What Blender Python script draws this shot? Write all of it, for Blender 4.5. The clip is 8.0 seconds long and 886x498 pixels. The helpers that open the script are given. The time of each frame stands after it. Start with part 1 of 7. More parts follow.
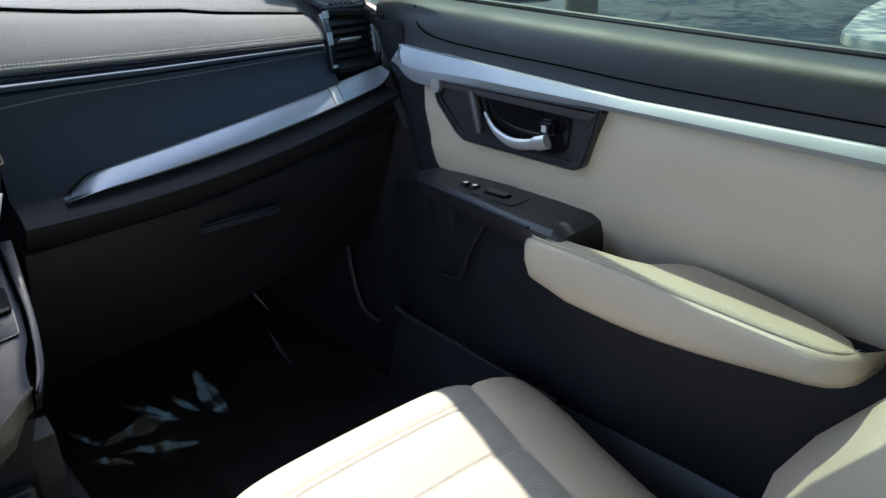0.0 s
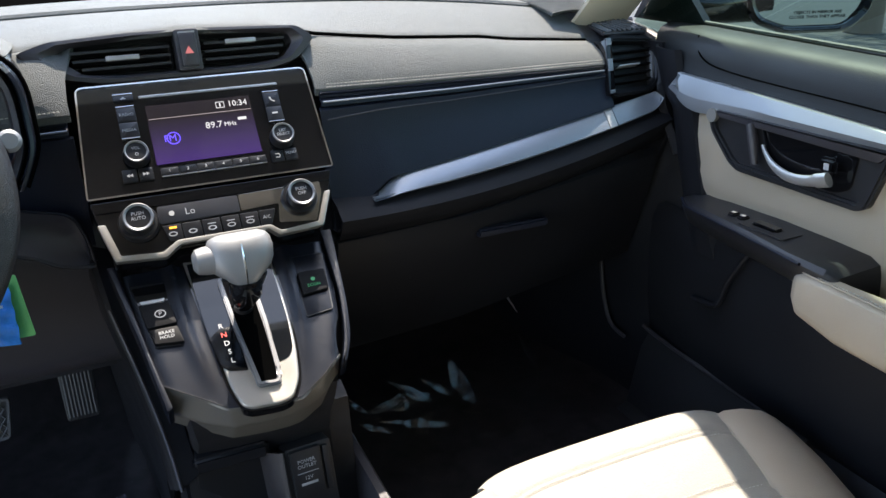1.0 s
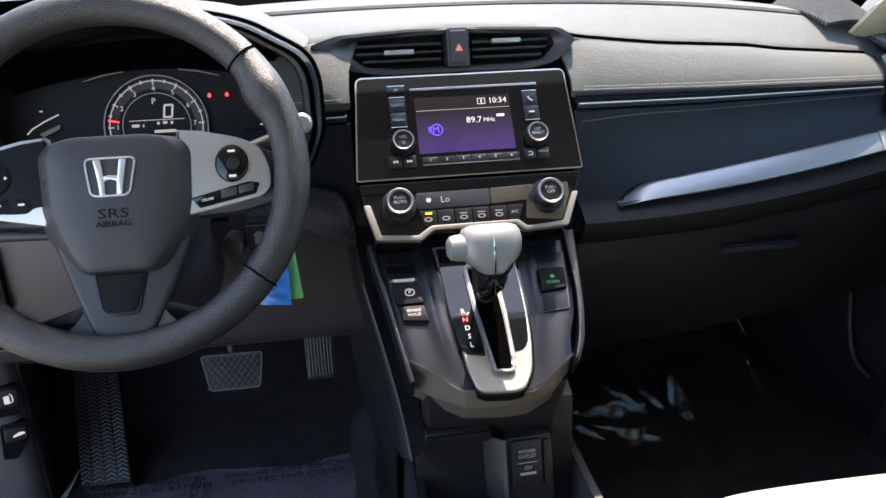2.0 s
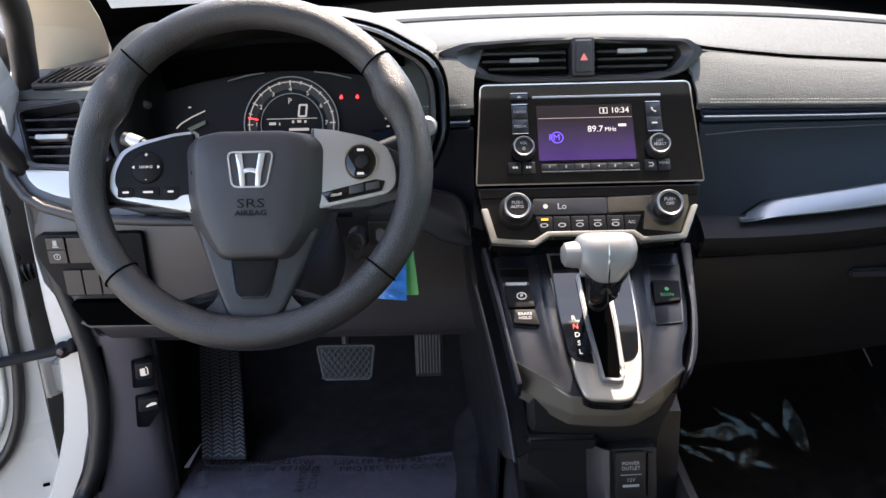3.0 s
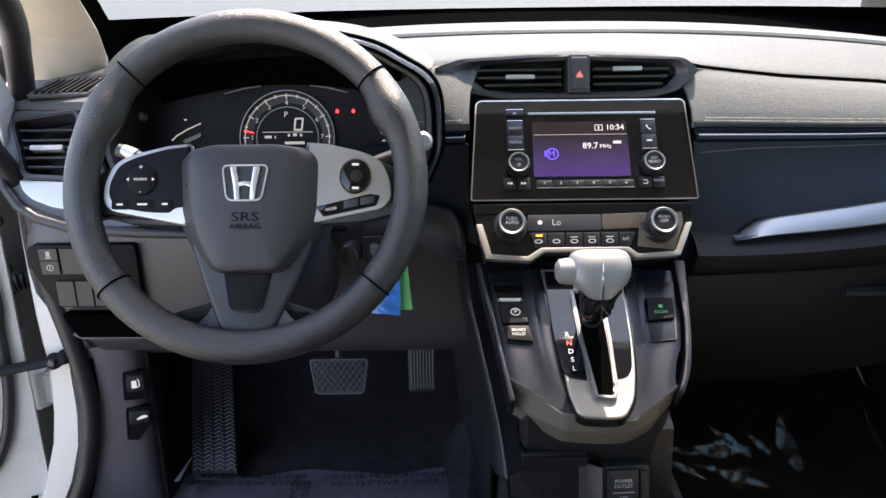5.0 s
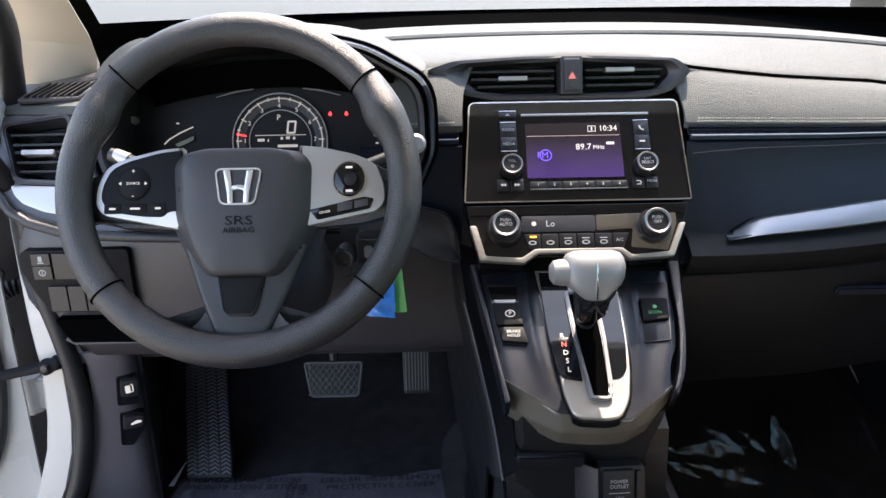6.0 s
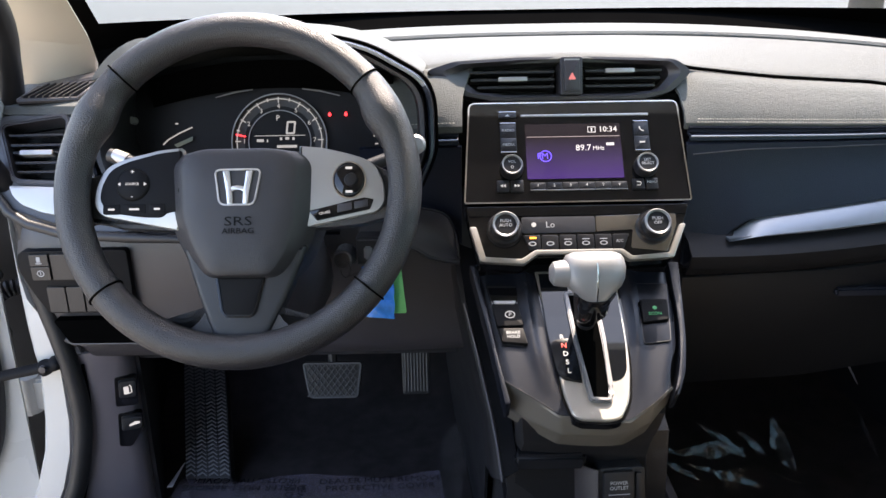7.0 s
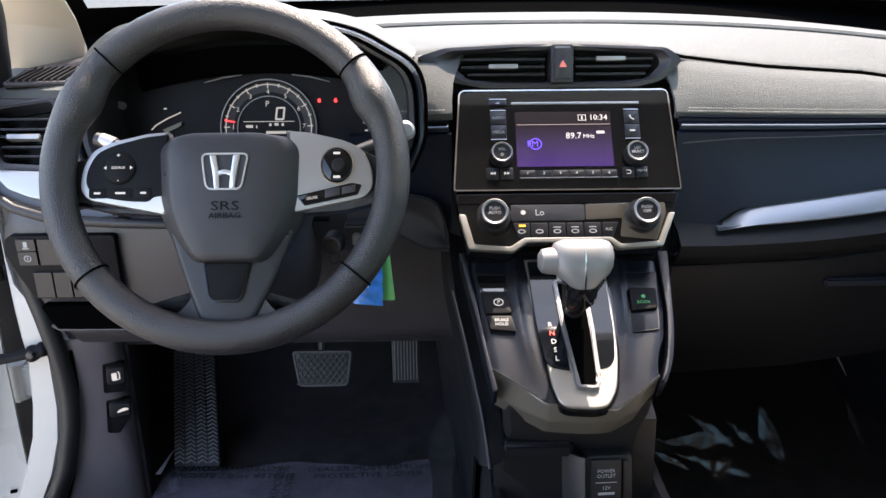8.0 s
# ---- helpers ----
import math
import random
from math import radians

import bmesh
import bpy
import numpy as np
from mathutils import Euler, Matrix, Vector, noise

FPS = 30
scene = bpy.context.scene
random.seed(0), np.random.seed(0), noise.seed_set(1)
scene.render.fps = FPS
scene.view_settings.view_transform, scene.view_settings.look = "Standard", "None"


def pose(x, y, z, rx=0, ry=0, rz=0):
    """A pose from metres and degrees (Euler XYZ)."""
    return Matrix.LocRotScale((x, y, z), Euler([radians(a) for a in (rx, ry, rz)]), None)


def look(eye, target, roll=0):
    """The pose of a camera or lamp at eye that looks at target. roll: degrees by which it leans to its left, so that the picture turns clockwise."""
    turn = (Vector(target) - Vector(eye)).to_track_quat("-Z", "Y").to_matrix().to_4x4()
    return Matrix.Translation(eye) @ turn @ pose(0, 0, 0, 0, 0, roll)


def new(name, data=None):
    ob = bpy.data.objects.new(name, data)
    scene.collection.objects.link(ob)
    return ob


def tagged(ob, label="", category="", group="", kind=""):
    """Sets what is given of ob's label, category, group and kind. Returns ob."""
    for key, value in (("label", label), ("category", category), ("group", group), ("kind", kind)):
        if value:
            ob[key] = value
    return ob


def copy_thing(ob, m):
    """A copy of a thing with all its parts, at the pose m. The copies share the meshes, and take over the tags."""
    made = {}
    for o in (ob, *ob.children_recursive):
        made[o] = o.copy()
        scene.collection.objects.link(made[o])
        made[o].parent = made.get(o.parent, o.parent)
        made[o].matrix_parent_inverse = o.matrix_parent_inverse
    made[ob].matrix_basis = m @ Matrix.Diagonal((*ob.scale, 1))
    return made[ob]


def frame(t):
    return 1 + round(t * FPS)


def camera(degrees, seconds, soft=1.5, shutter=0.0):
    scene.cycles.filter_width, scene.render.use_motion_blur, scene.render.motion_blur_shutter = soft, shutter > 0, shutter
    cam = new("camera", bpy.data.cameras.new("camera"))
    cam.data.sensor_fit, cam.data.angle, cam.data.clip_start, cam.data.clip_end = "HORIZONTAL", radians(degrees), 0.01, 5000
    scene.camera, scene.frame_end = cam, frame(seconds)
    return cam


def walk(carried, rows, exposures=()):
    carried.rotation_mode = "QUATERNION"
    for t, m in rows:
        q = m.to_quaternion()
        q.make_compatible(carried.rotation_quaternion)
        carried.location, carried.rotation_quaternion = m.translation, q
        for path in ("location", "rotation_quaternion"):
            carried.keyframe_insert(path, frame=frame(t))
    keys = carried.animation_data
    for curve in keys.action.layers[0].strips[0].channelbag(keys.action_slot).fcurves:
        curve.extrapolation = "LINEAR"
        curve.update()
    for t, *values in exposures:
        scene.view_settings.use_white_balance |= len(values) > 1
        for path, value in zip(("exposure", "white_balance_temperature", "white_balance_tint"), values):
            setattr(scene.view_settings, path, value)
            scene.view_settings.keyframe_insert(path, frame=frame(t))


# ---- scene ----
cam = camera(58.9, 8.0)
PATH = [
    (0, (-0.042, -0.293, 1.178), (1.182, 1.09, 0.411), -1.3),
    (0.5, (-0.078, -0.306, 1.199), (0.902, 1.268, 0.451), -1.9),
    (1, (-0.116, -0.319, 1.213), (0.633, 1.384, 0.478), -2.0),
    (1.5, (-0.149, -0.331, 1.218), (0.331, 1.471, 0.494), -1.9),
    (2, (-0.163, -0.321, 1.22), (0.091, 1.527, 0.499), -1.7),
    (2.2, (-0.166, -0.332, 1.221), (-0.013, 1.531, 0.511), -2.2),
    (3.3, (-0.171, -0.342, 1.222), (-0.208, 1.536, 0.534), -1.1),
    (3.5, (-0.171, -0.343, 1.224), (-0.211, 1.537, 0.545), -1.0),
    (4, (-0.168, -0.344, 1.223), (-0.201, 1.54, 0.552), -1.0),
    (4.5, (-0.169, -0.341, 1.223), (-0.19, 1.545, 0.557), -0.8),
    (6, (-0.171, -0.339, 1.224), (-0.163, 1.549, 0.564), -1.0),
    (6.5, (-0.172, -0.338, 1.224), (-0.161, 1.551, 0.566), -1.1),
    (7, (-0.173, -0.337, 1.224), (-0.16, 1.551, 0.565), -0.9),
    (7.5, (-0.173, -0.336, 1.222), (-0.156, 1.551, 0.56), -0.7),
    (8, (-0.166, -0.337, 1.217), (-0.14, 1.545, 0.54), -0.4),
]
EXPOSURES = [(0.0, 2.57, 6700, 10), (1.0, 2.65, 7000, 13), (2.0, 2.92, 7300, 17), (3.3, 3.00, 7500, 18), (8.0, 3.03, 7500, 18)]
walk(cam, [(t, look(eye, target, roll)) for t, eye, target, roll in PATH], EXPOSURES)

# ---- world, sun, exposure ----
world = bpy.data.worlds.new("sky")
scene.world = world
world.use_nodes = True
SUN_AZ, SUN_EL = 22.0, 61.5          # degrees to the right of straight ahead, degrees up
nt = world.node_tree
sky = nt.nodes.new("ShaderNodeTexSky")
sky.sky_type, sky.sun_disc = "NISHITA", False
sky.sun_elevation, sky.sun_rotation = radians(SUN_EL), radians(SUN_AZ)
nt.links.new(sky.outputs["Color"], nt.nodes["Background"].inputs["Color"])
nt.nodes["Background"].inputs["Strength"].default_value = 0.15
sun_dir = Vector((math.sin(radians(SUN_AZ)) * math.cos(radians(SUN_EL)), math.cos(radians(SUN_AZ)) * math.cos(radians(SUN_EL)), math.sin(radians(SUN_EL))))
sun = new("sun", bpy.data.lights.new("sun", "SUN"))
sun.data.energy, sun.data.angle, sun.data.color = 2.0, radians(0.6), (1.0, 0.95, 0.87)
sun.matrix_world = look(sun_dir * 20, (0, 0, 0))


# ---- materials ----
def mat(name, color, rough=0.5, metal=0.0, grain=0.0, grain_scale=900.0, mottle=0.12, mottle_scale=9.0, coat=0.0, spec=0.5, kind="noise"):
    """A surface with fine relief (grain) and slow changes of tone and gloss (mottle)."""
    m = bpy.data.materials.new(name)
    m.use_nodes = True
    n, l = m.node_tree.nodes, m.node_tree.links
    b = n["Principled BSDF"]
    b.inputs["Metallic"].default_value = metal
    b.inputs["Coat Weight"].default_value = coat
    b.inputs["Coat Roughness"].default_value = 0.05
    b.inputs["Specular IOR Level"].default_value = spec
    co = n.new("ShaderNodeTexCoord")
    big = n.new("ShaderNodeTexNoise")
    big.inputs["Scale"].default_value, big.inputs["Detail"].default_value = mottle_scale, 6.0
    l.new(co.outputs["Object"], big.inputs["Vector"])
    ramp = n.new("ShaderNodeMapRange")
    ramp.inputs["From Min"].default_value, ramp.inputs["From Max"].default_value = 0.3, 0.7
    ramp.inputs["To Min"].default_value, ramp.inputs["To Max"].default_value = 1 - mottle, 1 + mottle
    l.new(big.outputs["Fac"], ramp.inputs["Value"])
    mul = n.new("ShaderNodeVectorMath")
    mul.operation = "SCALE"
    mul.inputs[0].default_value = color
    l.new(ramp.outputs["Result"], mul.inputs["Scale"])
    l.new(mul.outputs["Vector"], b.inputs["Base Color"])
    rr = n.new("ShaderNodeMapRange")
    rr.inputs["From Min"].default_value, rr.inputs["From Max"].default_value = 0.3, 0.7
    rr.inputs["To Min"].default_value, rr.inputs["To Max"].default_value = max(0.02, rough * 0.85), min(1.0, rough * 1.15)
    l.new(big.outputs["Fac"], rr.inputs["Value"])
    l.new(rr.outputs["Result"], b.inputs["Roughness"])
    if grain:
        if kind == "noise":
            fine = n.new("ShaderNodeTexNoise")
            fine.inputs["Scale"].default_value, fine.inputs["Detail"].default_value = grain_scale, 3.0
            out = fine.outputs["Fac"]
        elif kind == "leather":
            fine = n.new("ShaderNodeTexVoronoi")
            fine.inputs["Scale"].default_value = grain_scale
            flip = n.new("ShaderNodeMath")
            flip.operation = "SUBTRACT"
            flip.inputs[0].default_value = 1.0
            l.new(fine.outputs["Distance"], flip.inputs[1])
            out = flip.outputs["Value"]
        else:
            fine = n.new("ShaderNodeTexChecker")
            fine.inputs["Scale"].default_value = grain_scale
            out = fine.outputs["Fac"]
        l.new(co.outputs["Object"], fine.inputs["Vector"])
        bump = n.new("ShaderNodeBump")
        bump.inputs["Strength"].default_value, bump.inputs["Distance"].default_value = grain, 0.001
        l.new(out, bump.inputs["Height"])
        l.new(bump.outputs["Normal"], b.inputs["Normal"])
    return m


def glow(name, color, strength):
    m = bpy.data.materials.new(name)
    m.use_nodes = True
    b = m.node_tree.nodes["Principled BSDF"]
    b.inputs["Base Color"].default_value = (*[c * 0.3 for c in color], 1)
    b.inputs["Emission Color"].default_value, b.inputs["Emission Strength"].default_value = (*color, 1), strength
    return m


def screen(name):
    """The lit radio display: violet at its foot, near black at its head."""
    m = bpy.data.materials.new(name)
    m.use_nodes = True
    n, l = m.node_tree.nodes, m.node_tree.links
    b = n["Principled BSDF"]
    b.inputs["Base Color"].default_value, b.inputs["Roughness"].default_value = (0.01, 0.01, 0.012, 1), 0.12
    co, sep, ramp = n.new("ShaderNodeTexCoord"), n.new("ShaderNodeSeparateXYZ"), n.new("ShaderNodeValToRGB")
    l.new(co.outputs["Generated"], sep.inputs["Vector"])
    l.new(sep.outputs["Z"], ramp.inputs["Fac"])
    ramp.color_ramp.elements[0].position, ramp.color_ramp.elements[0].color = 0.0, (0.045, 0.02, 0.14, 1)
    ramp.color_ramp.elements[1].position, ramp.color_ramp.elements[1].color = 0.75, (0.014, 0.010, 0.012, 1)
    e = ramp.color_ramp.elements.new(0.45)
    e.color = (0.03, 0.02, 0.06, 1)
    l.new(ramp.outputs["Color"], b.inputs["Emission Color"])
    b.inputs["Emission Strength"].default_value = 0.22
    return m


def glass(name, color, rough=0.0):
    m = bpy.data.materials.new(name)
    m.use_nodes = True
    n, l = m.node_tree.nodes, m.node_tree.links
    n.remove(n["Principled BSDF"])
    clear, shine, mix = n.new("ShaderNodeBsdfTransparent"), n.new("ShaderNodeBsdfGlossy"), n.new("ShaderNodeMixShader")
    clear.inputs["Color"].default_value = (*color, 1)
    shine.inputs["Roughness"].default_value = rough
    mix.inputs["Fac"].default_value = 0.07
    l.new(clear.outputs["BSDF"], mix.inputs[1])
    l.new(shine.outputs["BSDF"], mix.inputs[2])
    l.new(mix.outputs["Shader"], n["Material Output"].inputs["Surface"])
    return m


def film(name, color, share, haze):
    """Thin clear plastic sheet: mostly see-through, with a crinkled gloss."""
    m = bpy.data.materials.new(name)
    m.use_nodes = True
    n, l = m.node_tree.nodes, m.node_tree.links
    n.remove(n["Principled BSDF"])
    clear, shine, mix, soft, mix2 = n.new("ShaderNodeBsdfTransparent"), n.new("ShaderNodeBsdfGlossy"), n.new("ShaderNodeMixShader"), n.new("ShaderNodeBsdfDiffuse"), n.new("ShaderNodeMixShader")
    shine.inputs["Roughness"].default_value = 0.13
    soft.inputs["Color"].default_value = (*color, 1)
    mix.inputs["Fac"].default_value, mix2.inputs["Fac"].default_value = share, haze
    bump, fine, co = n.new("ShaderNodeBump"), n.new("ShaderNodeTexNoise"), n.new("ShaderNodeTexCoord")
    fine.inputs["Scale"].default_value, fine.inputs["Detail"].default_value = 45.0, 4.0
    bump.inputs["Strength"].default_value, bump.inputs["Distance"].default_value = 0.3, 0.003
    l.new(co.outputs["Object"], fine.inputs["Vector"])
    l.new(fine.outputs["Fac"], bump.inputs["Height"])
    l.new(bump.outputs["Normal"], shine.inputs["Normal"])
    l.new(clear.outputs["BSDF"], mix.inputs[1])
    l.new(shine.outputs["BSDF"], mix.inputs[2])
    l.new(mix.outputs["Shader"], mix2.inputs[1])
    l.new(soft.outputs["BSDF"], mix2.inputs[2])
    l.new(mix2.outputs["Shader"], n["Material Output"].inputs["Surface"])
    return m


M = dict(
    pad=mat("dash_soft_pad", (0.100, 0.106, 0.103), 0.60, spec=0.20, grain=0.9, grain_scale=950, kind="leather"),
    glove=mat("glovebox_black", (0.0120, 0.0125, 0.015), 0.5, spec=0.15, grain=0.3, grain_scale=800),
    doorpad=mat("door_pad", (0.010, 0.011, 0.0125), 0.52, spec=0.35, grain=0.16, grain_scale=820, kind="leather"),
    console=mat("console_satin", (0.008, 0.010, 0.0155), 0.24, spec=0.32, grain=0.2, grain_scale=1600),
    skin=mat("dash_skin", (0.010, 0.0135, 0.025), 0.42, spec=0.3, grain=0.25, grain_scale=800, kind="leather"),
    kick=mat("kick_plastic", (0.135, 0.117, 0.128), 0.42, spec=0.6, grain=0.2, grain_scale=1500),
    plastic=mat("black_plastic", (0.018, 0.018, 0.020), 0.40, spec=0.5, grain=0.25, grain_scale=1500),
    grey=mat("charcoal_plastic", (0.038, 0.035, 0.039), 0.40, spec=0.6, grain=0.25, grain_scale=1500),
    gloss=mat("piano_black", (0.006, 0.006, 0.007), 0.06, mottle=0.05),
    # charcoal plastic lightened to stand for light from the open doorway
    end=mat("dash_end_doorlit", (0.082, 0.084, 0.092), 0.42, spec=0.5, grain=0.2, grain_scale=1500),
    # console charcoal lightened to beige, to stand for the seats reflected in the lip
    lip=mat("console_lip_reflection", (0.115, 0.105, 0.088), 0.36, spec=0.9, grain=0.15, grain_scale=1600),
    ring=mat("knob_ring_metal", (0.22, 0.22, 0.225), 0.4, 0.6, mottle=0.05),
    door_inlay=mat("door_inlay_satin", (0.25, 0.265, 0.285), 0.42, 0.35, mottle=0.03),
    gate_gloss=mat("gate_acrylic", (0.005, 0.006, 0.008), 0.05, spec=0.55, mottle=0.05),
    control=mat("control_black", (0.008, 0.008, 0.009), 0.55, spec=0.12, mottle=0.05),
    silver=mat("satin_silver", (0.45, 0.44, 0.43), 0.36, 0.5, mottle=0.03),
    inlay=mat("blue_grey_inlay", (0.25, 0.275, 0.31), 0.32, 0.5, mottle=0.03),
    warm=mat("brushed_champagne", (0.50, 0.47, 0.42), 0.36, 0.8, mottle=0.05),
    chrome=mat("chrome", (0.85, 0.86, 0.88), 0.08, 1.0, mottle=0.02),
    knob=mat("knob_silver", (0.27, 0.27, 0.272), 0.42, 0.35, grain=0.25, grain_scale=900, mottle=0.05),
    rest_tread=mat("footrest_rubber", (0.10, 0.10, 0.108), 0.45),
    tread=mat("tread_rubber", (0.055, 0.055, 0.060), 0.45),
    rubber=mat("rubber", (0.012, 0.012, 0.013), 0.5, grain=0.2),
    wheel=mat("wheel_urethane", (0.0175, 0.0175, 0.0195), 0.37, spec=0.65, grain=0.55, grain_scale=880, kind="leather"),
    hub=mat("hub_plastic", (0.031, 0.0305, 0.034), 0.40, spec=0.45, grain=0.4, grain_scale=1400),
    carpet=mat("black_carpet", (0.031, 0.028, 0.030), 0.95, grain=1.0, grain_scale=700, mottle=0.3, mottle_scale=30, spec=0.1),
    ivory=mat("ivory_vinyl", (0.40, 0.335, 0.255), 0.5, grain=0.25, grain_scale=800, kind="leather", mottle=0.04),
    cloth=mat("ivory_cloth", (0.335, 0.315, 0.275), 0.8, grain=1.0, grain_scale=420, mottle=0.06, mottle_scale=40),
    stitch=mat("grey_thread", (0.48, 0.46, 0.40), 0.7),
    beige=mat("beige_trim", (0.60, 0.53, 0.42), 0.6, grain=0.3, grain_scale=1300, mottle=0.04),
    white=mat("white_paint", (0.50, 0.495, 0.475), 0.3, coat=0.3, mottle=0.02),
    asphalt=mat("asphalt", (0.023, 0.026, 0.026), 0.9, grain=0.3, grain_scale=90, mottle=0.25, mottle_scale=2.5),
    concrete=mat("concrete", (0.34, 0.315, 0.27), 0.9, grain=0.6, grain_scale=60, mottle=0.12, mottle_scale=3),
    key=mat("key_black", (0.012, 0.012, 0.014), 0.35, mottle=0.05),
    emb=mat("emblem_chrome", (0.80, 0.80, 0.80), 0.18, 0.6, mottle=0.02),
    frit=mat("black_frit", (0.002, 0.002, 0.002), 0.9, spec=0.0),
    bark=mat("bark", (0.10, 0.075, 0.055), 0.9, grain=1.0, grain_scale=40),
    leaf=mat("leaf", (0.06, 0.10, 0.03), 0.6, mottle=0.4, mottle_scale=3),
    film=film("clear_film", (0.55, 0.58, 0.72), 0.05, 0.004),
    # paler haze in the folds stands for the window reflected in them
    film3=film("creased_film_glint", (0.60, 0.60, 0.64), 0.07, 0.018),
    film2=film("printed_film", (0.44, 0.40, 0.50), 0.10, 0.20),
    # opaque white that stands for glints on the clear film
    film_glint=mat("film_glint_white", (0.50, 0.50, 0.54), 0.3),
    headliner=mat("headliner", (0.45, 0.42, 0.37), 0.9, grain=0.3),
)


# ---- mesh helpers ----
def thing(name, at, label, category, group="", kind=""):
    e = new(name)
    e.location, e.empty_display_size = at, 0.05
    return tagged(e, label, category, group, kind)


def part(name, bm, material, parent=None, label="", smooth=True):
    """Links a bmesh, in world metres, as one mesh object under a thing or a part."""
    bmesh.ops.recalc_face_normals(bm, faces=bm.faces)
    me = bpy.data.meshes.new(name)
    bm.to_mesh(me)
    bm.free()
    me.materials.append(material)
    if smooth:
        me.shade_smooth()
        me.set_sharp_from_angle(angle=radians(38))
    ob = new(name, me)
    if parent is not None:
        ob.parent = parent
        if parent.type == "EMPTY":
            ob.matrix_parent_inverse = Matrix.Translation(-parent.location)
    if label:
        ob["label"] = label
    return ob


def axes(origin, u, v):
    """A frame with its own right (u), up (v) and out (w) axes."""
    u, v = Vector(u).normalized(), Vector(v)
    v = (v - u * v.dot(u)).normalized()
    w = u.cross(v)
    m = Matrix((u, v, w)).transposed().to_4x4()
    m.translation = origin
    return m


def rounded(pts, r, n=4):
    """A closed outline with rounded corners; r may be one radius or one for each corner."""
    out, k = [], len(pts)
    for i, p in enumerate(pts):
        p, a, b = Vector(p), Vector(pts[i - 1]), Vector(pts[(i + 1) % k])
        ri = r[i] if isinstance(r, (list, tuple)) else r
        da, db = a - p, b - p
        ri = min(ri, da.length * 0.45, db.length * 0.45)
        if ri <= 1e-6:
            out.append(p)
            continue
        s, e = p + da.normalized() * ri, p + db.normalized() * ri
        for j in range(n + 1):
            t = j / n
            out.append(s * (1 - t) ** 2 + p * 2 * t * (1 - t) + e * t * t)
    return out


def plate(pts, m, depth, bevel=0.0, seg=2, dome=0.0):
    """A slab: an outline (u, v) in the frame m, its front at w = 0 and its back at w = -depth."""
    bm = bmesh.new()
    front = [bm.verts.new((p[0], p[1], 0)) for p in pts]
    back = [bm.verts.new((p[0], p[1], -depth)) for p in pts]
    f = bm.faces.new(front)
    bm.faces.new(list(reversed(back)))
    k = len(pts)
    for i in range(k):
        bm.faces.new((front[i], back[i], back[(i + 1) % k], front[(i + 1) % k]))
    bmesh.ops.recalc_face_normals(bm, faces=bm.faces)
    if bevel:
        bmesh.ops.bevel(bm, geom=list(f.edges), offset=bevel, segments=seg, affect="EDGES", profile=0.6)
    bm.transform(m)
    return bm


def shrink(pts, d):
    """An outline moved inwards by d (counter-clockwise outlines)."""
    k, out = len(pts), []
    area = sum(pts[i][0] * pts[(i + 1) % k][1] - pts[(i + 1) % k][0] * pts[i][1] for i in range(k))
    d = d if area > 0 else -d
    for i in range(k):
        p, a, b = Vector(pts[i][:2]), Vector(pts[i - 1][:2]), Vector(pts[(i + 1) % k][:2])
        n1, n2 = (p - a), (b - p)
        n1, n2 = Vector((-n1.y, n1.x)), Vector((-n2.y, n2.x))
        n = (n1.normalized() if n1.length > 1e-9 else n2.normalized()) + (n2.normalized() if n2.length > 1e-9 else n1.normalized())
        n = n.normalized() if n.length > 1e-9 else n1.normalized()
        out.append(p + n * d)
    return out


def ring(outer, inner, m, depth, bevel=0.0):
    """A frame between two outlines of equal count."""
    bm = bmesh.new()
    rows = [[bm.verts.new((p[0], p[1], w)) for p in o] for o, w in ((outer, 0), (inner, 0), (inner, -depth), (outer, -depth))]
    k = len(outer)
    for a in range(4):
        r, s = rows[a], rows[(a + 1) % 4]
        for i in range(k):
            bm.faces.new((r[i], r[(i + 1) % k], s[(i + 1) % k], s[i]))
    if bevel:
        es = [e for e in bm.edges if all(v in rows[0] or v in rows[1] for v in e.verts) and not (e.verts[0] in rows[0] and e.verts[1] in rows[1]) and not (e.verts[0] in rows[1] and e.verts[1] in rows[0])]
        bmesh.ops.bevel(bm, geom=es, offset=bevel, segments=2, affect="EDGES")
    bm.transform(m)
    return bm


def loft(rows, thick=0.0, close=False, caps=False):
    """A skin over rows of points of equal count; thick gives it a back."""
    bm = bmesh.new()
    v = [[bm.verts.new(p) for p in r] for r in rows]
    k = len(v[0])
    for a in range(len(v) - 1):
        for i in range(k if close else k - 1):
            j = (i + 1) % k
            bm.faces.new((v[a][i], v[a][j], v[a + 1][j], v[a + 1][i]))
    if caps and close:
        bm.faces.new(v[0])
        bm.faces.new(list(reversed(v[-1])))
    if thick:
        bmesh.ops.recalc_face_normals(bm, faces=bm.faces)
        bmesh.ops.solidify(bm, geom=list(bm.faces), thickness=thick)
    return bm


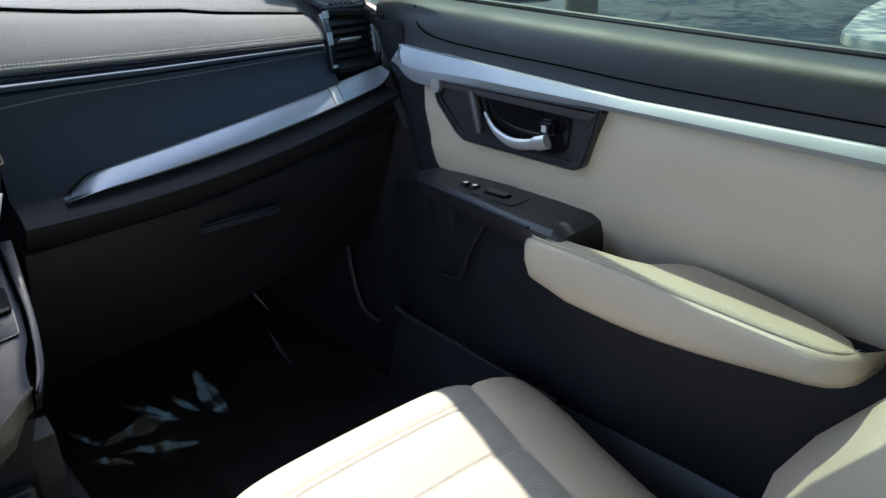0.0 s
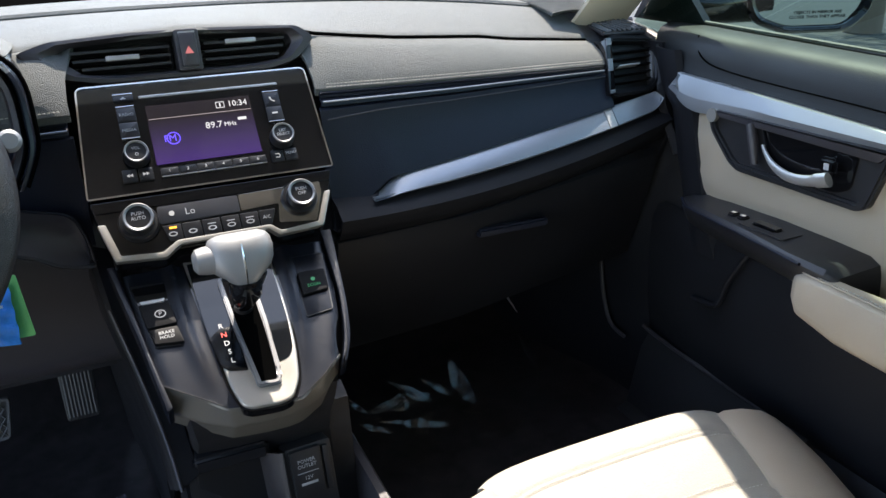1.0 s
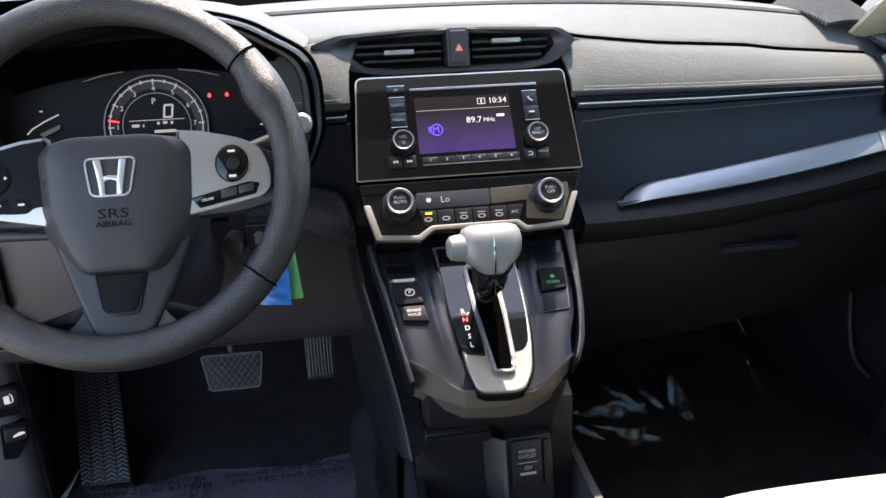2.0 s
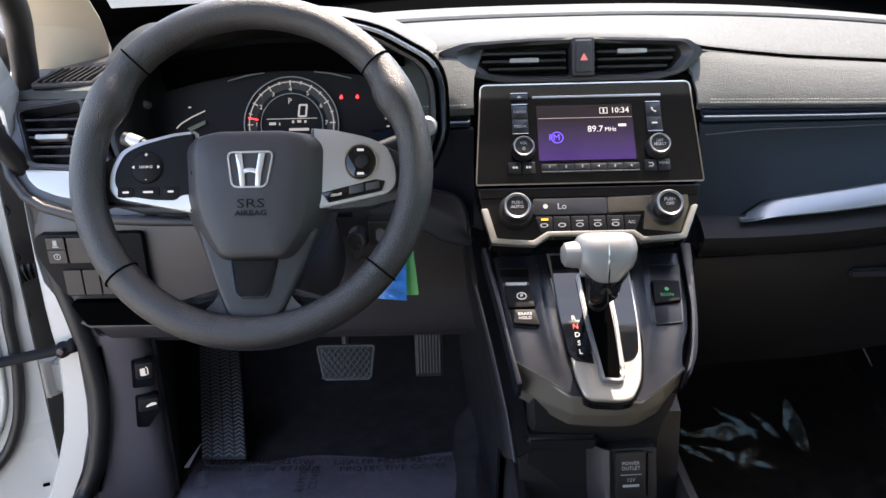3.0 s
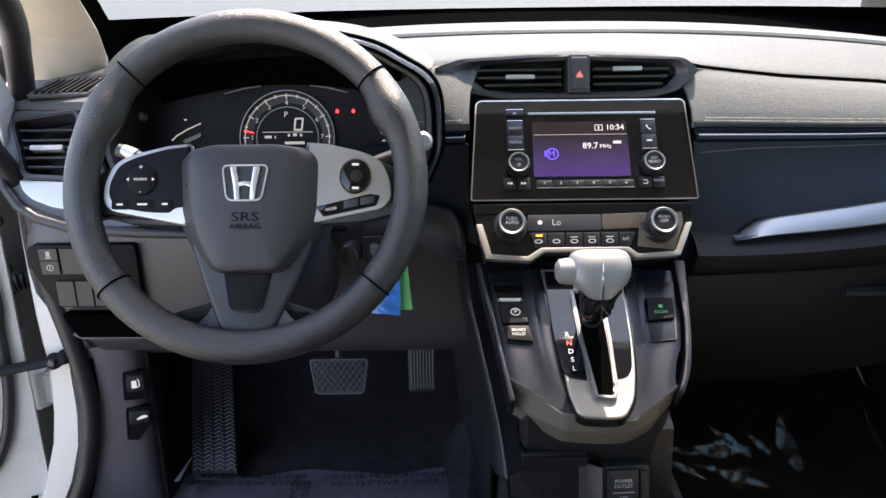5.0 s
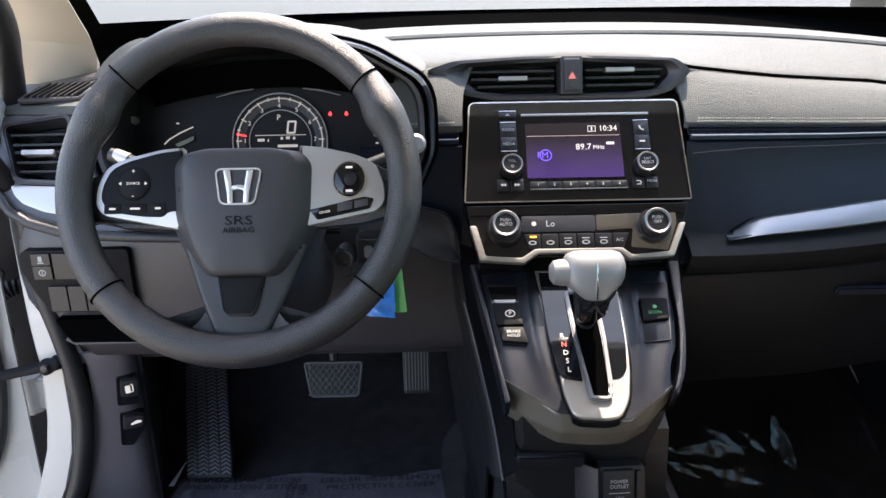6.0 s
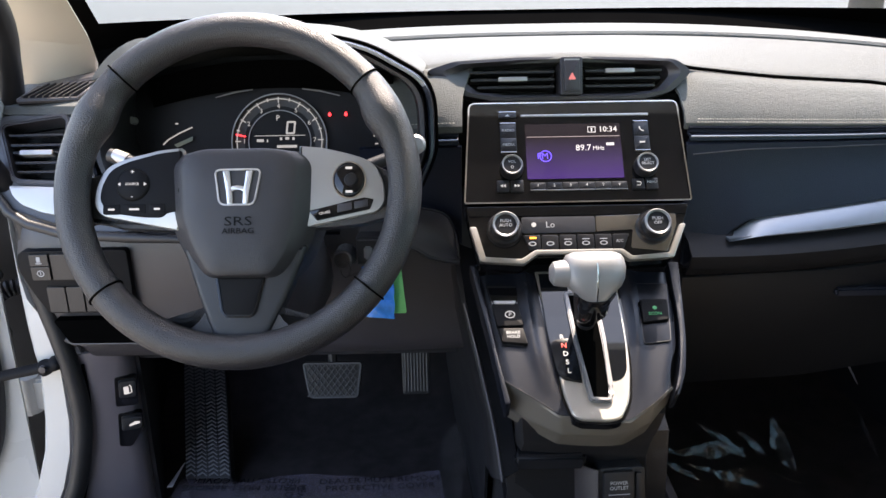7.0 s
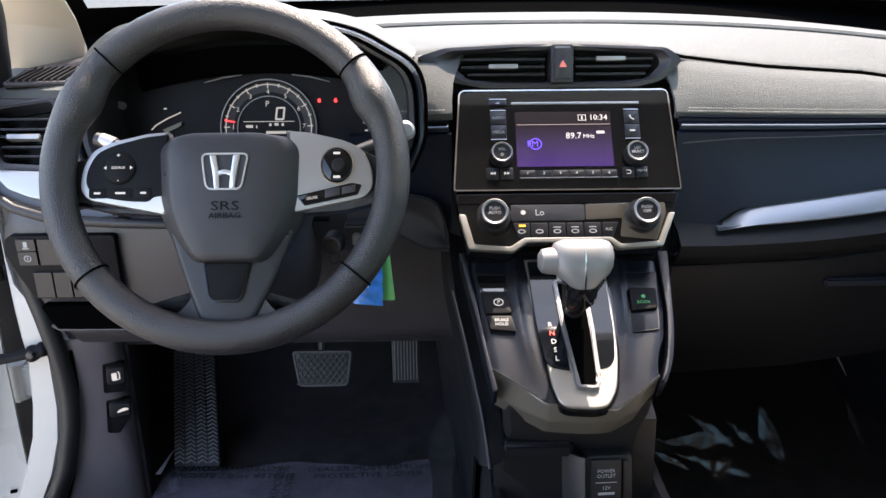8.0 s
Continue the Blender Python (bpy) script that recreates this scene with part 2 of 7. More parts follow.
def tube(pts, r, n=10, closed=False, flat=1.0):
    """A round bar along points; r may be a list."""
    pts = [Vector(p) for p in pts]
    k = len(pts)
    rs = r if isinstance(r, (list, tuple)) else [r] * k
    rows, side = [], None
    for i, p in enumerate(pts):
        a = pts[i - 1] if (i or closed) else p
        b = pts[(i + 1) % k] if (i < k - 1 or closed) else p
        d = (b - a).normalized()
        if side is None:
            side = d.orthogonal().normalized()
        side = (side - d * side.dot(d)).normalized()
        up = d.cross(side)
        rows.append([p + (side * math.cos(2 * math.pi * j / n) + up * flat * math.sin(2 * math.pi * j / n)) * rs[i] for j in range(n)])
    if closed:
        rows.append(rows[0])
    bm = loft(rows, close=True, caps=not closed)
    bmesh.ops.remove_doubles(bm, verts=bm.verts, dist=1e-6)
    return bm


def turned(profile, m, n=40):
    """A turned shape: (radius, out) pairs about the frame's w axis."""
    rows = [[m @ Vector((r * math.cos(2 * math.pi * j / n), r * math.sin(2 * math.pi * j / n), w)) for j in range(n)] for r, w in profile]
    bm = loft(rows, close=True)
    bmesh.ops.remove_doubles(bm, verts=bm.verts, dist=1e-6)
    return bm


def box(x0, x1, y0, y1, z0, z1, bevel=0.0, seg=2):
    bm = bmesh.new()
    bmesh.ops.create_cube(bm, size=1.0, matrix=Matrix.LocRotScale(((x0 + x1) / 2, (y0 + y1) / 2, (z0 + z1) / 2), None, (x1 - x0, y1 - y0, z1 - z0)))
    if bevel:
        bmesh.ops.bevel(bm, geom=list(bm.edges), offset=bevel, segments=seg, affect="EDGES")
    return bm


def rect(u0, v0, u1, v1, r=0.0):
    return rounded([(u0, v0), (u1, v0), (u1, v1), (u0, v1)], r) if r else [Vector(p) for p in ((u0, v0), (u1, v0), (u1, v1), (u0, v1))]


def words(name, text, size, m, material, parent, at=(0, 0), label="", thin=0.0004, align="CENTER"):
    """Lettering as a thin mesh on the frame m."""
    cu = bpy.data.curves.new(name, "FONT")
    cu.body, cu.size, cu.extrude, cu.align_x, cu.align_y, cu.resolution_u = text, size, thin / 2, align, "CENTER", 2
    tmp = new(name, cu)
    me = bpy.data.meshes.new_from_object(tmp)
    bpy.data.objects.remove(tmp)
    bm = bmesh.new()
    bm.from_mesh(me)
    bpy.data.meshes.remove(me)
    bm.transform(m @ Matrix.Translation((at[0], at[1], thin / 2)))
    return part(name, bm, material, parent, label, smooth=False)


def spline(pts, n=8):
    """A smooth line through points (Catmull-Rom)."""
    pts = [Vector(p) for p in pts]
    out = []
    for i in range(len(pts) - 1):
        p0, p1, p2, p3 = pts[max(i - 1, 0)], pts[i], pts[i + 1], pts[min(i + 2, len(pts) - 1)]
        for j in range(n):
            t = j / n
            out.append(0.5 * (2 * p1 + (p2 - p0) * t + (2 * p0 - 5 * p1 + 4 * p2 - p3) * t * t + (3 * p1 - p0 - 3 * p2 + p3) * t ** 3))
    return out + [pts[-1]]


def lerp(x, xs, zs):
    return float(np.interp(x, xs, zs))

# ---- lines of the dashboard, as heights over the car's width ----
def y_face(x, base):
    return base + 0.09 * abs(x)


def line_c(x):
    return Vector((x, y_face(x, 0.69) - (0.012 if abs(x) < 0.13 else 0), lerp(x, (-0.75, -0.6, -0.3, -0.18, -0.1, 0, 0.1, 0.158, 0.22, 0.28, 0.41, 0.464, 0.63, 0.75), (1.07, 1.085, 1.10, 1.112, 1.122, 1.127, 1.121, 1.106, 1.098, 1.091, 1.081, 1.073, 1.057, 1.045))))


def line_d(x):
    return Vector((x, y_face(x, 0.625), lerp(abs(x), (0.14, 0.33, 0.59, 0.75), (1.042, 1.035, 1.028, 1.022))))


def line_e(x):
    return Vector((x, y_face(x, 0.62), lerp(abs(x), (0.14, 0.33, 0.59, 0.75), (1.022, 1.018, 1.017, 1.012))))


GT = np.polyfit((0.222, 0.314, 0.385, 0.454, 0.58, 0.677), (0.925, 0.936, 0.943, 0.950, 0.969, 0.982), 2)
GB = np.polyfit((0.193, 0.313, 0.389, 0.455, 0.595, 0.66), (0.903, 0.906, 0.913, 0.919, 0.940, 0.953), 2)
HL = np.polyfit((0.14, 0.30, 0.383, 0.492, 0.576, 0.653), (0.882, 0.880, 0.886, 0.898, 0.913, 0.927), 2)


def line_gt(x):
    return Vector((x, y_face(x, 0.592), min(float(np.polyval(GT, abs(x))), 0.905 + 0.75 * (abs(x) - 0.193))))


def line_gb(x):
    return Vector((x, y_face(x, 0.59), float(np.polyval(GB, abs(x)))))


def line_h(x):
    return Vector((x, y_face(x, 0.572), float(np.polyval(HL, abs(x)))))


def span(a, b, n):
    return [float(v) for v in np.linspace(a, b, n)]


# ---- ground and what stands outside ----
bm = bmesh.new()
bmesh.ops.create_grid(bm, x_segments=40, y_segments=40, size=400)
tagged(part("ground", bm, M["asphalt"], smooth=False), "dark sunlit asphalt of a parking lot", "ground", kind="structure")

isl = rounded([(7.6, 2.25), (30, 2.25 - 12), (40, 2), (40, 7.0), (12.6, 4.15), (10.4, 3.70), (8.1, 3.0)], (0.5, 2, 2, 2, 0.3, 0.3, 0.3), 5)
tagged(part("pavement", plate(isl, pose(0, 0, 0.10), 0.13, 0.02), M["concrete"]), "pale sunlit concrete island with a low kerb", "pavement", kind="structure")

tagged(part("apron", plate(rounded([(-30, -20), (-1.15, -20), (-1.15, 14), (-30, 14)], 0.3), pose(0, 0, 0.012), 0.05), M["concrete"]), "pale sunlit concrete apron beside the car", "pavement", kind="structure")

# unseen trees beside the lot, added to dapple the asphalt with shade
def tree(x, y, h, r, seed, label):
    rng = random.Random(seed)
    t = thing("tree", (x, y, 0), label, "tree", "trees beside the lot")
    part("trunk", tube([(x, y, 0), (x + 0.1, y, h * 0.35), (x + 0.05, y + 0.1, h * 0.75)], [0.22, 0.16, 0.07], 12), M["bark"], t)
    for k in range(7):
        a = 0.9 * k + rng.random()
        part("limb", tube([(x + 0.08, y, h * (0.35 + 0.05 * k)), (x + r * 0.4 * math.cos(a), y + r * 0.4 * math.sin(a), h * (0.55 + 0.05 * k)), (x + r * 0.8 * math.cos(a), y + r * 0.8 * math.sin(a), h * (0.62 + 0.05 * k))], [0.07, 0.045, 0.015], 7), M["bark"], t)
    bm = bmesh.new()
    for _ in range(70):
        c = Vector((rng.gauss(0, 0.45), rng.gauss(0, 0.45), rng.uniform(-0.5, 0.6)))
        c = Vector((x + c.x * r, y + c.y * r, h * 0.78 + c.z * h * 0.42))
        for _ in range(55):
            p = c + Vector((rng.gauss(0, 0.3), rng.gauss(0, 0.3), rng.gauss(0, 0.2)))
            m = Matrix.Translation(p) @ Euler((rng.uniform(-1, 1), rng.uniform(-1, 1), rng.uniform(0, 6.3))).to_matrix().to_4x4()
            sz = rng.uniform(0.07, 0.14)
            bm.faces.new([bm.verts.new(m @ Vector(q)) for q in ((-sz, 0, 0), (0, -sz * 0.5, 0.02), (sz, 0, 0), (0, sz * 0.5, 0.02))])
    part("crown", bm, M["leaf"], t, smooth=False)


tree(8.5, 6.5, 6.5, 3.2, 5, "unseen broad tree added to shade the parking lot")
tree(14.5, 9.0, 7.0, 3.5, 8, "unseen broad tree added to shade the parking lot")
tree(5.0, 9.5, 6.0, 2.8, 9, "unseen broad tree added to shade the parking lot")

# bonnet and cowl in front of the windscreen
car = thing("car_front", (0, 1.9, 0), "white bonnet and black cowl of the car", "car")
rows = []
for i, y in enumerate(span(1.36, 2.45, 14)):
    s = i / 13
    rows.append([Vector((x, y - 0.05 * (x / 0.8) ** 2, 1.135 - 0.13 * s ** 1.6 - 0.045 * (abs(x) / 0.8) ** 2.2 + 0.012 * math.exp(-((abs(x) - 0.45) / 0.1) ** 2))) for x in span(-0.82, 0.82, 25)])
part("bonnet", loft(rows, 0.02), M["white"], car)
rows = [[Vector((x, y - 0.07 * (x / 0.8) ** 2, z - 0.04 * (abs(x) / 0.8) ** 2)) for x in span(-0.78, 0.78, 25)] for y, z in ((1.20, 1.140), (1.26, 1.118), (1.38, 1.112))]
part("cowl", loft(rows, 0.01), M["plastic"], car)
part("nose", box(-0.85, 0.85, 1.42, 2.45, 0.3, 0.98, 0.08, 4), M["white"], car)
for x0, x1 in ((-0.62, 0.02), (-0.05, 0.55)):
    part("wiper", tube([(x0, 1.30, 1.135), ((x0 + x1) / 2, 1.27, 1.150), (x1, 1.26, 1.148)], 0.006, 8), M["rubber"], car)

# ---- cabin shell ----
tagged(part("floor", loft([[Vector((x, y, z)) for y, z in ((-1.6, 0.42), (0.2, 0.42), (0.95, 0.42), (1.05, 0.45), (1.25, 0.64), (1.3, 0.9))] for x in span(-0.75, 0.75, 12)], 0.01), M["carpet"]), "black carpet on the cabin floor and toe board", "carpet", kind="structure")
tagged(part("wall_front", box(-0.80, 0.80, 1.29, 1.32, 0.3, 1.10, 0.005), M["carpet"]), "black insulation on the bulkhead", "bulkhead", kind="structure")
# unseen roof; front rows drawn forward to block sky reflections in the fascia
tagged(part("ceiling", loft([[Vector((x, y, z - 0.06 * (x / 0.6) ** 4)) for x in span(-0.66, 0.66, 15)] for y, z in ((0.478, 1.466), (0.43, 1.488), (0.30, 1.535), (0.18, 1.570), (0.0, 1.60), (-0.8, 1.62), (-1.9, 1.58))], 0.03), M["headliner"]), "light grey cloth headliner", "ceiling", kind="structure")
tagged(part("wall_back", box(-0.75, 0.75, -1.62, -1.58, 0.3, 1.05, 0.01), M["headliner"]), "plain back of the cabin", "wall", kind="structure")
for side, nm in ((1, "wall_right"), (-1, "wall_left")):
    tagged(part(nm, box(min(side * 0.74, side * 0.80), max(side * 0.74, side * 0.80), -1.6, -0.62, 0.3, 1.06, 0.01), M["headliner"]), "lower side of the rear cabin", "wall", kind="structure")
    rows = []
    for t in span(0, 1, 16):
        if side > 0:
            a = Vector((lerp(t, (0, 0.15, 0.3, 0.6, 1), (0.662, 0.672, 0.692, 0.690, 0.665)), lerp(t, (0, 0.15, 0.3, 0.6, 1), (0.82, 0.74, 0.64, 0.46, 0.10)), lerp(t, (0, 0.15, 0.3, 0.6, 1), (1.05, 1.13, 1.22, 1.36, 1.575))))
            w = lerp(t, (0, 0.15, 0.3, 1), (0.058, 0.056, 0.036, 0.028))
        else:
            a = Vector((lerp(t, (0, 0.08, 0.15, 0.3, 0.6, 1), (-0.783, -0.769, -0.747, -0.703, -0.647, -0.60)), lerp(t, (0, 0.08, 0.15, 0.3, 0.6, 1), (0.95, 0.92, 0.88, 0.745, 0.48, 0.10)), lerp(t, (0, 0.15, 0.3, 0.6, 1), (1.005, 1.129, 1.2025, 1.36, 1.575))))
            w = lerp(t, (0, 0.08, 0.15, 0.3, 1), (0.057, 0.063, 0.066, 0.050, 0.045))
        rows.append([a + Vector((side * w * math.cos(q), -0.045 * math.sin(q) * 1.0, 0.03 * math.sin(q))) for q in span(0, 2 * math.pi * 15 / 16, 16)])
    tagged(part("pillar_left" if side < 0 else "pillar_right", loft(rows, close=True, caps=True), M["beige"]), "beige moulded windscreen pillar trim", "pillar", kind="structure")
    tagged(part("b_pillar_left" if side < 0 else "b_pillar_right", loft([[Vector((side * xx, yy, z)) for xx, yy in ((x0, -0.62), (x0, -0.76), (x0 + 0.07, -0.76), (x0 + 0.07, -0.62))] for x0, z in ((0.70, 0.4), (0.70, 1.05), (0.60, 1.58))], close=True, caps=True), M["headliner"]), "beige centre pillar trim", "pillar", kind="structure")
    tagged(part("roof_rail_left" if side < 0 else "roof_rail_right", tube([(side * 0.665, 0.12, 1.57), (side * 0.675, -0.4, 1.585), (side * 0.66, -1.6, 1.55)], 0.04, 12), M["headliner"]), "light roof rail trim", "rail", kind="structure")
tagged(part("sill_right", loft([[Vector((x, y, z)) for x, z in ((0.60, 0.40), (0.665, 0.43), (0.69, 0.535), (0.705, 0.557), (0.80, 0.55), (0.80, 0.4))] for y in span(-1.5, 0.66, 10)], caps=True), M["plastic"]), "black plastic door sill trim", "sill", kind="structure")
tagged(part("sill_left", loft([[Vector((x, y, z)) for x, z in ((-0.62, 0.40), (-0.665, 0.43), (-0.69, 0.50), (-0.705, 0.52), (-0.80, 0.51), (-0.80, 0.4))] for y in span(-1.5, 0.55, 10)], caps=True), M["plastic"]), "black plastic door sill trim", "sill", kind="structure")


def screen_point(x, t, inside=0.0):
    """A point of the windscreen: x across at its foot, t up from foot to header."""
    k = (abs(x) / 0.80) ** 3
    return Vector((x * (1 - 0.17 * t), 1.235 - 1.06 * t - 0.27 * k * (1 - 0.7 * t) - inside, 1.152 + 0.425 * t - 0.055 * k * (1 - t) + 0.06 * math.sin(math.pi * t) - inside * 0.6))


ws = [[screen_point(x, t) for x in span(-0.765, 0.765, 21)] for t in span(0, 1, 9)]
win = tagged(part("window_1", loft(ws), glass("windscreen_glass", (0.93, 0.97, 0.94))), "clear laminated windscreen", "windscreen", kind="structure")
win.visible_shadow = False
for s in (-1, 1):
    tagged(part("frit_left" if s < 0 else "frit_right", loft([[screen_point(s * x, t, 0.006) for x in span(0.715, 0.768, 5)] for t in span(0, 1, 12)]), M["frit"]), "black painted border of the windscreen", "windscreen border", kind="structure")

tagged(part("frit_lower", loft([[screen_point(x, k * (0.019 + 0.07 * (abs(x) / 0.765) ** 3), 0.005) for x in span(-0.765, 0.765, 31)] for k in span(0, 1, 5)]), M["frit"]), "black painted lower border of the windscreen", "windscreen border", kind="structure")

# ---- dashboard ----
dash = thing("dashboard", (0, 0.9, 0.6), "black dashboard with grey leather-grained pads, silver inlays and stitched seams", "dashboard")
xs_all = span(-0.79, 0.74, 53)
xs_pad = span(-0.63, 0.612, 45)
xs_ends = (span(-0.79, -0.632, 8), span(0.614, 0.74, 7))


def crown(x):
    """How far the top falls off towards the windscreen's corners."""
    return 0.055 * (abs(x) / 0.7) ** 2.5


def upper_rows(xs):
    return [[Vector((x, y - 0.10 * (abs(x) / 0.72) ** 2.2, 1.134 - crown(x) * 0.9 + dz)) for x in xs] for y, dz in ((0.907, -0.006), (0.905, 0.002), (0.908, 0.006), (0.95, 0.009), (1.02, 0.010), (1.06, 0.009), (1.066, -0.006))]


def top_rows(xs):
    rows = []
    for s in (0.0, 0.03, 0.1, 0.25, 0.5, 0.8, 0.97, 1.0):
        r = []
        for x in xs:
            far = Vector((x, 0.90 - 0.10 * (abs(x) / 0.72) ** 2.2, 1.134 - crown(x) * 0.9))
            p = line_c(x).lerp(far, s)
            p.z += 0.0045 * math.sin(math.pi * s) ** 0.7 - (0.004 if s in (0.0, 1.0) else 0)
            r.append(p)
        rows.append(r)
    return rows


part("upper_pad", loft(upper_rows(xs_pad), 0.006), M["pad"], dash, "grey soft pad under the windscreen")
part("top_pad", loft(top_rows(xs_pad), 0.006), M["pad"], dash, "grey leather-grained top pad")
part("pad_gap", tube([Vector((x, 0.9025 - 0.10 * (abs(x) / 0.72) ** 2.2, 1.1305 - crown(x) * 0.9)) for x in xs_pad], 0.0026, 6), M["frit"], dash, "dark gap between the pads")
part("pad_gap", tube([line_c(x) + Vector((0, -0.003, -0.0005)) for x in span(0.13, 0.606, 30)], 0.0024, 6), M["frit"], dash, "dark gap between the pads")
for xs in xs_ends:
    part("top_end", loft([[p - Vector((0, 0, 0.003)) for p in r] for r in top_rows(xs)[:-1] + upper_rows(xs)], 0.006), M["grey"], dash, "charcoal plastic end of the dash top")
rows = []
for k in span(0, 1, 6):
    r = []
    for x in xs_all:
        p = Vector((x, 1.062 - 0.10 * (abs(x) / 0.72) ** 2.2, 1.126 - crown(x) * 0.9)).lerp(screen_point(x, 0.012, 0.004), k)
        p.z -= 0.006 * math.sin(math.pi * k)
        r.append(p)
    rows.append(r)
part("defroster_panel", loft(rows, 0.006), M["frit"], dash, "black plastic strip along the windscreen base")


def pad_rows(xs):
    rows = []
    for s, out in ((0, -0.006), (0.02, 0.001), (0.08, 0.005), (0.3, 0.009), (0.55, 0.009), (0.8, 0.007), (0.95, 0.003), (1.0, -0.003)):
        r = []
        lo, hi = (xs[0], xs[-1]) if xs[0] > 0 else (-xs[-1], -xs[0])
        start = lo + 0.018 * min(1.0, 1.6 * s)
        for x in span(start, hi, len(xs)):
            x = x if xs[0] > 0 else -x
            back = 0.024 * (1 - s) * max(0.0, min(1.0, (0.185 - abs(x)) / 0.05)) ** 2
            r.append(line_c(x).lerp(line_d(x), s) + Vector((0, back - out, out * 0.8 - 0.003)))
        rows.append(r)
    return rows


part("leather_pad", loft(pad_rows(span(0.122, 0.606, 36)), 0.005), M["pad"], dash, "grey leather-grained pad with a stitched lower edge")
part("leather_pad", loft([[p + Vector((0, -0.010, 0.002)) for p in r] for r in pad_rows(span(-0.24, -0.122, 14))], 0.005), M["pad"], dash, "grey leather-grained pad with a stitched lower edge")


def strip_rows(xs):
    return [[line_d(x).lerp(line_e(x), s) + Vector((0, o, 0)) for x in xs] for s, o in ((0.0, 0.004), (0.12, -0.001), (0.3, 0.004), (0.45, 0.005), (0.6, -0.003), (0.9, -0.003), (1.0, 0.004))]


part("inlay_strip", loft(strip_rows(span(0.145, 0.595, 24)), 0.003), M["skin"], dash, "dark glossy inlay strip")
part("inlay_strip", loft(strip_rows(span(-0.24, -0.145, 8)), 0.003), M["skin"], dash, "dark glossy inlay strip")


def face_rows(xs, low=True):
    rows = []
    for s, o in ((0, 0.002), (0.02, -0.003), (0.3, 0.004), (0.6, 0.004), (0.85, 0.0), (1.0, 0.0)):
        rows.append([line_e(x).lerp(line_gt(x), s) + Vector((0, o, 0)) for x in xs])
    rows.append([line_gt(x) + Vector((0, 0.012, -0.002)) for x in xs])
    rows.append([line_gb(x) + Vector((0, 0.012, 0.002)) for x in xs])
    rows.append([line_gb(x) + Vector((0, -0.006, -0.004)) for x in xs])
    rows.append([line_h(x) + Vector((0, -0.005, 0.006)) for x in xs])
    rows.append([line_h(x) + Vector((0, 0.0, -0.006)) for x in xs])
    rows.append([line_h(x) + Vector((0, 0.012, -0.020)) for x in xs])
    rows.append([line_h(x) + Vector((0, 0.05, -0.028)) for x in xs])
    return rows


part("passenger_face", loft(face_rows(span(0.142, 0.598, 40))[:8], 0.004), M["skin"], dash, "dark soft passenger face")
part("face_seam", tube([line_e(x).lerp(line_gt(x), 0.10) + Vector((0, -0.0015, 0)) for x in span(0.150, 0.595, 30)], 0.0009, 6), M["grey"], dash, "stitched seam below the strip")
# pale tube: drawn-in highlight on the right strip, silver line on the left
for x0, x1 in ((0.146, 0.594), (-0.238, -0.146)):
    part("strip_line", tube([line_d(x).lerp(line_e(x), 0.62) + Vector((0, -0.0045, 0)) for x in span(x0, x1, 24)], 0.0013, 6), M["inlay"], dash, "thin pale line, drawn for the strip's highlight and silver edge")
part("passenger_lip", loft(face_rows(span(0.142, 0.692, 40))[6:], 0.004), M["glove"], dash, "dark rounded lower lip")
part("driver_face", loft([[line_e(x) + Vector((0, dy, dz)) for x in span(-0.27, -0.141, 12)] for dy, dz in ((0.004, 0.0), (-0.002, -0.002), (0.003, -0.03), (0.006, -0.08), (0.012, -0.12), (0.03, -0.17))], 0.004), M["skin"], dash, "dark soft face beside the audio unit")
top_c = [Vector((p.x, 0, p.y)) for p in spline([(-0.275, 0.958, 0), (-0.235, 0.954, 0), (-0.194, 0.9445, 0), (-0.1635, 0.935, 0), (-0.1508, 0.9136, 0), (-0.1463, 0.890, 0), (-0.1453, 0.8720, 0)], 6)]
low_c = [Vector((p.x, 0, p.y)) for p in spline([(-0.275, 0.905, 0), (-0.235, 0.902, 0), (-0.203, 0.891, 0), (-0.185, 0.880, 0), (-0.168, 0.8745, 0), (-0.155, 0.8722, 0), (-0.1453, 0.8715, 0)], 6)]
rows = []
for k in span(0, 1, 9):
    rows.append([a.lerp(b, k) + Vector((0, 0.628 + 0.010 * math.sin(math.pi * k) - 0.006 * k, 0)) for a, b in zip(top_c, low_c)])
part("driver_bowl", loft(rows, 0.004), M["grey"], dash, "charcoal scooped panel under the dashboard")
part("bowl_edge", tube([p + Vector((0, 0.626, 0)) for p in top_c], 0.0022, 8), M["console"], dash)
part("bowl_edge", tube([p + Vector((0, 0.620, 0)) for p in low_c], 0.0030, 8), M["plastic"], dash)
rows = []
for y, z0 in ((0.640, 0.93), (0.650, 0.90), (0.70, 0.80), (0.78, 0.60), (0.90, 0.45), (1.28, 0.42)):
    rows.append([Vector((0.703 + 0.006 * math.sin(k * 3.1), y + 0.03 * k, z0 + (1.055 - z0) * k)) for k in span(0, 1, 7)])
part("end_panel", loft(rows, 0.005), M["glove"], dash, "black end panel towards the door")

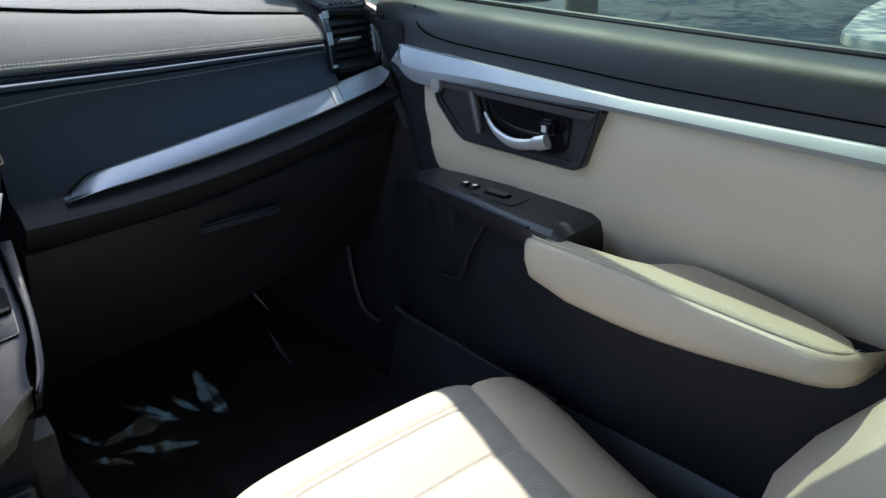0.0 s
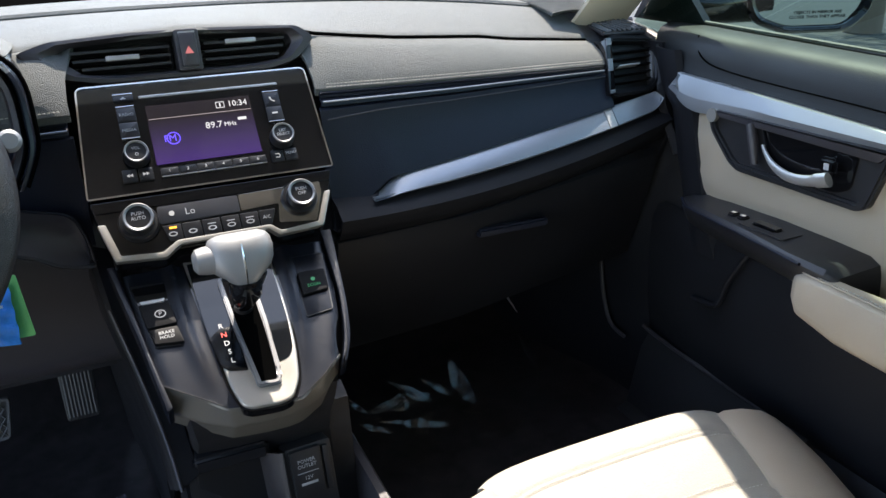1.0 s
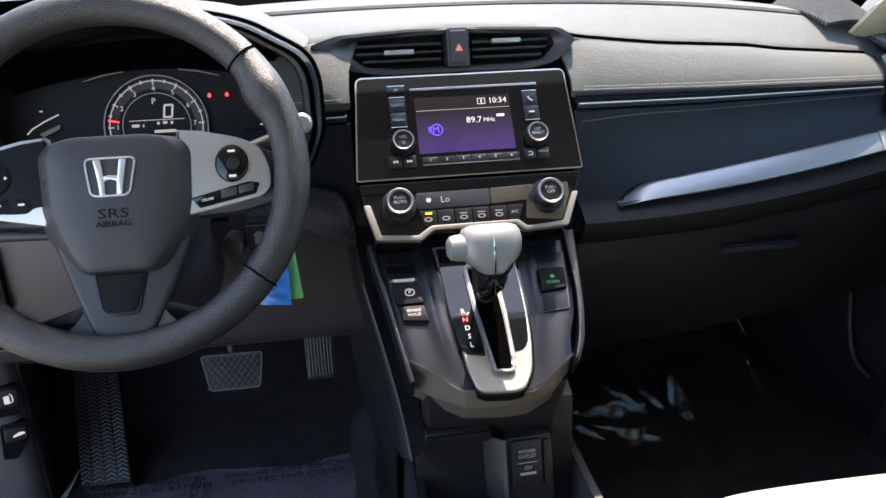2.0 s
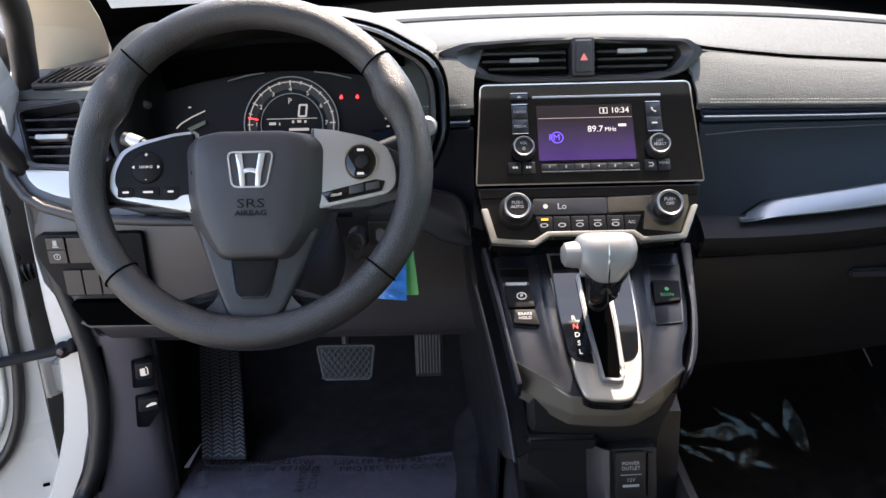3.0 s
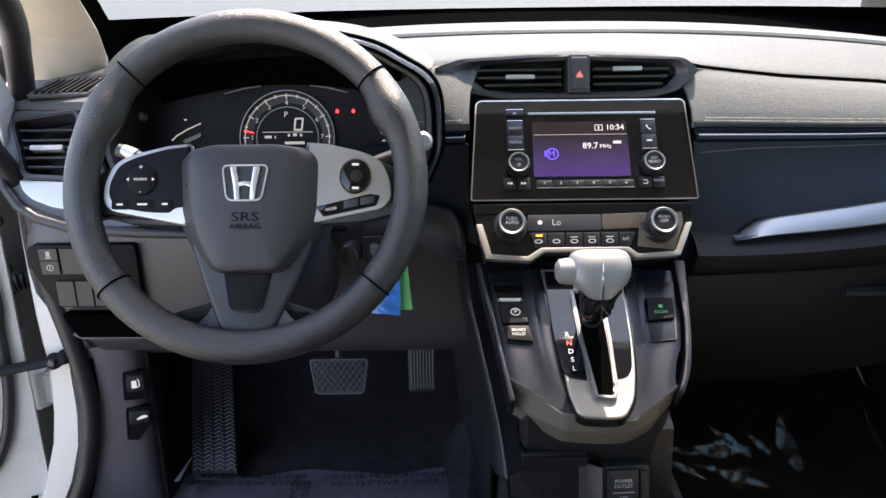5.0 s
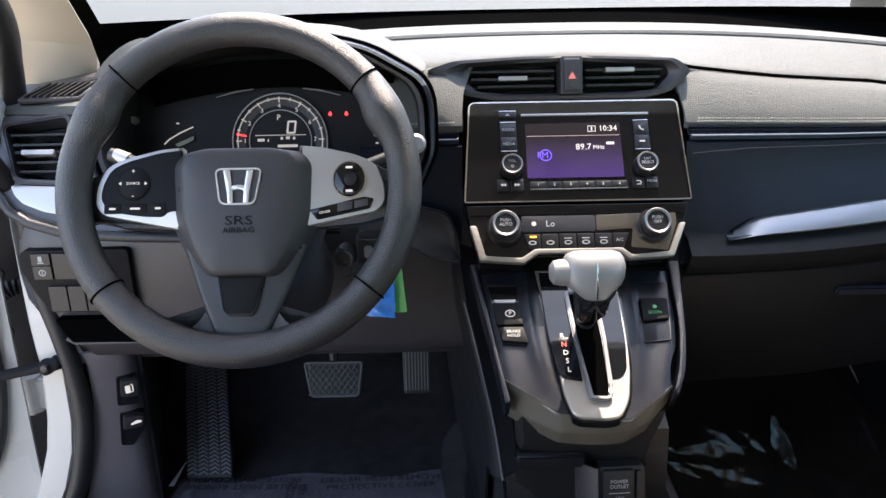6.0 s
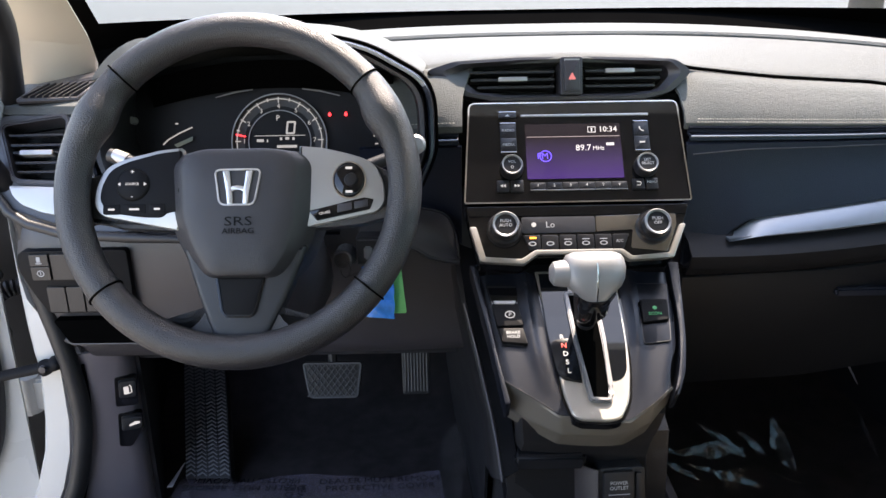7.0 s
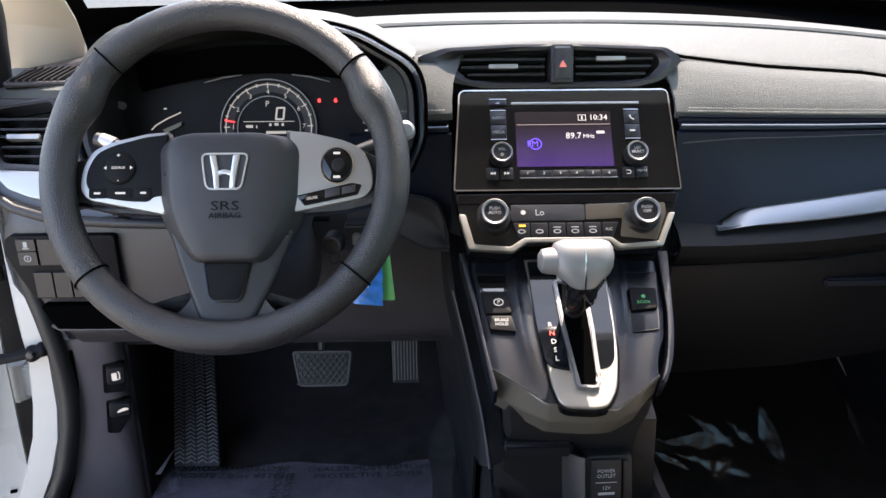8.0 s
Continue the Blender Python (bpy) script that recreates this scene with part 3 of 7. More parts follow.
# silver inlay on the passenger side, in two lengths with a joint; the joint piece is a brighter silver, to draw its
# glint
for a, b in ((0.193, 0.5775), (0.5790, 0.5925), (0.5940, 0.682)):
    xs = span(a, b, 26)
    rows = []
    for s, o in ((0.0, 0.006), (0.04, 0.002), (0.78, -0.016), (0.84, -0.015), (1.0, -0.004)):
        rows.append([line_gt(x).lerp(line_gb(x), s + (1 - s) * 0.93 * max(0.0, 1 - (x - 0.193) / 0.055) ** 1.6 if x < 0.25 else s * math.sqrt(1 - 0.88 * min(1.0, max(0.0, (x - 0.652) / 0.030)) ** 2.4)) + Vector((0, o, 0)) for x in xs])
    part("silver_inlay", loft(rows, 0.003), M["silver"] if b < 0.6 and a > 0.5 else M["inlay"], dash, "satin silver inlay blade")

# glovebox and underside
rows = []
for dy, z in ((0.020, 0.862), (0.010, 0.853), (0.010, 0.845), (0.022, 0.80), (0.050, 0.72), (0.080, 0.66), (0.13, 0.64)):
    rows.append([Vector((x, y_face(x, 0.575) + dy, z + 0.03 * max(0, x - 0.35) / 0.3)) for x in span(0.140, 0.685, 16)])
glove = part("glovebox_lid", loft(rows, 0.006), M["glove"], dash, "black glovebox lid")
part("latch", box(0.352, 0.468, 0.616, 0.630, 0.814, 0.826, 0.003), M["skin"], glove)
part("underside", loft([[Vector((x, y, z)) for x in span(-0.70, 0.70, 12)] for y, z in ((0.72, 0.70), (0.9, 0.74), (1.2, 0.9))], 0.01), M["plastic"], dash)

part("core", box(-0.150, 0.150, 0.705, 0.730, 0.86, 1.075, 0.004), M["glove"], dash, "black frame behind the audio unit")

# main display panel and climate unit lie on one reclined plane
PANEL = axes((0, 0.59, 0.957), (1, 0, 0), (0, 0.079, 0.107))
radio = thing("audio_unit", (0, 0.62, 0.95), "glossy black audio unit with a lit violet display", "radio")
outline = rounded([(-0.140, 0.0), (0.140, 0.0), (0.1355, 0.137), (-0.131, 0.137)], (0.004, 0.004, 0.009, 0.009), 5)
part("fascia", plate(shrink(outline, 0.0015), PANEL @ pose(0, 0, 0.002), 0.05), M["gloss"], radio, "piano-black fascia")
part("chrome_outline", ring(outline, shrink(outline, 0.0018), PANEL @ pose(0, 0, 0.004), 0.05, 0.0005), M["chrome"], radio, "thin chrome outline")
climate = thing("climate_unit", (0, 0.57, 0.9), "glossy black climate control unit with champagne lower frame", "climate control")
out2 = rounded([(-0.138, -0.003), (-0.124, -0.074), (-0.071, -0.077), (-0.054, -0.066), (0.050, -0.066), (0.062, -0.074), (0.112, -0.072), (0.136, -0.003)], 0.004, 3)
part("fascia", plate(out2, PANEL, 0.04, 0.001), M["gloss"], climate, "piano-black fascia")
for u in (-0.092, 0.089):
    k = part("knob", turned([(0.0215, -0.002), (0.0215, 0.006), (0.020, 0.010), (0.0165, 0.0105), (0.0165, 0.022), (0.0155, 0.024), (0.0, 0.024)], PANEL @ pose(u, -0.034, 0)), M["key"], climate)
    part("knob_ring", turned([(0.0150, 0.0235), (0.0162, 0.0250), (0.0150, 0.0262), (0.0128, 0.0250), (0.0128, 0.0240)], PANEL @ pose(u, -0.034, 0)), M["ring"], k, "satin silver ring")

# central vents
vents = thing("centre_vents", (0, 0.70, 1.08), "dark central air vents with horizontal slats and a hazard button between", "air vent")
VENT = axes((0, 0.675, 1.0735), (1, 0, 0), (0, 0.012, 0.045))
vo = rounded([(-0.186, 0.036), (-0.140, 0.004), (-0.10, -0.004), (0.095, -0.004), (0.128, 0.004), (0.156, 0.030), (0.135, 0.046), (0.02, 0.051), (-0.06, 0.051), (-0.150, 0.047)], 0.008, 3)
vi = rounded([(-0.143, 0.030), (-0.118, 0.009), (-0.08, 0.005), (0.075, 0.005), (0.112, 0.009), (0.128, 0.027), (0.122, 0.040), (0.02, 0.044), (-0.06, 0.044), (-0.136, 0.039)], 0.006, 3)
def morph(o, i, k):
    return [Vector(p).lerp(Vector(q), k) for p, q in zip(o, i)]


part("surround", loft([[VENT @ Vector((p[0], p[1], w)) for p in morph(vo, vi, k)] for k, w in ((0.0, -0.06), (0.0, 0.002), (0.04, 0.006), (0.5, 0.007), (0.9, -0.002), (0.97, -0.003), (1.0, -0.008), (1.0, -0.04))], close=True), M["grey"], vents, "charcoal bowl-shaped vent surround")
part("recess", plate(vi, VENT @ pose(0, 0, -0.035), 0.01), M["gloss"], vents)
for v in (0.014, 0.0235, 0.033):
    for a, b in ((-0.133 + abs(v - 0.03) * 0.9, -0.020), (0.020, 0.120 - abs(v - 0.03) * 0.7)):
        part("slat", plate(rounded([(a, v - 0.0015), (b, v - 0.0015), (b, v + 0.0015), (a, v + 0.0015)], 0.0005, 1), VENT @ pose(0, 0, 0.0), 0.03), M["plastic"], vents)
hz = part("hazard_button", plate(rect(-0.0140, 0.002, 0.0140, 0.050, 0.003), VENT @ pose(0, 0, 0.012), 0.04, 0.002), M["grey"], vents)

# ---- steering wheel ----
WH = axes((-0.373, 0.434, 1.022), (1, 0, 0), (0, math.sin(radians(26)), math.cos(radians(26))))
wheel = thing("steering_wheel", (-0.373, 0.5, 0.98), "dark grey steering wheel with silver spokes and chrome emblem", "steering wheel")
pts, rad = [], []
for i in range(96):
    a = 2 * math.pi * i / 96
    pts.append(WH @ Vector((0.1680 * math.cos(a), 0.1660 * math.sin(a), 0.0)))
    grip = math.exp(-((math.degrees(a) - 27) / 7) ** 2) + math.exp(-((math.degrees(a) - 153) / 7) ** 2)
    pts[-1] = WH @ Vector(((0.1680 - 0.0035 * grip) * math.cos(a), 0.003 + (0.1660 - 0.0035 * grip) * math.sin(a), 0.002 * grip))
    rad.append(0.0172 + 0.0040 * grip)
part("rim", tube(pts, rad, 20, closed=True), M["wheel"], wheel, "dark grey leather-grained rim")
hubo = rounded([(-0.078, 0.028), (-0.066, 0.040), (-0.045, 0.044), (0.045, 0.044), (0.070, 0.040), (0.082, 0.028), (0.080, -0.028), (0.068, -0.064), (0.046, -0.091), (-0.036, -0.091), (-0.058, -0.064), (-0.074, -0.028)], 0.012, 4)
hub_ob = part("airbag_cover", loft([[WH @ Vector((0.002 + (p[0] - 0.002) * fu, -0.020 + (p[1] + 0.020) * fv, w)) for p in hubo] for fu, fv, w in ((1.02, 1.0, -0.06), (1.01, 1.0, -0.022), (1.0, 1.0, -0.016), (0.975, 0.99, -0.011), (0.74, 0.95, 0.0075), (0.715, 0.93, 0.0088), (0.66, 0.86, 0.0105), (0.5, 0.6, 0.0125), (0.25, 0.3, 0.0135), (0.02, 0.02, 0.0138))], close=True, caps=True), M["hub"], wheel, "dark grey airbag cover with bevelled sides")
part("column", tube([WH @ Vector((0, 0, -0.03)), WH @ Vector((0, -0.01, -0.2))], [0.042, 0.046], 24), M["plastic"], wheel)

# ---- instrument binnacle ----
binn = thing("instrument_binnacle", (-0.373, 0.68, 1.0), "black instrument binnacle with a round rev counter", "instrument cluster")
arch = [(-0.192, 0.990), (-0.176, 1.025), (-0.174, 1.052), (-0.1765, 1.088), (-0.189, 1.111), (-0.218, 1.129), (-0.255, 1.147), (-0.310, 1.159), (-0.375, 1.163)]
arch += [(-0.754 - a, b) for a, b in reversed(arch[:-1])]
arch = [(p.x, p.y) for p in spline([(a, b, 0) for a, b in arch], 6)]


def hood_row(y, k, pts):
    """The hood's arch, drawn in by k about its middle, leaning back towards its top."""
    return [Vector((-0.377 + (x + 0.377) * k, y + (z - 1.06) * 0.35, 1.04 + (z - 1.04) * k)) for x, z in pts]


part("hood", loft([hood_row(y, k, arch) for y, k in ((0.74, 0.985), (0.60, 0.995), (0.578, 1.0), (0.570, 0.992), (0.568, 0.976), (0.572, 0.966), (0.584, 0.960))]), M["console"], binn, "charcoal satin outer rim of the hood")
part("hood_groove", tube(hood_row(0.580, 0.958, arch), 0.0028, 6), M["frit"], binn)
part("hood_inner", loft([hood_row(y, k, arch) for y, k in ((0.590, 0.958), (0.578, 0.952), (0.572, 0.940), (0.573, 0.915), (0.580, 0.900), (0.60, 0.902), (0.64, 0.925), (0.70, 0.915), (0.705, 0.80), (0.712, 0.5))]), M["plastic"], binn, "black inner hood with a soft edge")
part("hood_gap", tube(hood_row(0.588, 1.006, arch), 0.0030, 6), M["frit"], binn, "dark gap round the hood")
over = [p for p in arch if p[1] > 1.113]
part("hood_pad", loft([hood_row(y, k, over) for y, k in ((0.588, 1.012), (0.590, 1.028), (0.605, 1.042), (0.65, 1.05), (0.72, 1.03), (0.80, 0.95))], 0.003), M["pad"], binn, "grey soft pad over the hood")
CLU = axes((-0.376, 0.668, 1.025), (1, 0, 0), (0, 0.3, 0.95))
part("dial_face", plate([(x, v) for x, v in rounded([(-0.20, -0.06), (0.185, -0.06), (0.185, 0.05), (0.14, 0.098), (0.05, 0.112), (-0.06, 0.112), (-0.16, 0.095), (-0.20, 0.05)], 0.02)], CLU @ pose(0, 0, -0.009), 0.01), M["glove"], binn)

# ---- centre console ----
CONS = axes((0, 0.401, 0.762), (1, 0, 0), (0, 0.848, 0.53))
console = thing("centre_console", (0, 0.5, 0.45), "charcoal centre console with a silver-edged gear gate and a lower tray", "console")


def crease(u):
    """Where the console's face breaks into its lower lip."""
    return lerp(u, (-0.102, -0.061, -0.0434, 0.0, 0.0325, 0.063, 0.0865), (0.056, 0.0264, 0.012, 0.005, 0.0045, 0.0246, 0.0445))


def lip_low(u):
    return lerp(u, (-0.095, -0.0686, -0.0392, -0.0142, 0.0208, 0.0408, 0.0625, 0.086), (0.0340, 0.0165, 0.0020, 0.0002, 0.0005, 0.0040, 0.0142, 0.0385))


def console_w(u, v):
    """Relief of the face: a ridge on either side of the gate, and edges that roll off."""
    fade = max(0.0, min(1.0, (v - 0.035) / 0.09))
    rl, rr = lerp(v, (0.045, 0.109, 0.183), (-0.0545, -0.0640, -0.0660)), lerp(v, (0.037, 0.096, 0.169), (0.0465, 0.0557, 0.0620))
    w = 0.0
    for c, s in ((rl, -1), (rr, 1)):
        d = (u - c) * s
        w += 0.0050 * fade * math.exp(-(d / (0.0045 if d < 0 else 0.0085)) ** 2)
    el, er = lerp(v, (0.05, 0.205), (-0.102, -0.121)), lerp(v, (0.0445, 0.0915, 0.139, 0.205), (0.0865, 0.101, 0.1085, 0.113))
    near = min(u - el, er - u)
    return w - 0.0035 * max(0.0, 1 - near / 0.012) ** 2


rows = []
for k in span(0, 1, 26):
    r = []
    for q in span(0, 1, 60):
        ub = -0.102 + 0.1885 * q
        v = crease(ub) * (1 - k) + 0.205 * k
        u = lerp(v, (0.05, 0.205), (-0.102, -0.121)) * (1 - q) + lerp(v, (0.0445, 0.0915, 0.139, 0.205), (0.0865, 0.101, 0.1085, 0.113)) * q
        u = ub + (u - ub) * min(1.0, k * 3)
        r.append(CONS @ Vector((u, v, console_w(u, v))))
    rows.append(r)
part("face", loft(rows, 0.006), M["console"], console, "charcoal satin console face")
rows = []
for k, w in ((0.0, -0.0004), (0.06, 0.0), (0.5, -0.0120), (0.9, -0.0230), (0.97, -0.0255), (1.0, -0.0285), (0.85, -0.036), (0.6, -0.06)):
    r = []
    for q in span(0, 1, 50):
        a, b = -0.102 + 0.1885 * q, -0.095 + 0.181 * q
        r.append(CONS @ Vector((a * (1 - k) + b * k, crease(a) * (1 - k) + lip_low(b) * k, w)))
    rows.append(r)
# the lip's reflection of the seats is in its colour
part("lip", loft(rows, 0.003), M["lip"], console, "charcoal satin lower lip, seat reflection put in as paler beige")
part("lip_joint", tube([CONS @ Vector((u, crease(u), 0.0002)) for u in span(-0.101, -0.044, 12)], 0.0007, 6), M["plastic"], console)
part("side_blade", plate(rounded([(-0.1335, 0.218), (-0.1150, 0.114), (-0.1020, 0.023), (-0.0955, 0.026), (-0.1075, 0.0944), (-0.1245, 0.218)], (0, 0.03, 0.002, 0.002, 0.03, 0), 4), CONS @ pose(0, 0, 0.0035), 0.030, 0.0022), M["console"], console, "charcoal edge blade")
part("side_blade", plate(rounded([(0.1152, 0.218), (0.1105, 0.1227), (0.1000, 0.0686), (0.0850, 0.0300), (0.0920, 0.0330), (0.1050, 0.0605), (0.1150, 0.1061), (0.1285, 0.218)], (0, 0.02, 0.02, 0.002, 0.002, 0.02, 0.02, 0), 4), CONS @ pose(0, 0, 0.0035), 0.030, 0.0022), M["console"], console, "charcoal edge blade")
rows = [[Vector((x, y, z)) for x, y in ((-w, yb + 0.02), (-w * 0.92, yb), (-w * 0.4, yb - 0.006), (w * 0.4, yb - 0.006), (w * 0.92, yb), (w, yb + 0.02), (w + 0.004, 0.95), (-w - 0.004, 0.95))] for w, yb, z in ((0.088, 0.438, 0.752), (0.086, 0.446, 0.73), (0.082, 0.462, 0.70), (0.086, 0.49, 0.66), (0.105, 0.51, 0.42))]
part("body", loft(rows, close=True, caps=True), M["plastic"], console)
rows = []
for y, z, x in ((0.45, 0.66, -0.101), (0.50, 0.70, -0.106), (0.56, 0.76, -0.121), (0.60, 0.824, -0.138), (0.66, 0.90, -0.150)):
    rows.append([Vector((x - dx, y + dy, z - dz)) for dx, dy, dz in ((-0.02, 0.01, -0.004), (0.0, 0.0, 0.0), (0.006, 0.003, 0.003), (0.012, 0.02, 0.012), (0.014, 0.10, 0.05), (0.012, 0.22, 0.30))])
part("tunnel_cover", loft(rows, 0.004), M["glove"], console, "black cover along the tunnel's side")
# lighter tube draws the highlight along the tunnel cover's rim
part("tunnel_highlight", tube(spline([(-0.1015, 0.446, 0.658), (-0.108, 0.498, 0.699), (-0.123, 0.558, 0.759), (-0.140, 0.598, 0.823)], 6), 0.0022, 8), M["grey"], console)
part("tray", box(-0.088, 0.110, 0.14, 0.50, 0.42, 0.515, 0.01), M["plastic"], console)
# gear gate
gate = rounded([(-0.0530, 0.205), (-0.0431, 0.1068), (-0.0364, 0.0321), (-0.0295, 0.0091), (-0.021, 0.0034), (0.0099, 0.0012), (0.0232, 0.0045), (0.035, 0.0241), (0.0428, 0.067), (0.0455, 0.1293), (0.0446, 0.205)], (0, 0.03, 0.02, 0.008, 0.006, 0.006, 0.01, 0.02, 0.02, 0.02, 0), 4)
part("gate_shadow_gap", plate(shrink(gate, -0.0028), CONS @ pose(0, 0, 0.0012), 0.012), M["gloss"], console)
gp = part("gate_plate", plate(gate, CONS @ pose(0, 0, 0.0055), 0.012, 0.0022, 3), M["warm"], console, "champagne silver gate surround")
inl = rounded([(-0.0495, 0.200), (-0.0463, 0.1071), (-0.0404, 0.0597), (-0.0345, 0.0515), (-0.0145, 0.0476), (-0.0160, 0.104), (-0.0158, 0.200)], (0, 0.02, 0.006, 0.004, 0.001, 0, 0), 4)
part("indicator_window", plate(inl, CONS @ pose(0, 0, 0.0064), 0.004), M["gate_gloss"], gp, "glossy black gear indicator")
inr = rounded([(0.0160, 0.200), (0.0205, 0.0843), (0.0160, 0.0491), (0.0303, 0.0513), (0.0377, 0.0616), (0.0420, 0.0977), (0.0430, 0.200)], (0, 0.01, 0.001, 0.006, 0.006, 0.02, 0), 4)
part("gloss_inlay", plate(inr, CONS @ pose(0, 0, 0.0064), 0.004), M["gate_gloss"], gp, "glossy black inlay")
slot_o = rounded([(-0.0225, 0.171), (-0.0185, 0.1036), (-0.0098, 0.0235), (0.0150, 0.0215), (0.0182, 0.0367), (0.0193, 0.1001), (0.0169, 0.171)], (0.008, 0, 0.005, 0.007, 0.006, 0, 0.008), 5)
slot_i = shrink(slot_o, 0.0052)
part("slot_frame", ring(slot_o, slot_i, CONS @ pose(0, 0, 0.0108), 0.008, 0.0014), M["ring"], gp, "bright silver slot frame")
part("slot_boot", plate(slot_i, CONS @ pose(0, 0, 0.0072), 0.006), M["frit"], gp)
GEAR_INK = glow("gear_white", (0.8, 0.8, 0.8), 0.13)
for ch, u, v in (("R", -0.0309, 0.1078), ("N", -0.0297, 0.0960), ("D", -0.0288, 0.0850), ("S", -0.0281, 0.0740), ("L", -0.0274, 0.0628)):
    words("gear_letter", ch, 0.0088, CONS @ pose(u, v, 0.0066), glow("gear_red", (1.0, 0.08, 0.06), 0.30) if ch == "N" else GEAR_INK, gp)
# switches on either side of the gate
FACE = CONS @ pose(0, 0, 0.0006)
bez = rounded([(-0.1155, 0.189), (-0.1010, 0.1010), (-0.0655, 0.0965), (-0.0755, 0.187)], 0.003, 3)
part("brake_switch_bezel", plate(bez, FACE, 0.01, 0.0008), M["plastic"], console)
part("bezel_edge", ring(bez, shrink(bez, 0.0011), FACE @ pose(0, 0, 0.0008), 0.003, 0.0003), M["console"], console)
part("switch_pocket", plate(rounded([(-0.1126, 0.1836), (-0.1089, 0.1591), (-0.0778, 0.1584), (-0.0775, 0.1834)], 0.001, 2), FACE @ pose(0, 0, 0.0006), 0.002), M["gloss"], console)
pb = part("parking_brake_switch", plate(rounded([(-0.1090, 0.1575), (-0.1050, 0.1250), (-0.0738, 0.1257), (-0.0779, 0.1576)], 0.002, 3), FACE @ pose(0, 0, 0.0055), 0.01, 0.0015), M["control"], console)
part("bright_tab", plate(rounded([(-0.1075, 0.1605), (-0.1055, 0.1558), (-0.0825, 0.1552), (-0.0805, 0.1603)], 0.001, 2), FACE @ pose(0, 0, 0.0068), 0.003, 0.0006), M["silver"], pb, "bright silver tab")
# white print with a faint glow added to brighten it, no lamp behind
WHITE_GLOW_INK = glow("white_glow_ink", (0.75, 0.76, 0.78), 0.10)
GREY_INK = mat("grey_ink", (0.42, 0.42, 0.43), 0.6)
part("park_mark", ring([(0.0060 * math.cos(a), 0.0052 * math.sin(a)) for a in span(0, 5.9, 20)], [(0.0050 * math.cos(a), 0.0042 * math.sin(a)) for a in span(0, 5.9, 20)], FACE @ pose(-0.0887, 0.1408, 0.0059), 0.0004), WHITE_GLOW_INK, pb)
words("park_letter", "P", 0.0072, FACE @ pose(-0.0887, 0.1408, 0.0056), WHITE_GLOW_INK, pb)
bh = part("brake_hold_switch", plate(rounded([(-0.1033, 0.1225), (-0.1003, 0.1038), (-0.0704, 0.1004), (-0.0742, 0.1220)], 0.002, 3), FACE @ pose(0, 0, 0.0050), 0.01, 0.0012), M["control"], console)
words("brake_hold_text", "BRAKE\nHOLD", 0.0056, FACE @ pose(-0.0866, 0.1129, 0.0051), WHITE_GLOW_INK, bh)
rb = rounded([(0.0679, 0.1862), (0.0645, 0.0993), (0.0969, 0.1030), (0.1080, 0.1856)], 0.003, 3)
part("right_switch_bezel", plate(rb, FACE @ pose(0, 0, 0.0015), 0.006, 0.0006), M["console"], console)
part("bezel_edge", ring(rb, shrink(rb, 0.0010), FACE @ pose(0, 0, 0.0017), 0.004, 0.0002), M["plastic"], console)
ec = part("econ_switch", plate(rounded([(0.0702, 0.1601), (0.0679, 0.1270), (0.0980, 0.1304), (0.1013, 0.1595)], 0.002, 3), FACE @ pose(0, 0, 0.0055), 0.01, 0.0014), M["control"], console)
ecr = rounded([(0.0690, 0.1613), (0.0667, 0.1258), (0.0992, 0.1292), (0.1025, 0.1607)], 0.002, 3)
part("switch_gap", plate(ecr, FACE @ pose(0, 0, 0.0020), 0.004), M["frit"], ec)
# green print, brightened by a small emission in the same way
GREEN_GLOW_INK = glow("green_glow_ink", (0.05, 0.50, 0.20), 0.05)
words("econ_text", "ECON", 0.0056, FACE @ pose(0.0839, 0.1385, 0.0056), GREEN_GLOW_INK, ec)
part("econ_leaf", turned([(0.0, 0.0002), (0.0026, 0.0002), (0.0026, 0.0006), (0.0, 0.0006)], FACE @ pose(0.0847, 0.1467, 0.0055), 10), GREEN_GLOW_INK, ec)

# lower tray with the power outlet
part("tray_back", loft([[Vector((x, y, z)) for x in span(-0.092, 0.108, 8)] for y, z in ((0.525, 0.70), (0.500, 0.690), (0.493, 0.62), (0.485, 0.52))], 0.006), M["plastic"], console)
part("tray_shelf", box(-0.086, 0.0, 0.462, 0.50, 0.660, 0.681, 0.005, 3), M["glove"], console, "black shelf edge over the tray")
for s, x0 in ((-1, -0.083), (1, 0.110)):
    rows = [[Vector((x0 + s * (dx + 0.002 * t), 0.60 - 0.46 * t, z - 0.012 * t * (z > 0.45))) for dx, z in ((-0.004, 0.50), (-0.003, 0.590), (0.002, 0.602), (0.012, 0.602), (0.018, 0.590), (0.022, 0.42))] for t in span(0, 1, 8)]
    part("tray_wall", loft(rows, 0.004), M["grey"] if s > 0 else M["plastic"], console, "black tray side wall")
OUT = axes((0.0385, 0.4545, 0.634), (1, 0.06, 0), (0, 0.22, 0.97))
outlet = thing("power_outlet", (0.044, 0.46, 0.6), "black power outlet cap in the console tray", "power outlet")
part("housing", plate(rounded([(-0.024, -0.060), (0.034, -0.060), (0.034, 0.030), (-0.024, 0.030)], 0.006), OUT @ pose(0, 0, -0.002), 0.03, 0.003), M["plastic"], outlet)
# cheek in lighter charcoal than the housing, to draw the bevel's highlight
part("housing_cheek", loft([[OUT @ Vector(p) for p in ((-0.024, v, 0.0), (-0.028, v, -0.002), (-0.044 + 0.1 * (0.03 - v), v, -0.028), (-0.046 + 0.1 * (0.03 - v), v, -0.05))] for v in span(-0.06, 0.030, 5)], 0.003), M["grey"], outlet, "sloped cheek, its highlight put in as lighter charcoal")
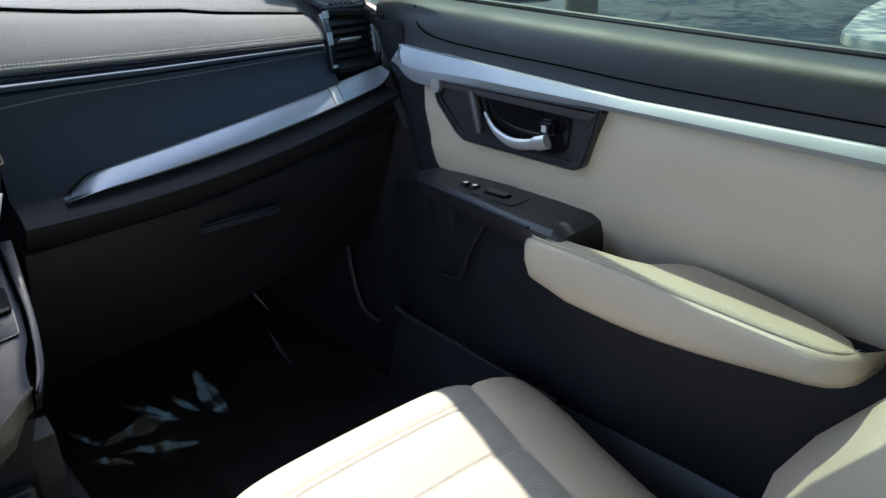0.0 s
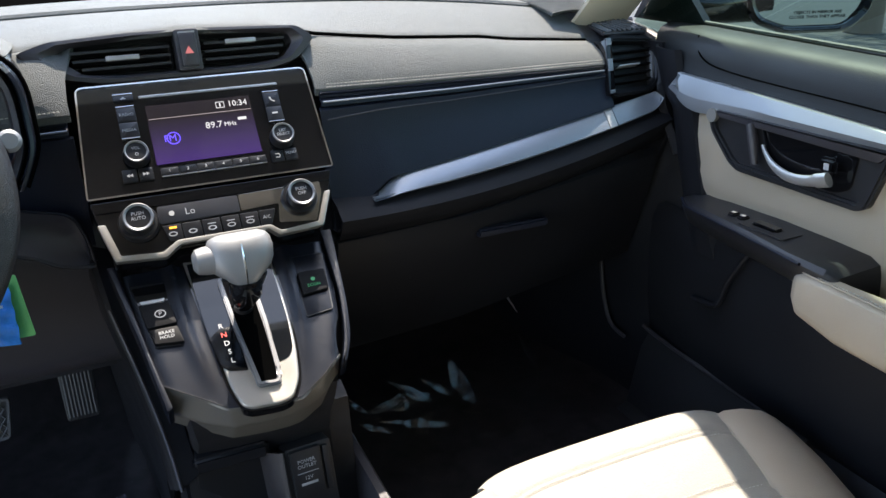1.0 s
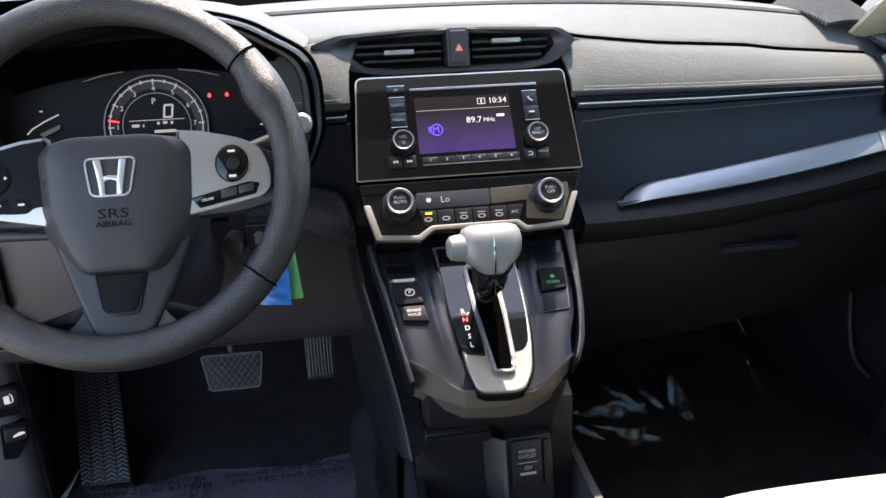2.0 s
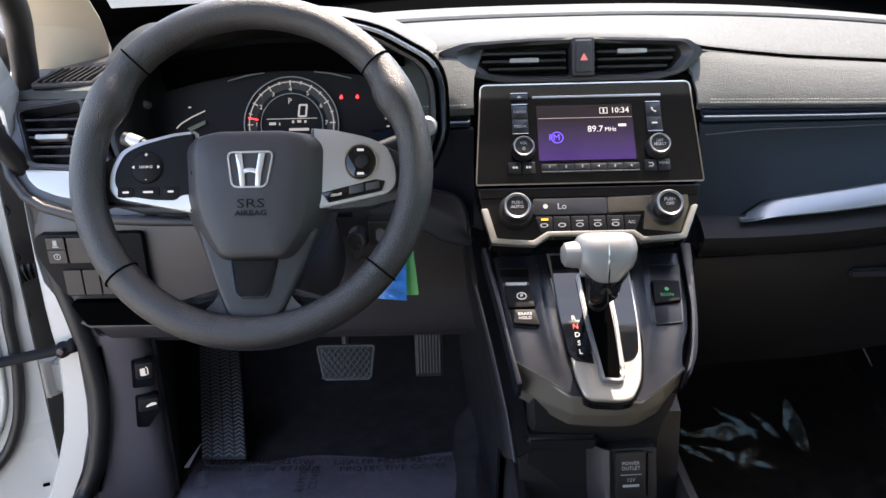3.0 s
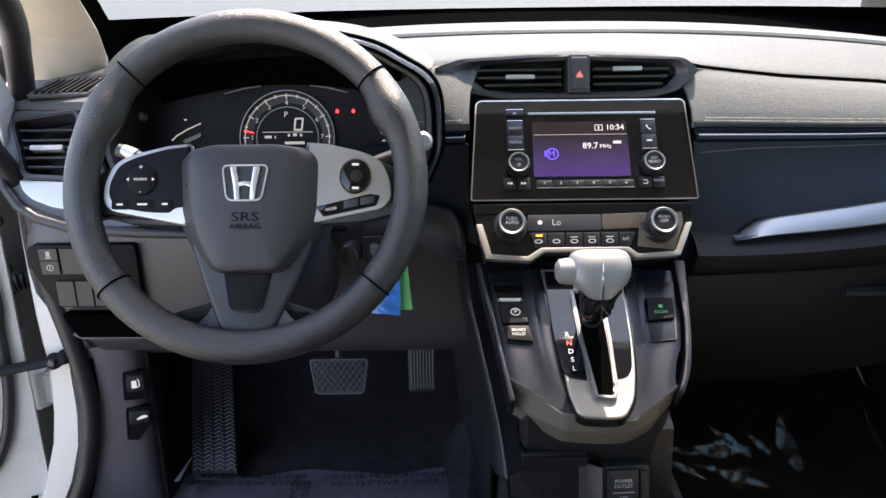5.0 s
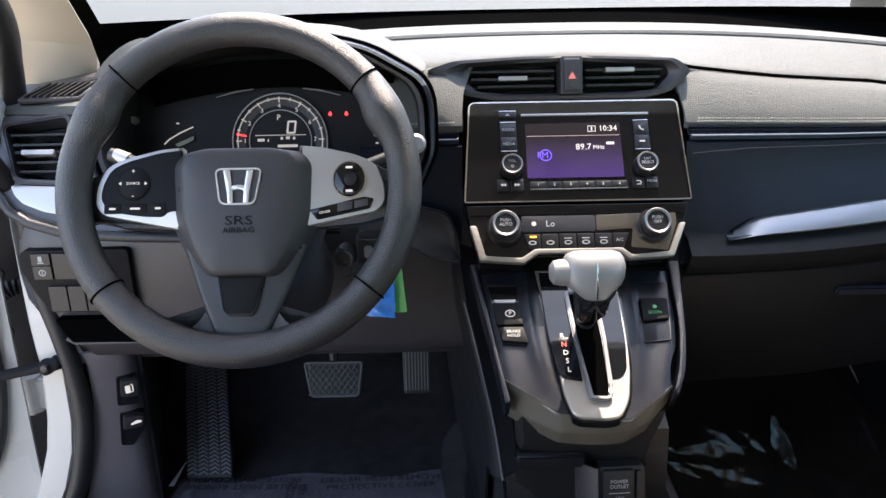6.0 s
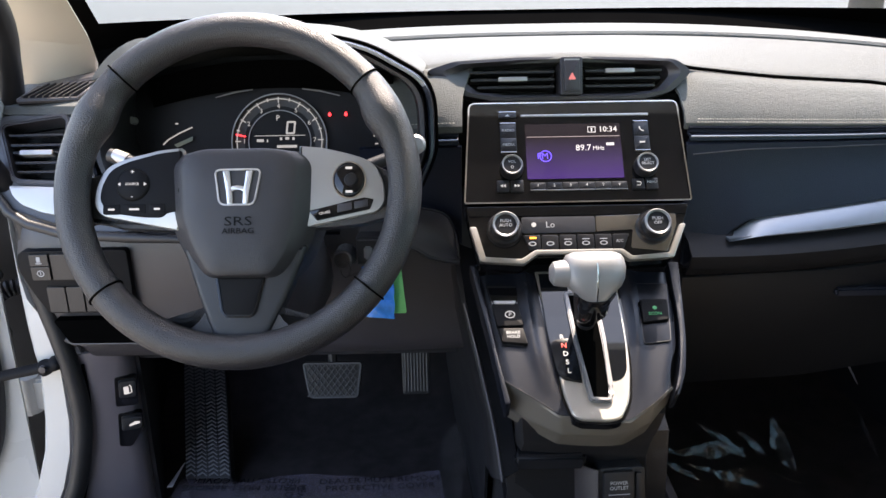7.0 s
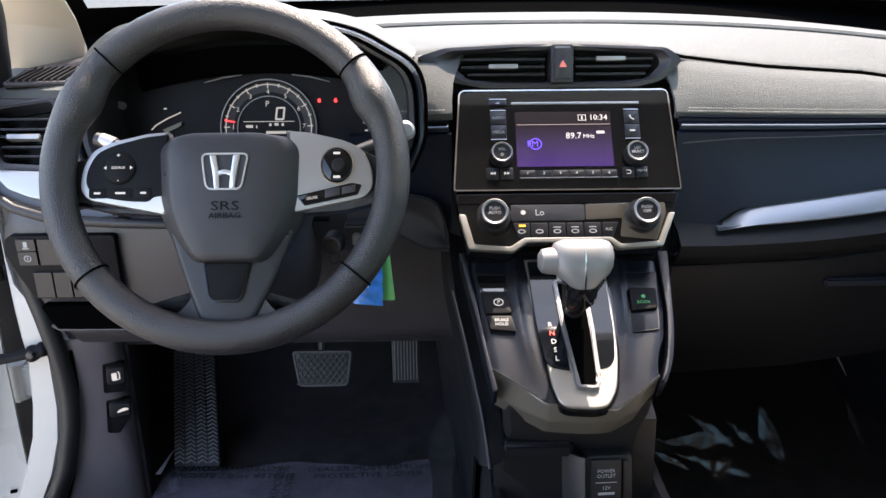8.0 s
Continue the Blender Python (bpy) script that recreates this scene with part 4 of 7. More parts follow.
cap = part("cap", plate(rect(-0.0185, -0.030, 0.0185, 0.027, 0.003), OUT @ pose(0, 0, 0.004), 0.012, 0.002), M["plastic"], outlet)
words("cap_text", "POWER\nOUTLET", 0.0062, OUT @ pose(0.0, 0.010, 0.0042), GREY_INK, cap)
part("cap_rule", plate(rect(-0.013, -0.0015, 0.013, -0.0007), OUT @ pose(0, 0, 0.0046), 0.0004), GREY_INK, cap)
words("cap_text", "12V", 0.0065, OUT @ pose(0.0, -0.008, 0.0042), GREY_INK, cap)
part("cap_bars", plate(rect(-0.010, -0.0165, 0.010, -0.0135), OUT @ pose(0, 0, 0.0046), 0.0004), GREY_INK, cap)
part("side_lid", plate(rect(0.0215, -0.032, 0.029, 0.024, 0.002), OUT @ pose(0, 0, 0.002), 0.012, 0.0015), M["plastic"], outlet)

# ---- gear lever ----
lever = thing("gear_lever", (0, 0.5, 0.82), "satin silver T-shaped gear lever knob on a black stalk", "gear lever")
LEV = axes((-0.003, 0.462, 0.910), (1, 0, 0), (0, 0.42, 0.91)) @ Matrix.Scale(0.93, 4)


def knob_row(v, hw, d0, d1, skew=0.0):
    """One level of the knob: half width, back and front depth, rounded."""
    out = []
    for i in range(24):
        a = 2 * math.pi * i / 24
        c, s = math.cos(a), math.sin(a)
        out.append(LEV @ Vector((skew + hw * math.copysign(abs(c) ** 0.6, c), v, (d0 + d1) / 2 + (d1 - d0) / 2 * math.copysign(abs(s) ** 0.7, s))))
    return out


prof = ((-0.034, 0.010, -0.010, 0.010), (-0.029, 0.014, -0.014, 0.015), (-0.021, 0.021, -0.018, 0.019), (-0.012, 0.031, -0.021, 0.022), (-0.003, 0.0355, -0.023, 0.024), (0.010, 0.037, -0.023, 0.024), (0.020, 0.0355, -0.021, 0.021), (0.026, 0.032, -0.017, 0.016), (0.029, 0.024, -0.010, 0.009))
kb = part("knob", loft([knob_row(*p) for p in prof], close=True, caps=True), M["knob"], lever, "satin silver knob")
part("knob_seam", tube([LEV @ Vector((0.0, v, w)) for v, w in ((0.014, 0.0240), (-0.003, 0.0244), (-0.018, 0.0200), (-0.030, 0.0150))], [0.0006, 0.0014, 0.0014, 0.0008], 8), M["chrome"], kb, "bright centre seam")
part("release_button", tube([LEV @ Vector((u, 0.004, 0.003)) for u in (-0.030, -0.040, -0.048, -0.052)], [0.015, 0.0145, 0.013, 0.008], 16), M["knob"], kb, "pale silver release button")
part("stalk", tube([LEV @ Vector((0.0, -0.020, 0.0)), LEV @ Vector((0.0, -0.036, -0.012)), CONS @ Vector((-0.002, 0.124, 0.022)), CONS @ Vector((-0.002, 0.124, 0.006))], [0.019, 0.017, 0.011, 0.011], 16), M["gloss"], lever, "black stalk")
for s in (-1, 1):
    part("stalk_fin", tube([LEV @ Vector((s * 0.021, -0.020, 0.004)), CONS @ Vector((s * 0.012 - 0.002, 0.124, 0.022))], [0.004, 0.0025], 8), M["plastic"], lever)
part("collar", turned([(0.011, 0.0), (0.011, 0.006), (0.0, 0.006)], CONS @ pose(-0.002, 0.124, 0.012), 20), M["plastic"], lever)

# ---- audio unit details ----
part("slot", plate(rect(-0.065, 0.1165, 0.097, 0.1195, 0.001), PANEL @ pose(0, 0, 0.0035), 0.002, 0.0005), M["silver"], radio, "thin silver disc slot")
scr = part("display", plate(rect(-0.0605, 0.032, 0.0595, 0.106), PANEL @ pose(0, 0, 0.0028), 0.001), screen("radio_display"), radio, "lit violet and black display", smooth=False)
TXT = glow("screen_white", (0.80, 0.79, 0.78), 0.16)
VIO = glow("screen_blue", (0.10, 0.06, 0.85), 0.35)
S0 = PANEL @ pose(0, 0, 0.0030)
words("clock", "10:34", 0.0105, S0, TXT, scr, (0.044, 0.0975))
words("frequency", "89.7", 0.0115, S0, TXT, scr, (0.0115, 0.0725))
words("unit", "MHz", 0.0075, S0, TXT, scr, (0.0305, 0.0718))
words("band", "FM", 0.0115, S0, VIO, scr, (-0.040, 0.062))
part("band_circle", ring([(0.0078 * math.cos(a), 0.0078 * math.sin(a)) for a in span(0, 6.1, 28)], [(0.0066 * math.cos(a), 0.0066 * math.sin(a)) for a in span(0, 6.1, 28)], S0 @ pose(-0.0365, 0.062, 0.0004), 0.0003), VIO, scr)
part("screen_rule", plate(rect(-0.059, 0.0880, 0.058, 0.0885), S0 @ pose(0, 0, 0.0004), 0.0003), glow("screen_grey", (0.25, 0.22, 0.22), 0.35), scr)
part("signal_box", ring(rect(0.0185, 0.0935, 0.0285, 0.1015), rect(0.0192, 0.0942, 0.0278, 0.1008), S0 @ pose(0, 0, 0.0004), 0.0003), TXT, scr)
part("signal_bar", plate(rect(0.0227, 0.0952, 0.0243, 0.0998), S0 @ pose(0, 0, 0.0004), 0.0003), TXT, scr)
part("stereo_mark", plate(rect(0.0405, 0.0755, 0.0505, 0.0790, 0.0006), S0 @ pose(0, 0, 0.0004), 0.0003), TXT, scr)


def key(name, u0, v0, u1, v1, parent, bar_top=False, bar_low=False):
    k = part(name, plate(rect(u0, v0, u1, v1, 0.0008), PANEL @ pose(0, 0, 0.0048), 0.004, 0.0007), M["key"], parent)
    for on, v in ((bar_top, v1 + 0.0008), (bar_low, v0 - 0.0020)):
        if on:
            part("key_bar", plate(rect(u0, v, u1, v + 0.0013), PANEL @ pose(0, 0, 0.0050), 0.003, 0.0003), M["chrome"], k)
    return k


K1 = PANEL @ pose(0, 0, 0.0049)
k = key("eject_key", -0.093, 0.1145, -0.071, 0.1215, radio, bar_top=True)
part("eject_mark", plate([(-0.0852, 0.1165), (-0.0788, 0.1165), (-0.082, 0.1195)], K1 @ pose(0, 0, 0.0004), 0.0004), GREY_INK, k)
words("key_text", "RADIO", 0.0052, K1, GREY_INK, key("radio_key", -0.092, 0.0880, -0.072, 0.1060, radio, bar_top=True), (-0.082, 0.097))
words("key_text", "MEDIA", 0.0052, K1, GREY_INK, key("media_key", -0.092, 0.0690, -0.072, 0.0872, radio, bar_low=True), (-0.082, 0.0775))
k = key("phone_key", 0.076, 0.0880, 0.095, 0.1060, radio, bar_top=True)
part("phone_mark", tube([PANEL @ Vector((u, v, 0.0052)) for u, v in ((0.0835, 0.0995), (0.0842, 0.0965), (0.0862, 0.0945), (0.0885, 0.0938))], [0.0011, 0.0007, 0.0007, 0.0011], 6), WHITE_GLOW_INK, k)
k = key("mute_key", 0.076, 0.0690, 0.095, 0.0872, radio, bar_low=True)
part("mute_mark", plate(rect(0.0822, 0.0775, 0.0890, 0.0795), K1 @ pose(0, 0, 0.0004), 0.0004), WHITE_GLOW_INK, k)
for nm, u0, u1, s in (("back_key", -0.099, -0.0835, -1), ("forward_key", -0.0815, -0.066, 1)):
    k = key(nm, u0, 0.0145, u1, 0.0300, radio)
    c = (u0 + u1) / 2
    for d in (-0.0018, 0.0018):
        part("arrow_mark", plate([(c + d - s * 0.0016, 0.0205), (c + d + s * 0.0016, 0.0225), (c + d - s * 0.0016, 0.0245)] if s > 0 else [(c + d + 0.0016, 0.0205), (c + d + 0.0016, 0.0245), (c + d - 0.0016, 0.0225)], K1 @ pose(0, 0, 0.0004), 0.0004), WHITE_GLOW_INK, k)
k = key("return_key", 0.0685, 0.0155, 0.0835, 0.0300, radio)
part("return_mark", tube([PANEL @ Vector((u, v, 0.0052)) for u, v in ((0.0735, 0.0205), (0.078, 0.0205), (0.079, 0.0228), (0.078, 0.025), (0.0735, 0.025))], 0.0005, 6), WHITE_GLOW_INK, k)
words("key_text", "MENU", 0.0045, K1, GREY_INK, key("menu_key", 0.0850, 0.0155, 0.1000, 0.0300, radio), (0.0925, 0.0245))
for i in range(6):
    u0 = -0.058 + 0.0201 * i
    k = key("preset_key", u0, 0.0175, u0 + 0.0196, 0.0262, radio, bar_low=True)
    words("preset_number", str(i + 1), 0.0052, K1, WHITE_GLOW_INK, k, (u0 + 0.0098, 0.0222))
for u, t in ((-0.080, "VOL"), (0.0865, "LIST\nSELECT")):
    k = part("knob", turned([(0.0145, 0.0), (0.0145, 0.006), (0.0135, 0.012), (0.0125, 0.0145), (0.0, 0.0145)], PANEL @ pose(u, 0.0458, 0.002), 36), M["key"], radio)
    part("knob_ring", turned([(0.0118, 0.0142), (0.0132, 0.0152), (0.0122, 0.0168), (0.0108, 0.0158), (0.0108, 0.0146)], PANEL @ pose(u, 0.0458, 0.002), 36), M["ring"], k, "satin silver ring")
    words("knob_text", t, 0.0048, PANEL @ pose(u, 0.0470 if u > 0 else 0.0495, 0.0166), GREY_INK, k)
part("power_mark", ring([(0.0019 * math.cos(a), 0.0019 * math.sin(a)) for a in span(0, 5.8, 14)], [(0.0013 * math.cos(a), 0.0013 * math.sin(a)) for a in span(0, 5.8, 14)], PANEL @ pose(-0.080, 0.0425, 0.0170), 0.0003), GREY_INK, k)

# ---- climate unit details ----
part("upper_band", plate(rounded([(-0.137, -0.0035), (-0.134, -0.0160), (0.131, -0.0160), (0.135, -0.0035)], 0.001, 2), PANEL @ pose(0, 0, 0.0015), 0.004, 0.0006), M["gloss"], climate)
fo = rounded([(-0.1345, -0.030), (-0.123, -0.074), (-0.070, -0.078), (-0.053, -0.066), (0.046, -0.066), (0.056, -0.075), (0.110, -0.072), (0.1285, -0.030), (0.121, -0.030), (0.105, -0.066), (0.060, -0.0695), (0.049, -0.0605), (-0.056, -0.0605), (-0.073, -0.0715), (-0.116, -0.068), (-0.126, -0.030)], 0.002, 2)
part("lower_frame", plate(fo, PANEL @ pose(0, 0, 0.0050), 0.01, 0.0012), M["warm"], climate, "champagne silver lower frame")
part("mirror_panel", plate(rounded([(0.020, -0.0175), (0.020, -0.0375), (0.064, -0.0355), (0.060, -0.0590), (0.104, -0.0640), (0.118, -0.030), (0.118, -0.0155)], 0.002, 2), PANEL @ pose(0, 0, 0.0012), 0.002, 0.0004), mat("smoked_mirror", (0.35, 0.33, 0.30), 0.12, 0.9, mottle=0.1, mottle_scale=40), climate, "smoky reflective panel")
part("display", plate(rect(-0.071, -0.0385, 0.019, -0.0180, 0.003), PANEL @ pose(0, 0, 0.0024), 0.003, 0.0008), mat("lcd_grey", (0.05, 0.05, 0.055), 0.15), climate, "grey temperature display")
words("temperature", "Lo", 0.011, PANEL @ pose(-0.036, -0.0285, 0.0026), GREY_INK, climate)
part("display_light", turned([(0.0, 0.0), (0.003, 0.0), (0.003, 0.0006), (0.0, 0.0006)], PANEL @ pose(-0.056, -0.028, 0.0024), 12), glow("display_white", (0.7, 0.7, 0.7), 0.1), climate)
for i in range(6):
    u0, u1 = -0.069 + 0.0215 * i, -0.069 + 0.0215 * (i + 1) - 0.0012
    k = part("climate_key", plate(rounded([(u0 + (0.006 if i == 0 else 0.0), -0.0600), (u1 - (0.008 if i == 5 else 0.0), -0.0600), (u1, -0.0415), (u0, -0.0415)], 0.001, 2), PANEL @ pose(0, 0, 0.0034), 0.004, 0.0008), M["key"], climate)
    c = (u0 + u1) / 2
    if i == 5:
        words("key_text", "A/C", 0.0055, PANEL @ pose(c - 0.002, -0.0505, 0.0035), GREY_INK, k)
    else:
        part("key_mark", ring([(c + (0.0048 if abs(math.sin(a)) < 0.7 else 0.0042) * math.cos(a), -0.0525 + 0.0028 * math.sin(a)) for a in span(0, 5.7, 10)], [(c + 0.0034 * math.cos(a), -0.0525 + 0.0018 * math.sin(a)) for a in span(0, 5.7, 10)], PANEL @ pose(0, 0, 0.0038), 0.0004), GREY_INK, k)
        if i in (2, 3, 4):
            part("key_mark", plate(rect(c - 0.0045, -0.0478, c + 0.0045, -0.0468), PANEL @ pose(0, 0, 0.0038), 0.0004), GREY_INK, k)
        if i == 0:
            part("key_lamp", plate(rect(c - 0.003, -0.0462, c + 0.005, -0.0440), PANEL @ pose(0, 0, 0.0038), 0.0004), glow("amber_lamp", (1.0, 0.38, 0.04), 0.5), k)
for u, t in ((-0.092, "PUSH\nAUTO"), (0.089, "PUSH\nOFF")):
    words("knob_text", t, 0.0056, PANEL @ pose(u, -0.0325, 0.0241), GREY_INK, climate)

# ---- central vents: hazard button and tabs ----
HB = VENT @ pose(0, 0, 0.0125)
part("hazard_key", plate(rect(-0.0098, 0.006, 0.0098, 0.045, 0.002), VENT @ pose(0, 0, 0.0165), 0.01, 0.002), M["grey"], hz)
part("hazard_mark", plate([(-0.0050, 0.0205), (0.0050, 0.0205), (0.0, 0.0295)], VENT @ pose(0, 0, 0.0170), 0.0004), glow("hazard_red", (0.75, 0.22, 0.22), 0.12), hz, "red warning triangle")
part("button_edge", plate(rect(-0.0095, 0.0445, 0.0095, 0.0465, 0.0005), VENT @ pose(0, 0, 0.0155), 0.004), M["silver"], hz)
for u0, u1, v in ((-0.092, -0.055, 0.0240), (0.045, 0.082, 0.0330)):
    part("slider_tab", plate(rect(u0, v - 0.0028, u1, v + 0.0028, 0.001), VENT @ pose(0, 0, 0.004), 0.01, 0.001), M["silver"], vents, "silver slider tab")

# ---- side vents ----
def side_vent(name, frame_m, outline, opening, slat_vs, tab, label):
    v = thing(name, frame_m.translation, label, "air vent", "side air vents")
    op = rounded(opening, 0.010, 4)
    big = shrink(op, -0.007)
    part("surround", ring(big, op, frame_m @ pose(0, 0, 0.006), 0.03, 0.002), M["grey"], v, "charcoal vent surround")
    part("recess", plate(op, frame_m @ pose(0, 0, -0.028), 0.005), M["gloss"], v)
    us = [p[0] for p in opening]
    for vv in slat_vs:
        part("slat", plate(rect(max(min(us) + 0.004, -0.713 - 0.3 * (vv - 0.004) + 0.003), vv - 0.0012, max(us) - 0.004, vv + 0.0012), frame_m @ pose(0, 0, 0.0), 0.026), M["slat"], v)
        # paler tube draws the thin highlight on the slat's upper edge
        part("slat_highlight", tube([frame_m @ Vector((max(min(us) + 0.004, -0.713 - 0.3 * (vv - 0.004) + 0.003), vv + 0.0008, 0.0004)), frame_m @ Vector((max(us) - 0.004, vv + 0.0008, 0.0004))], 0.0007, 6), M["grey"], v)
    part("slider_tab", plate(rect(*tab, 0.0015), frame_m @ pose(0, 0, 0.006), 0.012, 0.001), M["silver"], v, "silver slider tab")
    return v


M["slat"] = mat("slat_plastic", (0.022, 0.022, 0.024), 0.28, mottle=0.05)
SV = (0, 0.04, 0.068)
LVP = axes((0, 0.650, 0.98), (1, 0, 0), SV)
lv = side_vent("side_vent", LVP, None, [(-0.7135, 0.004), (-0.654, 0.000), (-0.654, 0.087), (-0.736, 0.075)], (0.014, 0.0264, 0.0404, 0.0505, 0.0639), (-0.7096, 0.0356, -0.6680, 0.0422), "dark driver side air vent with silver tab")
out = rounded([(-0.757, 0.057), (-0.7531, 0.0807), (-0.7355, 0.0963), (-0.694, 0.106), (-0.56, 0.100), (-0.56, -0.068), (-0.6469, -0.0668), (-0.6924, -0.0528), (-0.7175, -0.0374), (-0.7368, -0.0128), (-0.7517, 0.0259)], 0.012, 4)
hole = rounded([(-0.7145, 0.003), (-0.653, -0.001), (-0.653, 0.088), (-0.737, 0.076)], 0.010, 4)
bm = plate(out, LVP @ pose(0, 0, -0.034), 0.08, 0.004)
part("left_end_back", bm, M["plastic"], dash)
k = len(hole)
big = []
cx, cv = -0.69, 0.040
for p in hole:
    d = Vector((p[0] - cx, p[1] - cv)).normalized()
    t = 0.0
    best = None
    for i in range(len(out)):
        a, b = Vector(out[i - 1]), Vector(out[i])
        e = b - a
        den = d.x * e.y - d.y * e.x
        if abs(den) > 1e-9:
            r = Vector((a.x - cx, a.y - cv))
            tt, ss = (r.x * e.y - r.y * e.x) / den, (r.x * d.y - r.y * d.x) / den
            if tt > 0 and -0.001 <= ss <= 1.001 and (best is None or tt < best):
                best = tt
    big.append((cx + d.x * best, cv + d.y * best))
part("left_end", ring(big, hole, LVP @ pose(0, 0, -0.001), 0.05, 0.002), M["end"], dash, "charcoal left end of the dashboard, doorway light put into its colour")
part("silver_inlay", plate(rounded([(-0.7203, -0.0050), (-0.7139, -0.0188), (-0.7018, -0.0303), (-0.675, -0.0412), (-0.6451, -0.0468), (-0.58, -0.052), (-0.58, -0.011), (-0.6481, -0.0083)], 0.004, 3), LVP @ pose(0, 0, 0.006), 0.01, 0.002), M["silver"], dash, "satin silver inlay")
part("left_lip", tube([LVP @ Vector((u, v, 0.004)) for u, v in ((-0.757, 0.055), (-0.7525, 0.024), (-0.738, -0.014), (-0.718, -0.040), (-0.692, -0.056), (-0.645, -0.070), (-0.56, -0.076), (-0.50, -0.079), (-0.42, -0.080), (-0.33, -0.080))], [0.0065] * 7 + [0.005, 0.0035, 0.003], 10), M["plastic"], dash)

RVP = axes((0, 0.652, 0.982), (1, 0.09, 0), SV) @ pose(0, 0, 0.045)
rv = thing("side_vent", RVP @ Vector((0.65, 0.02, 0)), "dark passenger side air vent with silver tab", "air vent", "side air vents")
op = rounded([(0.602, -0.016), (0.672, -0.0160), (0.687, -0.006), (0.702, 0.030), (0.698, 0.055), (0.626, 0.062)], 0.007, 4)
part("surround", ring(shrink(op, -0.010), op, RVP @ pose(0, 0, 0.005), 0.05, 0.003), M["glove"], rv, "black vent surround")
part("recess", plate(op, RVP @ pose(0, 0, -0.030), 0.005), M["gloss"], rv)
for v in (-0.003, 0.009, 0.021, 0.033, 0.045):
    a, b = 0.605 + 0.3 * (v + 0.014), 0.680 + 0.36 * (v + 0.0125)
    part("slat", plate([(a, v - 0.0011), (b, v - 0.0011), (b, v + 0.0011), (a, v + 0.0011)], RVP, 0.028), M["control"], rv)
part("slider_tab", plate(rounded([(0.624, 0.0192), (0.665, 0.0192), (0.666, 0.0218), (0.625, 0.0218)], 0.001, 2), RVP @ pose(0, 0, 0.006), 0.012, 0.0008), M["silver"], rv, "silver slider tab")
part("end_blade", tube([RVP @ Vector((0.684 + 0.36 * (v + 0.0125), v, -0.002)) for v in span(-0.004, 0.048, 6)], [0.002, 0.0035, 0.004, 0.004, 0.0035, 0.002], 8), M["ring"], rv, "pale blade at the end of the slats")
post = [(0.588, -0.022), (0.600, -0.022), (0.624, 0.066), (0.612, 0.066)]
part("post", plate(rounded(post, 0.002, 2), RVP @ pose(0, 0, 0.007), 0.03, 0.002), M["gloss"], rv, "glossy black post")
for k0, k1 in ((0.86, 0.99), (0.40, 0.62), (0.01, 0.07)):
    q = [(0.5895 + 0.024 * k0, -0.022 + 0.088 * k0), (0.5985 + 0.024 * k0, -0.022 + 0.088 * k0), (0.5985 + 0.024 * k1, -0.022 + 0.088 * k1), (0.5895 + 0.024 * k1, -0.022 + 0.088 * k1)]
    part("post_glint", plate(q, RVP @ pose(0, 0, 0.0085), 0.003, 0.0008), M["ring"], rv)
rows = []
for v in span(-0.13, 0.078, 12):
    u0, fall = 0.688 + 0.33 * max(v, -0.05), 0.02 * max(0.0, (v - 0.055) / 0.023) ** 2
    rows.append([RVP @ Vector((u0 + du, v, w - fall)) for du, w in ((-0.09, -0.012), (-0.004, -0.010), (0.004, 0.004), (0.014, 0.009), (0.026, 0.006), (0.036, -0.006), (0.042, -0.03), (0.044, -0.2))])
part("right_end", loft(rows[6:], 0.004), M["plastic"], dash, "black rounded end of the dashboard")
part("right_end_lower", loft([r[2:] for r in rows[:7]], 0.004), M["plastic"], dash, "black rounded end of the dashboard")
part("right_end_top", loft([[rows[-1][i] + Vector((0, 0.10 * k, 0.012 * math.sin(1.57 * k))) for i in range(1, 7)] for k in span(0, 1, 5)], 0.004), M["plastic"], dash)

# side demister grilles on the dash top
part("left_end_top", loft([[Vector((x, y + 0.09 * (abs(x) - 0.70), z)) for x in span(-0.755, -0.59, 10)] for y, z in ((0.695, 1.060), (0.700, 1.070), (0.720, 1.078), (0.760, 1.086), (0.80, 1.086))], 0.005), M["pad"], dash, "charcoal top of the dashboard's end")
for s in (-1, 1):
    g = thing("demister_grille", (s * 0.69, 0.75, 1.08), "black slatted side demister grille on the dash top", "air vent", "demister grilles")
    q = [Vector((x * -s, y + (0.036 if s > 0 else 0.0), z - (0.013 if s > 0 else 0.0))) for x, y, z in ((-0.716, 0.697, 1.077), (-0.644, 0.710, 1.077), (-0.636, 0.750, 1.090), (-0.702, 0.728, 1.090))]
    part("tray", tube(q + [q[0]], 0.0035, 8), M["grey"], g)
    part("tray_floor", loft([[q[0], q[1]], [q[3], q[2]]], 0.006), M["glove"], g)
    for i in range(8):
        k = 0.04 + 0.115 * i
        a, b = q[0].lerp(q[1], k), q[3].lerp(q[2], min(1.0, k + 0.12))
        part("slat", loft([[p + Vector((0, 0, -0.002)), p + Vector((0.002, 0, 0.006)), p + Vector((0.0045, 0, 0.006)), p + Vector((0.003, 0, -0.002))] for p in (a, b)], close=True, caps=True), M["slat"], g)
    rows = []
    for k, u in enumerate(span(0, 1, 41)):
        rows.append([Vector((s * (0.565 + 0.085 * v), 0.775 + 0.16 * u, 1.094 + 0.052 * math.sin(math.pi * min(1.0, 0.10 + 0.55 * u)) * math.sin(math.pi * (0.12 + 0.60 * v)) - 0.012 * v + 0.0022 * math.cos(k * math.pi))) for v in span(0, 1, 10)])
    part("ribbed_corner", loft(rows, 0.004), M["pad"], dash, "grey ribbed corner pad")

